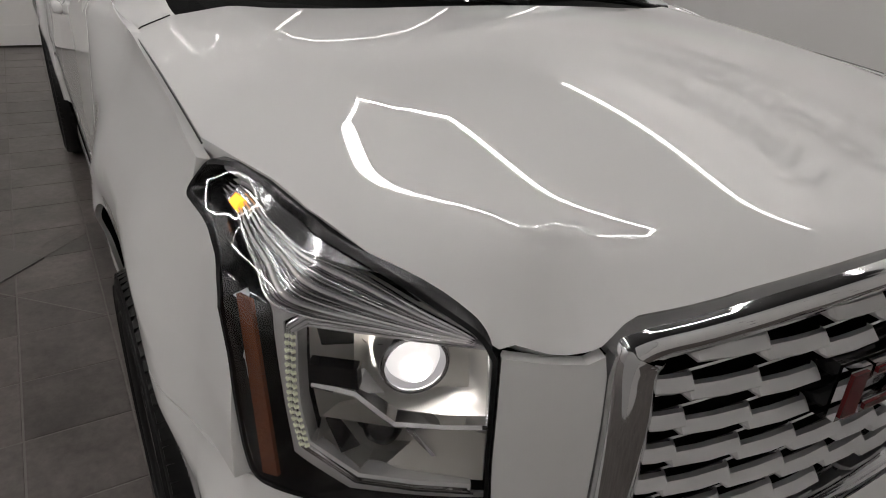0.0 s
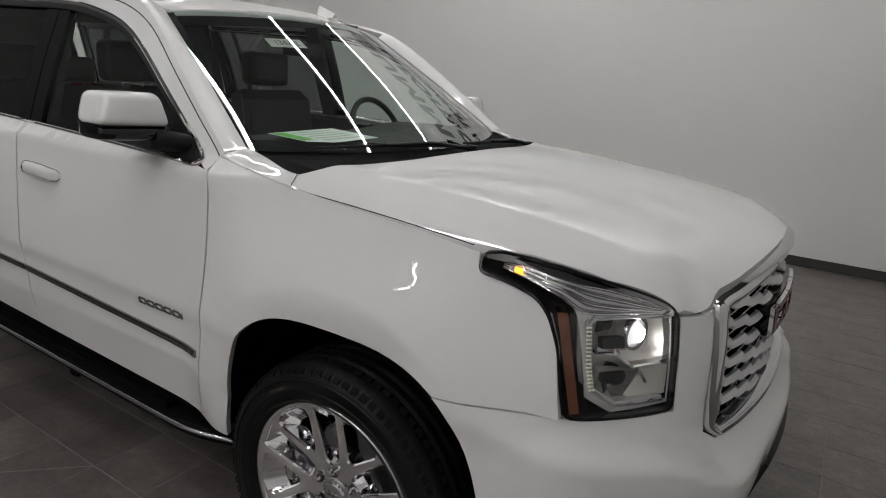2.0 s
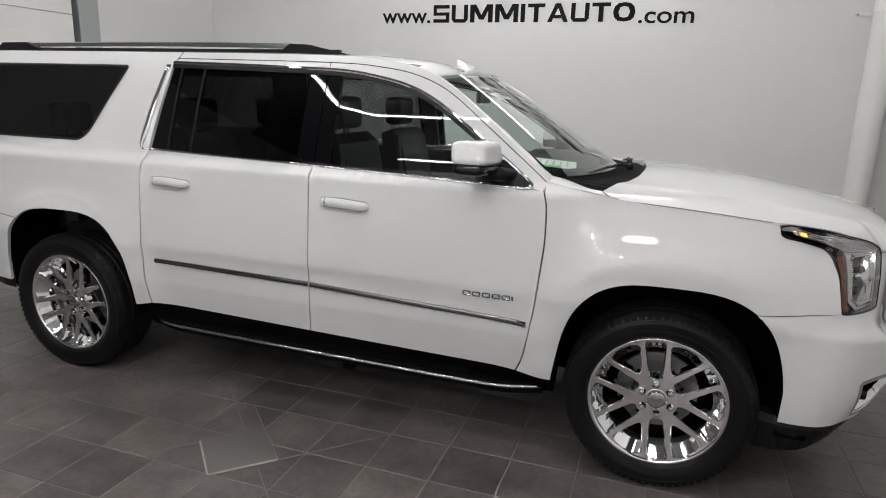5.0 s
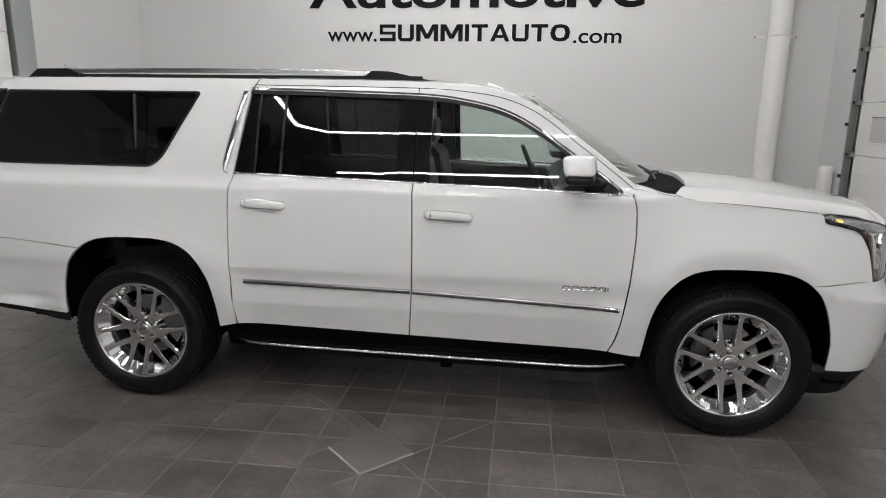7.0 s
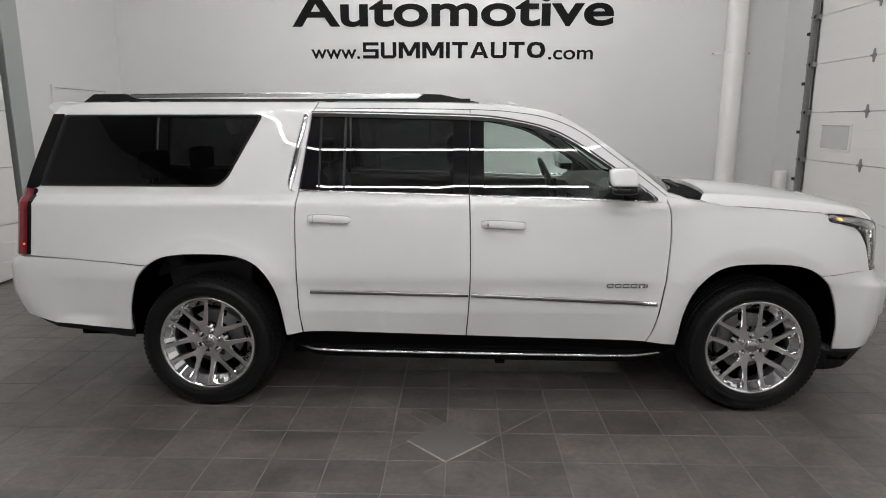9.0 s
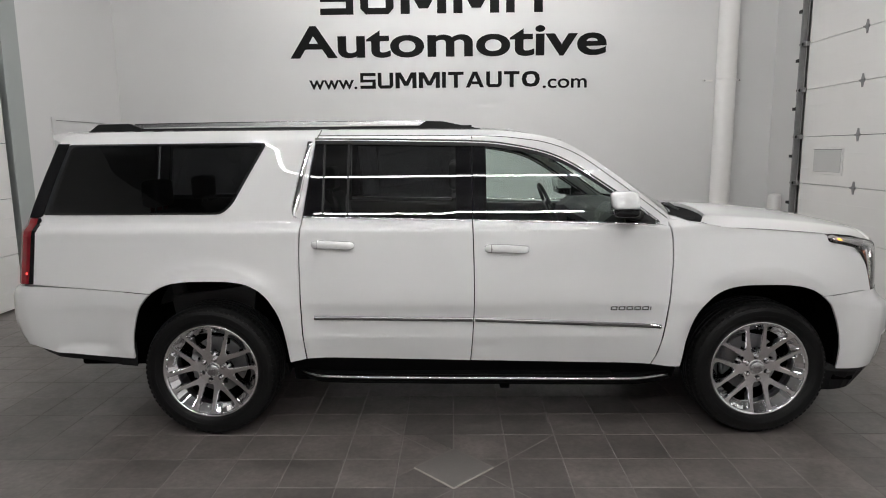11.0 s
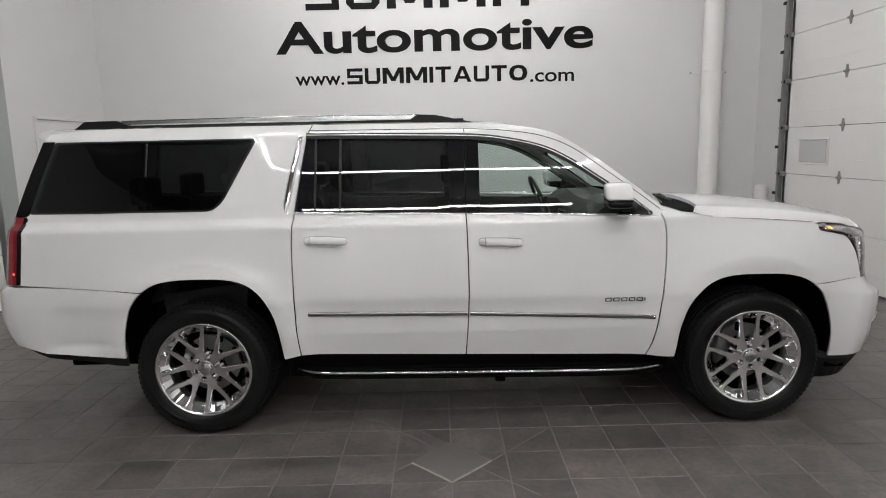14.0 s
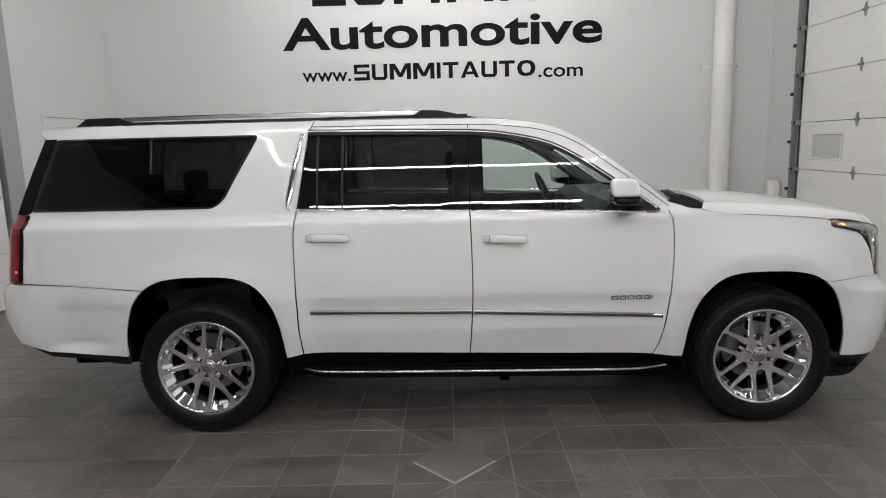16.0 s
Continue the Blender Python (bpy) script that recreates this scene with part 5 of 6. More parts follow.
# badge: chrome-edged plate with three red plain shapes
bd = [[nose_at(a, 0.938, 0.003), nose_at(a, 1.026, 0.003), nose_at(a, 1.026, -0.05), nose_at(a, 0.938, -0.05)] for a in np.linspace(-0.262, 0.262, 13)]
badge = part("badge_plate", ribbon([v[0] for v in bd], lambda i, p: bd[i]), BLACK_GLOSS, grille, "chrome-edged red badge")
def badge_mark(cells, a0, a1):
    for (u0, u1, v0, v1) in cells:
        q = [[nose_at(a, 0.942 + 0.080 * v0, 0.005), nose_at(a, 0.942 + 0.080 * v1, 0.005), nose_at(a, 0.942 + 0.080 * v1, 0.016), nose_at(a, 0.942 + 0.080 * v0, 0.016)] for a in np.linspace(a0 + (a1 - a0) * u0, a0 + (a1 - a0) * u1, 4)]
        part("badge_edge", ribbon([v[0] for v in q], lambda i, p: q[i]), CHROME, badge)
        q2 = [[nose_at(a, 0.942 + 0.080 * v0 + 0.006, 0.012), nose_at(a, 0.942 + 0.080 * v1 - 0.006, 0.012), nose_at(a, 0.942 + 0.080 * v1 - 0.006, 0.0185), nose_at(a, 0.942 + 0.080 * v0 + 0.006, 0.0185)] for a in np.linspace(a0 + (a1 - a0) * u0 + 0.006, a0 + (a1 - a0) * u1 - 0.006, 4)]
        part("badge_red", ribbon([v[0] for v in q2], lambda i, p: q2[i]), RED_BADGE, badge, "dark red enamel")


for a0 in (-0.258, -0.086, 0.086):
    badge_mark([(0.0, 0.26, 0.0, 1.0), (0.30, 1.0, 0.74, 1.0), (0.30, 1.0, 0.0, 0.26), (0.72, 1.0, 0.30, 0.55)], a0, a0 + 0.170)

# ---- headlamps ----
def headlamp(s):
    m = lambda poly: mirrored(poly, s)
    soft = curve_through(LAMP[1:9], 40) + rounded(LAMP, 0.02, 5)[54:] + rounded(LAMP, 0.02, 5)[:6]
    lamp = skin("headlamp", m(soft), lambda a, z: nose_at(a, z, -0.095), BLACK_GLOSS, car, depth=0, label="lit headlamp with a clear lens and black rim")
    at = lambda a, z, o: Vector(nose_at(s * a, z, o))
    skin("lens", m(soft), NS, LENS_GLASS, lamp, depth=0, out=0.0, label="clear outer lens", step=(0.04, 0.025))
    outlined(soft, 0.0055, s, "rim", LAMP_RIM, lamp, 0.0015, "gloss black rim", 0.05)

    def plate(name, pts, mat, parent, label="", thick=0.003):
        """A thin facet through points (along, up, depth)."""
        bm = bmesh.new()
        bm.faces.new([bm.verts.new(at(*p)) for p in pts])
        bmesh.ops.triangulate(bm, faces=bm.faces[:])
        bmesh.ops.solidify(bm, geom=bm.faces[:], thickness=thick)
        bmesh.ops.recalc_face_normals(bm, faces=bm.faces)
        return part(name, bm, mat, parent, label)

    def rail(name, line, w, o0, o1, mat, parent, label="", smooth=False):
        """A bar along a line: w half its height, from depth o0 at the front to o1 behind."""
        rows = []
        for i, p in enumerate(line):
            a, b = line[max(i - 1, 0)], line[min(i + 1, len(line) - 1)]
            d = Vector((b[0] - a[0], b[1] - a[1])).normalized()
            nx, nz = -d.y * w, d.x * w
            rows.append([at(p[0] - nx, p[1] - nz, o1), at(p[0] - nx, p[1] - nz, o0 - 0.003), at(p[0], p[1], o0), at(p[0] + nx, p[1] + nz, o0 - 0.003), at(p[0] + nx, p[1] + nz, o1)])
        return part(name, ribbon([r[0] for r in rows], lambda i, p: rows[i]), mat, parent, label, smooth)

    # black border, then the silver housing round the two bowls
    opening = [(0.990, 1.090), (0.968, 1.102), (0.775, 1.101), (0.748, 1.092), (0.738, 0.95), (0.734, 0.880), (0.890, 0.882), (0.962, 0.925), (0.978, 0.985)]
    skin("housing", m([(1.205, 1.180), (1.10, 1.171), (1.009, 1.160), (0.93, 1.151), (0.876, 1.138), (0.80, 1.118), (0.762, 1.103), (0.744, 1.080), (0.736, 0.95), (0.732, 0.872), (0.900, 0.872), (0.972, 0.915), (0.988, 1.005), (1.008, 1.094), (1.026, 1.124), (1.10, 1.146), (1.20, 1.164)]), lambda a, z: nose_at(a, z, -0.020 + 0.008 * ease(z, 1.09, 1.12)), LAMP_SILVER, lamp, holes=[m(opening)], depth=0.004, step=(0.02, 0.012), edge=0.012, label="silver ribbed lamp housing")
    plate("side_marker", [(1.060, 1.106, -0.010), (1.036, 1.106, -0.010), (0.987, 0.883, -0.010), (1.009, 0.880, -0.010)], AMBER, lamp, "amber side reflector", 0.006)
    skin("inner_back", m(opening), lambda a, z: nose_at(a, z, -0.075), LAMP_LIT_TONE, lamp, depth=0, step=(0.05, 0.05), label="silver back of the lamp")
    skin("dark_window", m([(1.195, 1.187), (1.172, 1.1905), (1.038, 1.179), (0.94, 1.164), (0.88, 1.150), (0.94, 1.150), (1.009, 1.158), (1.10, 1.168)]), lambda a, z: nose_at(a, z, -0.0055), DARK_CHROME, lamp, depth=0.002, step=(0.02, 0.006), edge=0.012, label="dark glossy upper window")
    # fine vanes of the upper sweep
    upper_line = curve_through([(1.215, 1.178), (1.10, 1.167), (1.009, 1.157), (0.93, 1.149), (0.876, 1.139), (0.80, 1.117), (0.765, 1.103)], 30)
    lower_line = curve_through([(1.215, 1.168), (1.12, 1.150), (1.055, 1.134), (1.010, 1.113), (0.96, 1.107), (0.87, 1.104), (0.77, 1.099)], 30)
    for k in range(13):
        f = (k / 12) ** 1.1
        line = [(p[0] + (q[0] - p[0]) * f, p[1] + (q[1] - p[1]) * f) for p, q in zip(upper_line, lower_line)]
        rail("reflector_rib", line, 0.0011 if k % 4 else 0.0020, -0.006 if k % 4 else -0.004, -0.016, (CHROME, DARK_CHROME, LAMP_SILVER, DARK_CHROME)[k % 4], lamp, smooth=True)
    plate("turn_signal", [(1.186, 1.171, -0.004), (1.166, 1.169, -0.004), (1.163, 1.160, -0.004), (1.184, 1.163, -0.004)], AMBER_GLOW, lamp, "glowing amber turn signal")
    # light guide: a clear C round the bowls, with small lamps up its outer side
    guide_line = [(0.765, 1.095), (0.86, 1.097), (0.958, 1.098), (0.978, 1.084), (0.976, 1.04), (0.971, 0.985), (0.957, 0.930), (0.892, 0.888), (0.82, 0.885), (0.752, 0.884)]
    g = rail("light_guide", guide_line, 0.0085, -0.018, -0.045, LAMP_SILVER, lamp, "clear C-shaped light guide")
    for d in (-0.006, 0.0, 0.006):
        rail("guide_line", [(0.865 + (a - 0.865) * (1 + d * 6), 0.99 + (z - 0.99) * (1 + d * 5)) for a, z in guide_line], 0.0012, -0.0155, -0.022, CHROME, g)
    for k in range(17):
        z = 0.932 + k * 0.0090
        a = lerp_table(z, (0.93, 0.985, 1.04, 1.084), (0.957, 0.971, 0.976, 0.978))
        for da in (-0.0042, 0.0042):
            part("led", box_between_pts(at(a + da, z, -0.0175), 0.0024), DRL_GLOW, g, "small daytime light")
    # upper bowl: bright reflector, lens, dark left end with its bar
    bowl = [(0.902, 1.090), (0.829, 1.086), (0.752, 1.082), (0.742, 1.072), (0.736, 0.980), (0.850, 0.976), (0.898, 1.012)]
    bm = bmesh.new()
    shells = [[bm.verts.new(at(0.835 + (a - 0.835) * k, 1.035 + (z - 1.035) * k, o)) for a, z in bowl] for k, o in ((1.0, -0.026), (0.93, -0.050), (0.80, -0.072), (0.58, -0.086))]
    for u, v in zip(shells, shells[1:]):
        for i in range(len(bowl)):
            bm.faces.new((u[i], u[(i + 1) % len(bowl)], v[(i + 1) % len(bowl)], v[i]))
    bm.faces.new(shells[-1])
    bmesh.ops.recalc_face_normals(bm, faces=bm.faces)
    upper = part("upper_bowl", bm, REFLECTOR, lamp, "bright rectangular reflector bowl", smooth=True)
    rail("bowl_lip", [(0.950, 1.016), (0.898, 1.011), (0.874, 0.992), (0.850, 0.975), (0.79, 0.976), (0.738, 0.978)], 0.0042, -0.020, -0.060, CHROME, upper, "chrome lower lip of the bowl")
    rail("bowl_brow", [(0.952, 1.091), (0.925, 1.094), (0.83, 1.086), (0.748, 1.082)], 0.0030, -0.022, -0.060, DARK_CHROME, upper)
    rail("bowl_side", [(0.746, 1.082), (0.741, 1.03), (0.738, 0.978)], 0.0025, -0.022, -0.060, SATIN, upper)
    plate("dark_facet", [(0.950, 1.088, -0.034), (0.905, 1.088, -0.034), (0.893, 1.056, -0.060), (0.946, 1.056, -0.045)], BLACK_GLOSS, upper)
    plate("bar", [(0.950, 1.054, -0.024), (0.893, 1.053, -0.026), (0.890, 1.028, -0.026), (0.948, 1.031, -0.024)], BLACK_GLOSS, upper, "gloss black bar beside the lens", 0.02)
    plate("bar_mark", [(0.938, 1.046, -0.0225), (0.902, 1.045, -0.0245), (0.901, 1.037, -0.0245), (0.937, 1.038, -0.0225)], SATIN, upper, "", 0.001)
    plate("silver_facet", [(0.948, 1.028, -0.030), (0.892, 1.026, -0.050), (0.868, 0.996, -0.050), (0.896, 1.008, -0.030), (0.948, 1.014, -0.028)], LAMP_SILVER, upper)
    c = at(0.838, 1.044, -0.064)
    fwd = (at(0.838, 1.044, 0.0) - c).normalized().lerp(Vector((1, 0, 0)), 0.5).normalized()
    q = fwd.to_track_quat("Y", "Z").to_matrix().to_4x4()
    lm = Matrix.Translation(c) @ q
    bm = lathe([(0.0, 0.034), (0.012, 0.032), (0.024, 0.025), (0.032, 0.010), (0.033, -0.012)], 28)
    bmesh.ops.transform(bm, matrix=lm, verts=bm.verts)
    part("projector", bm, BEAM_GLOW, upper, "lit round projector lens", smooth=True)
    core = lathe([(0.017 * math.sin(t), 0.030 + 0.011 * math.cos(t)) for t in np.linspace(0.02, 3.12, 12)], 20)
    bmesh.ops.transform(core, matrix=lm, verts=core.verts)
    part("lamp_core", core, CORE_GLOW, upper, "bright core of the lit lens", smooth=True)
    bm = lathe([(0.033, 0.0), (0.035, 0.024), (0.039, 0.027), (0.042, 0.020), (0.044, -0.016)], 28)
    bmesh.ops.transform(bm, matrix=lm, verts=bm.verts)
    part("projector_ring", bm, DARK_CHROME, upper, "", smooth=True)
    # lower bowl, unlit: dark facets, a side coloured pale as if lit, a slanting brow
    low = [(0.938, 0.970), (0.845, 0.966), (0.738, 0.968), (0.736, 0.892), (0.885, 0.893), (0.945, 0.930)]
    bm = bmesh.new()
    shells = [[bm.verts.new(at(0.84 + (a - 0.84) * k, 0.932 + (z - 0.932) * k, o)) for a, z in low] for k, o in ((1.0, -0.028), (0.88, -0.060), (0.6, -0.088))]
    for u, v in zip(shells, shells[1:]):
        for i in range(len(low)):
            bm.faces.new((u[i], u[(i + 1) % len(low)], v[(i + 1) % len(low)], v[i]))
    bm.faces.new(shells[-1])
    bmesh.ops.recalc_face_normals(bm, faces=bm.faces)
    lower = part("lower_bowl", bm, REFLECTOR, lamp, "unlit lower reflector bowl")
    plate("lit_tone_side", [(0.792, 0.966, -0.036), (0.740, 0.966, -0.030), (0.737, 0.893, -0.030), (0.846, 0.894, -0.038), (0.806, 0.918, -0.044)], LAMP_LIT_TONE, lower, "bowl side coloured pale as if lit")
    plate("slant_brow", [(0.836, 0.968, -0.028), (0.826, 0.968, -0.028), (0.796, 0.930, -0.030), (0.802, 0.926, -0.034)], CHROME, lower, "", 0.004)
    plate("dark_facet", [(0.934, 0.966, -0.032), (0.915, 0.966, -0.032), (0.895, 0.915, -0.05), (0.915, 0.915, -0.034)], BLACK_GLOSS, lower)
    bm = lathe([(0.0, 0.022), (0.014, 0.019), (0.024, 0.006), (0.026, -0.02), (0.031, -0.022)], 20)
    bmesh.ops.transform(bm, matrix=Matrix.Translation(at(0.868, 0.940, -0.058)) @ q, verts=bm.verts)
    part("high_beam", bm, BLACK_GLOSS, lower, "dark unlit lens", smooth=True)
    return lamp


def box_between_pts(c, r):
    return box_bm(c.x - r, c.x + r, c.y - r, c.y + r, c.z - r * 0.6, c.z + r * 0.6)


for s in SIDES:
    headlamp(s)

# ---- tail ----
SKIN_SIGN[0] = -1
def tail_at(y, z):
    """The rear face."""
    x = lerp_table(z, (0.40, 0.55, 0.75, 0.93, 0.94, 1.33, 1.80), (-1.16, -1.20, -1.21, -1.20, -1.19, -1.15, -0.97))
    return (x + 0.10 * (abs(y) / 0.95) ** 4, y, z)


LAMP_LEAN = lambda z: lerp_table(z, (0.94, 1.10, 1.25, 1.33), (-0.020, -0.004, 0.008, 0.020))
skin("liftgate", [(0.89, 0.93), (-0.89, 0.93), (-0.80, 1.33), (-0.60, 1.80), (0.60, 1.80), (0.80, 1.33)], lambda y, z: tail_at(y, z), PAINT, car, step=(0.12, 0.08), edge=0.06)
skin("rear_screen", rounded([(0.75, 1.34), (-0.75, 1.34), (-0.56, 1.78), (0.56, 1.78)], 0.05), lambda y, z: tail_at(y, z), DARK_GLASS, car, depth=0, out=0.004, label="dark tinted rear screen", step=(0.12, 0.08))
for s in SIDES:
    rows = []
    for z in np.linspace(0.942, 1.332, 12):
        yo = side_y(-1.05, z)
        e = LAMP_LEAN(z)
        rows.append([(x + e, s * (yo - d), z) for x, d in ((-1.045, -0.001), (-1.090, 0.004), (-1.125, 0.016), (-1.152, 0.042), (-1.180, 0.10), (-1.19, 0.18), (-1.10, 0.18), (-1.04, 0.06))])
    tl = part("tail_lamp", ribbon([r[0] for r in rows], lambda i, p: rows[i]), RED_LENS, car, "red tail lamp with a black edge")
    part("lamp_edge", ribbon([(0, 0, z) for z in np.linspace(0.942, 1.332, 12)], lambda i, p, s=s: [(x + LAMP_LEAN(p.z), s * (side_y(-1.05, p.z) + d), p.z) for x, d in ((-1.040, 0.003), (-1.066, 0.002), (-1.066, -0.02), (-1.04, -0.02))]), BLACK_GLOSS, tl, "gloss black lamp edge")
    part("lamp_glow", box_bm(-1.104, -1.092, *sorted((s * 0.918, s * 0.941)), 0.999, 1.011, 0.003), RED_GLOW, tl, "small glowing red point")

# rear bumper: wraps from the arch round the tail
def tail_plan(a):
    """Plan of the rear bumper: a from the arch to the middle."""
    pts = ((-0.24, 1.012), (-0.44, 1.004), (-0.60, 0.994), (-0.80, 0.985), (-0.99, 0.975), (-1.125, 0.957), (-1.208, 0.913), (-1.258, 0.84), (-1.298, 0.72), (-1.325, 0.5), (-1.34, 0.25), (-1.345, 0.0))
    d = [0.0]
    for p, q in zip(pts, pts[1:]):
        d.append(d[-1] + math.dist(p, q))
    return smooth_table(a, d, [p[0] for p in pts]), smooth_table(a, d, [p[1] for p in pts]), d[-1]


TAIL_LEN = tail_plan(0)[2]


def tail_wrap(s):
    def f(a, z):
        a2 = TAIL_LEN - abs(TAIL_LEN - a)
        x, y, _ = tail_plan(a2)
        k = smooth_table(z, (0.42, 0.50, 0.60, 0.75, 0.86, 0.93), (-0.035, -0.012, 0.0, 0.006, 0.0, -0.016))
        b = max(0.0, min(1.0, (a2 - 0.7) / 0.3))
        w = max(0.0, min(1.0, (0.80 - a2) / 0.3)) if z > 0.5 else 0.0
        yy = y + k * (1 - b)
        yy += (side_y(x, z) + 0.003 - yy) * w * w * (3 - 2 * w) * min(1.0, (z - 0.5) / 0.05) if w else 0.0
        kx = smooth_table(z, (0.42, 0.50, 0.54, 0.60, 0.65, 0.70, 0.80, 0.88, 0.905, 0.93), (-0.15, -0.11, -0.080, -0.035, -0.015, 0.0, 0.003, -0.002, -0.014, -0.055))
        return (x - kx * b, s * yy * (1 if a <= TAIL_LEN else -1), z)

    return f


TL = TAIL_LEN
edge = [(-0.24 - x, z) for x, z in REAR_ARCH if x < -0.2 and z < 0.882] + [(-0.24 - RA_X, 0.888)]
half = [(edge[0][0], 0.486)] + [p for p in edge if p[1] > 0.49] + [(-0.24 + 0.42, 0.893), (0.23, 0.8955), (0.53, 0.918), (0.80, 0.928)]
foot = [(0.88, 0.565), (0.70, 0.520)]
rb_poly = half + [(TL, 0.935)] + [(2 * TL - a, z) for a, z in half[::-1]] + [(2 * TL - a, z) for a, z in foot[::-1]] + [(TL, 0.575)] + foot
skin("rear_bumper", rb_poly, tail_wrap(-1), PAINT, car, step=(0.08, 0.04), label="white rear bumper")
rows = [[(lambda p, d: (p[0] + (d if a > 0.6 else 0), p[1] * (1 - 0.2 * d - 0.012), zz))(tail_wrap(-1)(a, 0.55), d) for zz, d in ((lerp_table(TL - abs(TL - a), (0.2, 0.7, 0.9, 1.7), (0.492, 0.525, 0.575, 0.585)), 0.012), (lerp_table(TL - abs(TL - a), (0.2, 0.7, 0.9, 1.7), (0.430, 0.480, 0.550, 0.555)), 0.02), (0.50, 0.12), (0.58, 0.12))] for a in np.linspace(0.215, 2 * TL - 0.215, 41)]
part("rear_valance", ribbon([r[0] for r in rows], lambda i, p: rows[i]), BLACK_PLASTIC, car, "black lower rear valance")

SKIN_SIGN[0] = 1
# ---- wheels ----
def wheel(xc, s):
    """A chrome wheel with six split spokes; the outer face looks along -y before it is placed."""
    w = part("wheel", lathe([(0.055, 0.02), (0.175, 0.02), (0.175, 0.045), (0.055, 0.045)], 32), STEEL, car, "chrome split-spoke wheel with black tyre")
    w.matrix_basis = Matrix.Translation((xc, s * 0.873, HUB_Z)) @ (Matrix() if s < 0 else Matrix.Rotation(math.pi, 4, "Z"))
    R = TYRE_R
    prof = [(0.283, -0.106), (0.292, -0.124), (0.305, -0.134), (0.325, -0.141), (0.352, -0.1435), (0.374, -0.139), (0.386, -0.130), (0.394, -0.118), (0.4015, -0.098)]
    for g in (-0.060, -0.020, 0.020, 0.060):
        prof += [(R - 0.001, g - 0.0075), (R - 0.009, g - 0.005), (R - 0.009, g + 0.005), (R - 0.001, g + 0.0075)]
    prof += [(0.4015, 0.098), (0.394, 0.118), (0.386, 0.130), (0.374, 0.139), (0.352, 0.143), (0.325, 0.141), (0.305, 0.134), (0.283, 0.106)]
    tyre = part("tyre", lathe(prof, 72), RUBBER, w, "black all-season tyre", smooth=True)
    bm = bmesh.new()
    for k in range(76):
        a = 2 * math.pi * k / 76
        for y0, y1, sk in ((-0.137, -0.072, 0.012), (-0.051, -0.029, 0.0), (-0.011, 0.011, 0.01), (0.029, 0.051, 0.0), (0.072, 0.137, -0.012)):
            rr = lambda y: R + 0.0015 if abs(y) < 0.1 else R - 0.019
            vs = []
            for y in (y0, y1):
                for da in (-0.030, 0.026):
                    t = a + da + sk * (1 if y == y1 else 0)
                    vs.append(bm.verts.new((rr(y) * math.cos(t), y, rr(y) * math.sin(t))))
            ws = [bm.verts.new((v.co.x * 0.975, v.co.y, v.co.z * 0.975)) for v in vs]
            for f in ((0, 1, 3, 2), ):
                bm.faces.new([vs[i] for i in f])
            for i, j in ((0, 1), (1, 3), (3, 2), (2, 0)):
                bm.faces.new((vs[i], vs[j], ws[j], ws[i]))
    bmesh.ops.recalc_face_normals(bm, faces=bm.faces)
    part("tread", bm, RUBBER, w)
    for r, wd in ((0.330, 0.0018), (0.362, 0.0018), (0.300, 0.002)):
        part("sidewall_ring", lathe([(r - wd, -0.1405), (r, -0.1455), (r + wd, -0.1405)], 72), RUBBER, w, smooth=True)
    # plain bars where the sidewall is lettered
    for c0, n in ((0.9, 9), (3.9, 7)):
        for k in range(n):
            t = c0 + k * 0.075
            bm = bmesh.new()
            vs = [bm.verts.new((rr * math.cos(tt), -0.1452 + (rr - 0.345) * 0.02, rr * math.sin(tt))) for rr, tt in ((0.338, t), (0.338, t + 0.05), (0.355, t + 0.05), (0.355, t))]
            top = bm.faces.new(vs)
            bmesh.ops.solidify(bm, geom=[top], thickness=0.004)
            part("sidewall_mark", bm, RUBBER, w)
    rim_prof = [(0.215, 0.085), (0.232, 0.02), (0.258, -0.075), (0.268, -0.098), (0.272, -0.112), (0.278, -0.122), (0.288, -0.1255), (0.293, -0.120), (0.293, -0.10), (0.285, -0.08), (0.283, 0.10)]
    part("rim", lathe(rim_prof, 64), WHEEL_CHROME, w, "polished chrome rim", smooth=True)
    # face: six forked sectors, each between two slots, with a window in its fork
    slot, lean = radians(30), {0: radians(17), 1: radians(36)}[0 if xc < 1 else 1] * (1 if s < 0 else -1)
    along = lambda d, w: (d * math.cos(slot) + w * math.sin(slot), d * math.sin(slot) - w * math.cos(slot))
    edge = [along(d, w) for d, w in ((0.050, 0.0), (0.091, 0.0), (0.093, 0.014), (0.101, 0.0230), (0.118, 0.0265), (0.200, 0.0350), (0.258, 0.0400), (0.269, 0.036), (0.273, 0.0))]
    ring = [(0.2865 * math.cos(t), 0.2865 * math.sin(t)) for t in np.linspace(slot, 0, 9)]
    half = edge + ring
    sector = half + [(x, -y) for x, y in half[::-1][1:]]
    window = [(0.137, 0.005), (0.150, 0.015), (0.226, 0.058), (0.241, 0.064), (0.253, 0.063), (0.268, 0.034), (0.271, 0.0)]
    window = rounded(window + [(x, -y) for x, y in window[::-1][1:]], 0.008, 3)
    loops2 = [[Vector(p) for p in densify(lp, 0.014)] for lp in (sector, window)]
    solid = lambda p: inside(p, sector) and not inside(p, window)
    drawn, ends = [], []
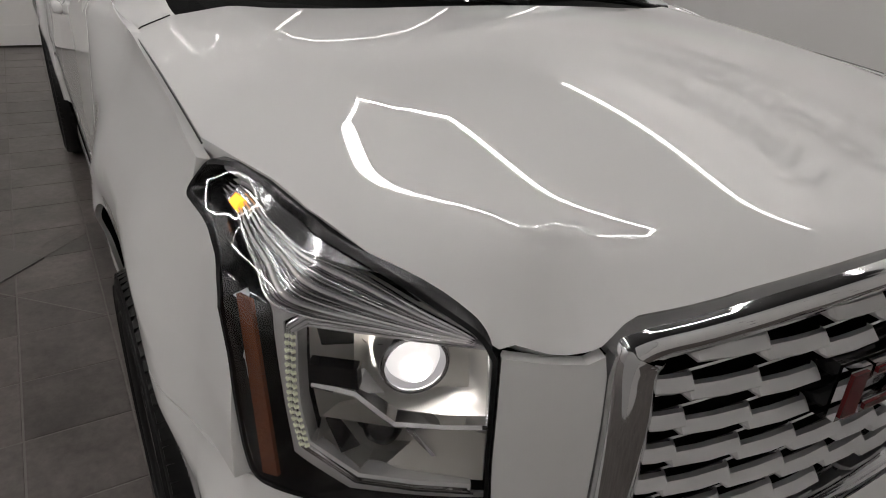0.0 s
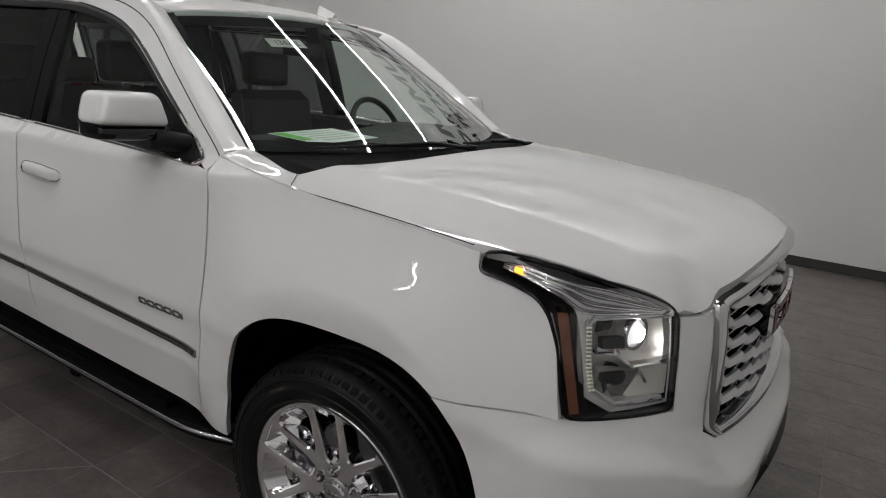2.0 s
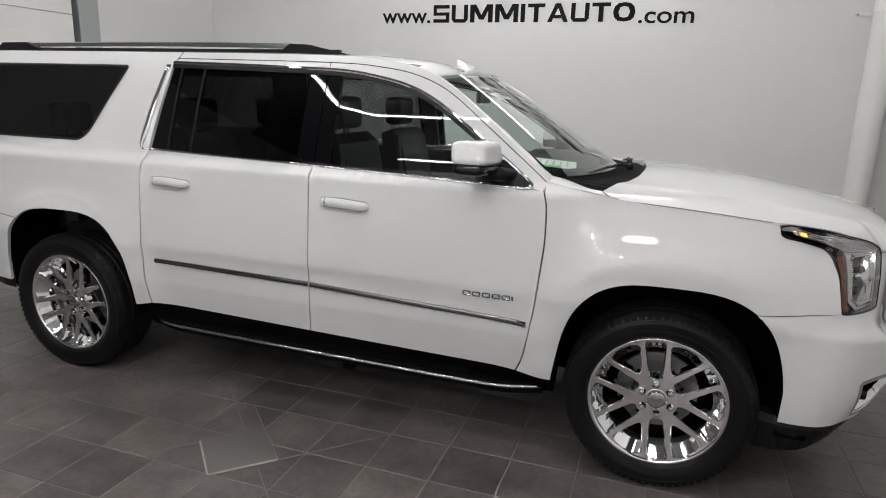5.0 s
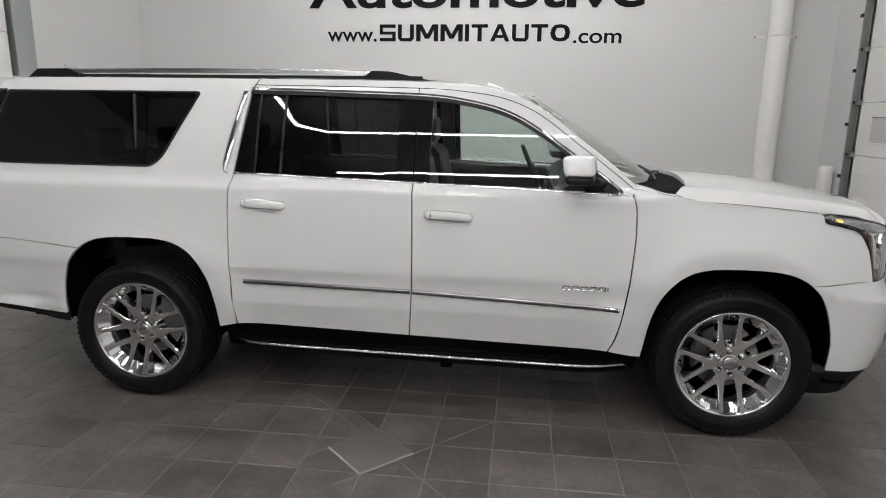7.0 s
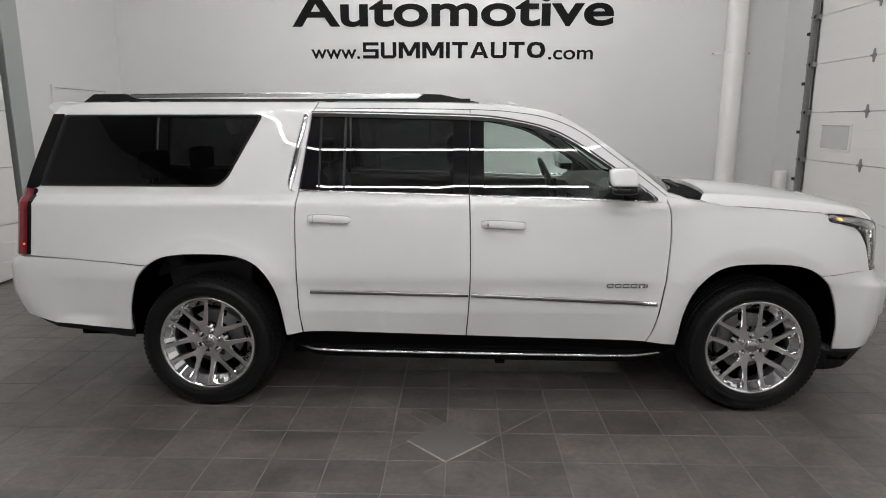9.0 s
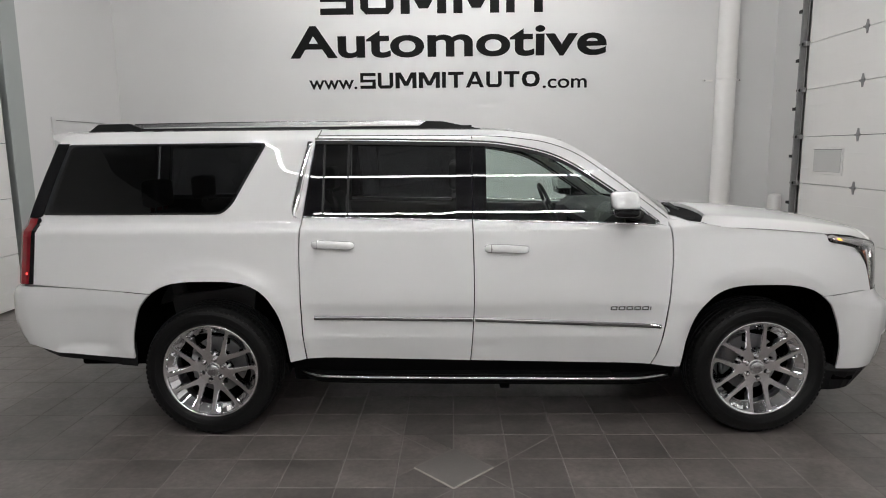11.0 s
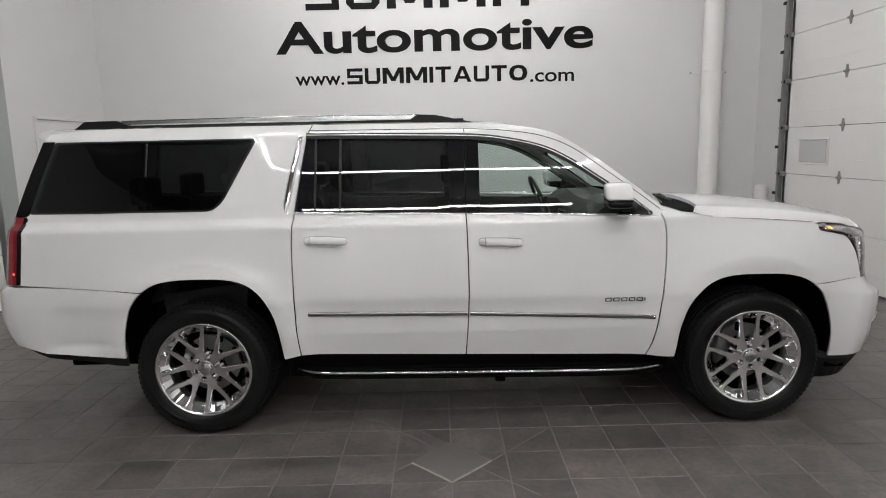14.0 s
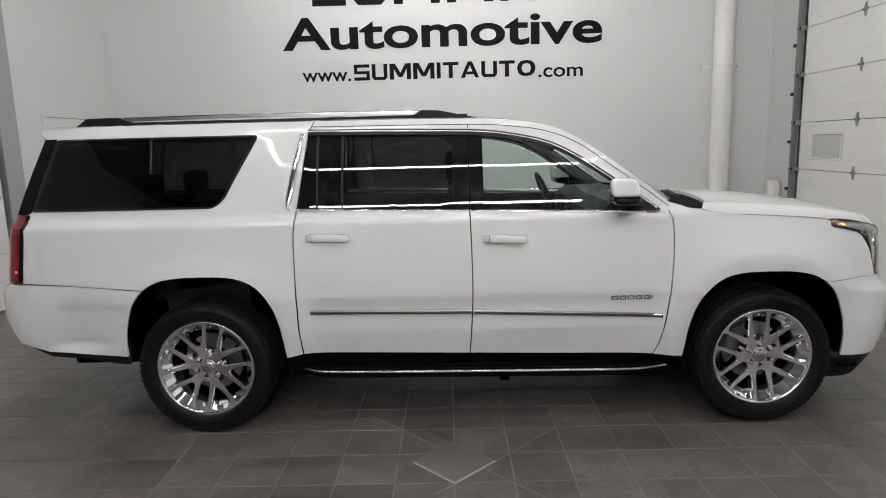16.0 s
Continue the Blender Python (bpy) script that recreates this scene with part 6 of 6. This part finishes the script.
    for dense in loops2:
        m, lp = len(dense), []
        for i in range(m):
            a, b, c = dense[i - 1], dense[i], dense[(i + 1) % m]
            d = (c - a).normalized()
            n = Vector((-d.y, d.x))
            if not solid(tuple(b + n * 0.003)):
                n = -n
            on_joint = abs(abs(math.atan2(b.y, b.x)) - slot) < 0.004
            lp.append(b.copy() if on_joint or b.length > 0.284 else b + n * 0.0042)
        ends += [(len(drawn) + i, len(drawn) + (i + 1) % m) for i in range(m)]
        drawn += lp
    co, _, tris, ids, _, _ = delaunay_2d_cdt(drawn, ends, [], 0, 1e-7)
    sector_in, window_in = [tuple(p) for p in drawn[: len(loops2[0])]], [tuple(p) for p in drawn[len(loops2[0]) :]]
    caps = []
    for f in tris:
        mid = (sum(co[i].x for i in f) / 3, sum(co[i].y for i in f) / 3)
        if inside(mid, sector_in) and not inside(mid, window_in):
            caps.append([ids[i][0] for i in f])
    face_y = lambda p: -0.088 - 0.030 * max(0.0, (p.length - 0.06) / 0.22) ** 1.2
    for k in range(6):
        rot = Matrix.Rotation(math.pi / 2 + lean + k * math.pi / 3, 2)
        bm = bmesh.new()
        # the walls of the openings lean in at the rim and out at the hub
        lean_in = lambda p, q: p * 0.85 if p.length > 0.250 else p * 1.2 if p.length < 0.112 else p + (p - q) * 0.9
        set_at = lambda p, y: bm.verts.new(((rot @ p).x, y, (rot @ p).y))
        top = [set_at(p, face_y(p)) for p in drawn]
        base = 0
        for dense in loops2:
            m = len(dense)
            low, deep = [set_at(p, face_y(p) + 0.0060) for p in dense], [set_at(lean_in(p, q), face_y(p) + 0.050) for p, q in zip(dense, drawn[base : base + m])]
            for i in range(m):
                j = (i + 1) % m
                bm.faces.new((top[base + i], top[base + j], low[j], low[i]))
                bm.faces.new((low[i], low[j], deep[j], deep[i]))
            base += m
        for f in caps:
            bm.faces.new([top[i] for i in f])
        bmesh.ops.recalc_face_normals(bm, faces=bm.faces)
        part("spoke", bm, WHEEL_CHROME, w, "chrome forked spoke")
    part("hub_face", lathe([(0.0, -0.084), (0.040, -0.086), (0.047, -0.086), (0.052, -0.074), (0.086, -0.070), (0.088, 0.0)], 36), WHEEL_CHROME, w, smooth=True)
    part("centre_cap", lathe([(0.0, -0.100), (0.030, -0.099), (0.037, -0.096), (0.039, -0.084)], 32), SATIN, w, "silver centre cap", smooth=True)
    for q in (-1, 0, 1):
        part("cap_mark", box_bm(q * 0.015 - 0.005, q * 0.015 + 0.005, -0.1025, -0.099, -0.006, 0.006, 0.0008), DARK_CHROME, w)
    for k in range(6):
        t = math.pi / 2 + lean + (k + 0.5) * math.pi / 3
        cx, cz = 0.070 * math.cos(t), 0.070 * math.sin(t)
        bm = lathe([(0.0, -0.108), (0.010, -0.106), (0.0125, -0.100), (0.0130, -0.070)], 16)
        bmesh.ops.translate(bm, vec=(cx, 0, cz), verts=bm.verts)
        part("lug_nut", bm, CHROME, w)
        bm = lathe([(0.0, -0.089), (0.0185, -0.089), (0.0190, -0.091), (0.0195, -0.080)], 18)
        bmesh.ops.translate(bm, vec=(cx, 0, cz), verts=bm.verts)
        part("lug_pocket", bm, BLACK_PLASTIC, w)
    # calliper behind the spokes
    part("calliper", box_bm(-0.16, -0.09, 0.0, 0.09, -0.09, 0.10, 0.015), STEEL, w)
    part("barrel", lathe([(0.0, 0.07), (0.222, 0.07), (0.225, 0.10)], 40), VOID, w)
    return w


for s in SIDES:
    for xc in WHEEL_X:
        wheel(xc, s)
# axles and underbody
part("underbody", box_bm(-1.05, 4.0, -0.56, 0.56, 0.30, 0.50, 0.02), VOID, car, "dark underbody")
part("chassis_side", box_bm(0.50, 2.82, -0.86, 0.86, 0.30, 0.45, 0.01), VOID, car, "dark underbody")
part("tail_under", box_bm(-0.92, -0.50, -0.80, 0.80, 0.58, 0.66, 0.01), VOID, car, "dark underbody")
part("engine_bay", box_bm(3.80, 4.10, -0.62, 0.62, 0.42, 1.02, 0.01), VOID, car, "dark inner structure behind the grille")
for q in SIDES:
    part("bumper_back", box_bm(3.775, 3.90, *sorted((q * 0.55, q * 0.935)), 0.31, 0.80, 0.01), VOID, car)
part("firewall", box_bm(2.80, 2.83, -0.84, 0.84, 0.45, 1.22, 0.004), VOID, car)
part("inner_apron", box_bm(3.0, 3.78, -0.80, 0.80, 0.96, 1.02, 0.004), VOID, car)

# ---- cabin ----
part("cabin_floor", box_bm(0.56, 2.79, -0.84, 0.84, 0.50, 0.53), CABIN, car)
part("load_floor", box_bm(-1.0, 0.555, -0.80, 0.80, 1.00, 1.03), CABIN, car)
for s in SIDES:
    rows = [[(x, s * (0.865 if x > -0.5 else 0.84), lerp_table(x, (-1.0, 2.7), (1.335, 1.262))), (x, s * 0.80, lerp_table(x, (-1.0, 2.7), (1.325, 1.25))), (x, s * 0.80, 1.03 if x < 0.58 else 0.53), (x, s * 0.865, 1.0 if x < 0.58 else 0.50)] for x in (-1.0, 0.0, 0.57, 0.60, 1.6, 2.7)]
    part("inner_trim", ribbon([r[0] for r in rows], lambda i, p: rows[i]), CABIN, car)
    # inner pillars
    for xb, xt, wd in ((1.60, 1.58, 0.10), (0.45, 0.47, 0.30)):
        part("inner_pillar", extrude_poly([(xb - wd / 2, s * 0.845, 1.30), (xb + wd / 2, s * 0.845, 1.30), (xt + wd / 2, s * 0.700, 1.80), (xt - wd / 2, s * 0.700, 1.80)], (0, -s * 0.03, 0)), CABIN, car)
rows = []
for y in np.linspace(-0.80, 0.80, 17):
    k = 0.03 * math.exp(-((y - 0.38) / 0.2) ** 2)
    rows.append([(2.90 - 0.10 * abs(y), y, 1.290), (2.66, y, 1.325 + k), (2.45, y, 1.318 + k), (2.36, y, 1.25 + k), (2.34, y, 1.02), (2.45, y, 0.80), (2.79, y, 0.75)])
dash = part("dashboard", ribbon([r[0] for r in rows], lambda i, p: rows[i]), CABIN, car, "black dashboard", smooth=False)
part("screen", box_bm(2.335, 2.35, -0.13, 0.13, 1.08, 1.22, 0.006), BLACK_GLOSS, dash, "dark centre screen")
# steering wheel on the far side
sw = [Vector((0, 0.185 * math.cos(a), 0.185 * math.sin(a))) for a in np.linspace(0, 2 * math.pi, 33)[:-1]]
bm = tube(sw, 0.015, 8, closed=True)
rot = Matrix.Translation((2.25, 0.49, 1.265)) @ Matrix.Rotation(radians(-24), 4, "Y")
bmesh.ops.transform(bm, matrix=rot, verts=bm.verts)
steer = part("steering_wheel", bm, LEATHER, car, "black steering wheel", smooth=True)
bm = box_bm(-0.02, 0.03, -0.06, 0.06, -0.05, 0.05, 0.015)
for y0, y1, z0, z1 in ((-0.175, -0.05, -0.02, 0.015), (0.05, 0.175, -0.02, 0.015), (-0.02, 0.02, -0.175, -0.04)):
    box_bm(-0.008, 0.008, y0, y1, z0, z1, 0.003, bm)
bmesh.ops.transform(bm, matrix=rot, verts=bm.verts)
part("wheel_centre", bm, LEATHER, steer)


def seat(x, y, back_top=1.50, w=0.27):
    rows = [[(x + dx, y + q * w, z) for dx, z in ((-0.05, 0.80), (0.42, 0.86), (0.50, 0.84), (0.48, 0.66), (-0.02, 0.60))] for q in (-1, -0.8, 0.8, 1)]
    st = part("seat", ribbon([r[0] for r in rows], lambda i, p: rows[i]), LEATHER, car, "black leather seat")
    rows = [[(x + 0.02 - 0.05 * (abs(q) > 0.9), y + q * w, 0.78), (x - 0.12, y + q * w * 0.9, back_top - 0.05), (x - 0.17, y + q * w * 0.8, back_top), (x - 0.25, y + q * w * 0.8, back_top - 0.03), (x - 0.14, y + q * w, 0.74)] for q in (-1, -0.82, 0.82, 1)]
    part("backrest", ribbon([r[0] for r in rows], lambda i, p: rows[i]), LEATHER, st)
    part("headrest", box_bm(x - 0.27, x - 0.16, y - 0.14, y + 0.14, back_top + 0.02, back_top + 0.20, 0.035, segs=3), LEATHER, st)
    for q in (-0.05, 0.05):
        part("headrest_post", tube([(x - 0.21, y + q, back_top - 0.05), (x - 0.21, y + q, back_top + 0.05)], 0.007), SATIN, st)


for y in (-0.40, 0.40):
    seat(1.72, y, 1.44)
    seat(0.72, y, 1.40)
    seat(-0.30, y, 1.34)
# inside mirror, sheet and tag in the windscreen
part("inside_mirror", box_bm(2.19, 2.215, -0.12, 0.12, 1.62, 1.685, 0.01), BLACK_PLASTIC, car, "inside mirror")
tag = thing("stock_tag", "white paper tag with handwritten number behind the windscreen", "tag")
def on_shield(u, v, o=-0.012):
    a, b, c = Vector(shield(u, v)), Vector(shield(u + 0.01, v)), Vector(shield(u, v + 0.01))
    n = (b - a).cross(c - a).normalized()
    return a + n * o


bm = bmesh.new()
bm.faces.new([bm.verts.new(on_shield(u, v)) for u, v in ((-0.53, 0.735), (-0.28, 0.735), (-0.28, 0.805), (-0.53, 0.805))])
bmesh.ops.solidify(bm, geom=bm.faces[:], thickness=0.001)
part("card", bm, PAPER, tag)
cu = bpy.data.curves.new("digits", "FONT")
cu.body, cu.size, cu.extrude = "134252", 1.0, 0.0
tmp = bpy.data.objects.new("tmp", cu)
me = bpy.data.meshes.new_from_object(tmp)
bpy.data.objects.remove(tmp)
wide = max(v.co.x for v in me.vertices)
for v in me.vertices:
    v.co = on_shield(-0.49 + 0.17 * v.co.x / wide, 0.750 + 0.055 * v.co.y, -0.0105)
me.materials.append(INK)
digits = new("digits", me)
digits.parent = tag
sheet = thing("dash_sheet", "white printed sheet with a green edge on the dashboard", "paper")
lay = Matrix.Translation((2.70, -0.38, 1.336)) @ Matrix.Rotation(radians(7), 4, "Z") @ Matrix.Rotation(radians(4), 4, "Y")


def laid(x0, x1, y0, y1, z0, z1):
    bm = box_bm(x0, x1, y0, y1, z0, z1)
    bmesh.ops.transform(bm, matrix=lay, verts=bm.verts)
    return bm


part("page", laid(-0.11, 0.11, -0.19, 0.19, 0, 0.0015), PAPER, sheet)
part("green_corner", laid(-0.10, 0.04, -0.185, -0.125, 0.0017, 0.0022), GREEN_INK, sheet)
for k in range(5):
    part("text_bar", laid(-0.08 + k * 0.035, -0.070 + k * 0.035, -0.10, 0.13, 0.0017, 0.0021), FAINT_INK, sheet)

# ---- the floor ----
floor = tagged(part("floor", box_bm(X0 - 0.2, X1 + 0.2, Y0 - 0.2, Y1 + 0.2, -0.15, -0.0018), GROUT), "dark charcoal square stone tiles with pale joints", "floor", kind="structure")
PITCH, GX, GY, JOINT = 0.305, 0.555, -1.320, 0.0048
diamond = [(1.472 + dx, -1.423 + dy) for dx, dy in ((0, -0.2135), (0.2135, 0), (0, 0.2135), (-0.2135, 0))]


def clip_outside(poly, dia):
    """Pieces of a tile left round the diamond."""
    pieces, rest = [], [Vector(p) for p in poly]
    for i in range(4):
        a, b = Vector(dia[i]), Vector(dia[(i + 1) % 4])
        n = Vector((b.y - a.y, a.x - b.x)).normalized()

        def cut(ps, sign):
            out = []
            for p, q in zip(ps, ps[1:] + ps[:1]):
                dp, dq = sign * ((p - a).dot(n) - 0.002 * sign), sign * ((q - a).dot(n) - 0.002 * sign)
                if dp >= 0:
                    out.append(p)
                if dp * dq < 0:
                    out.append(p + (q - p) * (dp / (dp - dq)))
            return out

        piece = cut(rest, 1)
        if len(piece) > 2:
            pieces.append(piece)
        rest = cut(rest, -1)
        if len(rest) < 3:
            break
    return pieces


def tile_mesh(poly, z=0.0, t=0.012, name="tile"):
    c = sum((Vector(p) for p in poly), Vector((0, 0))) / len(poly)
    n = len(poly)
    verts = [(p[0], p[1], z - t) for p in poly] + [(p[0], p[1], z - 0.0015) for p in poly] + [((p[0] - c.x) * 0.988 + c.x, (p[1] - c.y) * 0.988 + c.y, z) for p in poly]
    faces = [tuple(range(2 * n, 3 * n))]
    for k in (0, n):
        faces += [(k + i, k + (i + 1) % n, k + n + (i + 1) % n, k + n + i) for i in range(n)]
    me = bpy.data.meshes.new(name)
    me.from_pydata(verts, [], faces)
    me.materials.append(TILE)
    return me


h = (PITCH - JOINT) / 2
square = [(-h, -h), (h, -h), (h, h), (-h, h)]
shared = tile_mesh(square)
far_v, far_f = [], []
for i in range(-14, 20):
    for j in range(-22, 21):
        cx, cy = GX + (i + 0.5) * PITCH, GY + (j + 0.5) * PITCH
        if not (X0 + 0.1 < cx < X1 + 0.1 and Y0 < cy < Y1 + 0.1):
            continue
        rise = random.uniform(-0.0006, 0.0006)
        tile_poly = [(cx + p, cy + q) for p, q in square]
        if abs(cx - 1.472) + abs(cy + 1.423) < 0.45:
            for piece in clip_outside(tile_poly, diamond):
                ob = new("tile", tile_mesh([(p.x, p.y) for p in piece]))
                ob.parent = floor
        elif -1.6 < cx < 4.4 and -3.0 < cy < -0.55:
            ob = new("tile", shared)
            ob.location = (cx, cy, rise)
            ob.parent = floor
        else:
            b = len(far_v)
            n = 4
            for zz, k in ((-0.012, 1), (-0.0015, 1), (0.0, 0.988)):
                far_v += [(cx + p * k, cy + q * k, zz + rise) for p, q in square]
            far_f.append(tuple(range(b + 8, b + 12)))
            for k in (0, 4):
                far_f += [(b + k + i, b + k + (i + 1) % 4, b + k + 4 + (i + 1) % 4, b + k + 4 + i) for i in range(4)]
me = bpy.data.meshes.new("far_tiles")
me.from_pydata(far_v, [], far_f)
me.materials.append(TILE)
far = new("far_tiles", me)
far.parent = floor
tagged(far, kind="stuff")
me = tile_mesh([(p[0] + (1.472 - p[0]) * 0.012, p[1] + (-1.423 - p[1]) * 0.012) for p in diamond], 0.008, 0.018, "diamond_tile")
me.materials.clear()
me.materials.append(LIGHT_TILE)
d = new("diamond_tile", me)
d.parent = floor
d["label"] = "lighter stone diamond tile set proud"
# pale joint round the diamond tile
for i in range(4):
    a, b = Vector(diamond[i]), Vector(diamond[(i + 1) % 4])
    t = (b - a).normalized()
    n = Vector((t.y, -t.x)) * 0.006
    edge_bm = extrude_poly([(*(a + n), 0.0005), (*(b + n), 0.0005), (*(b - n), 0.0005), (*(a - n), 0.0005)], (0, 0, 0.006))
    part("joint", edge_bm, PALE_EDGE if i in (0, 3) else GROUT, floor, "pale joint round the diamond tile")
# joints cut corner to corner through the tiles beside the diamond
for (xa, ya), (xb, yb) in (((1.37, -1.735), (1.472, -1.6365)), ((1.69, -1.418), (2.08, -1.015)), ((0.99, -0.85), (1.35, -1.215)), ((1.60, -1.466), (1.90, -1.77))):
    t = Vector((xb - xa, yb - ya)).normalized()
    n = Vector((t.y, -t.x)) * 0.0022
    a, b = Vector((xa, ya)), Vector((xb, yb))
    part("joint", extrude_poly([(*(a + n), 0.0002), (*(b + n), 0.0002), (*(b - n), 0.0002), (*(a - n), 0.0002)], (0, 0, 0.0012)), GROUT, floor, "pale joint across the tiles")
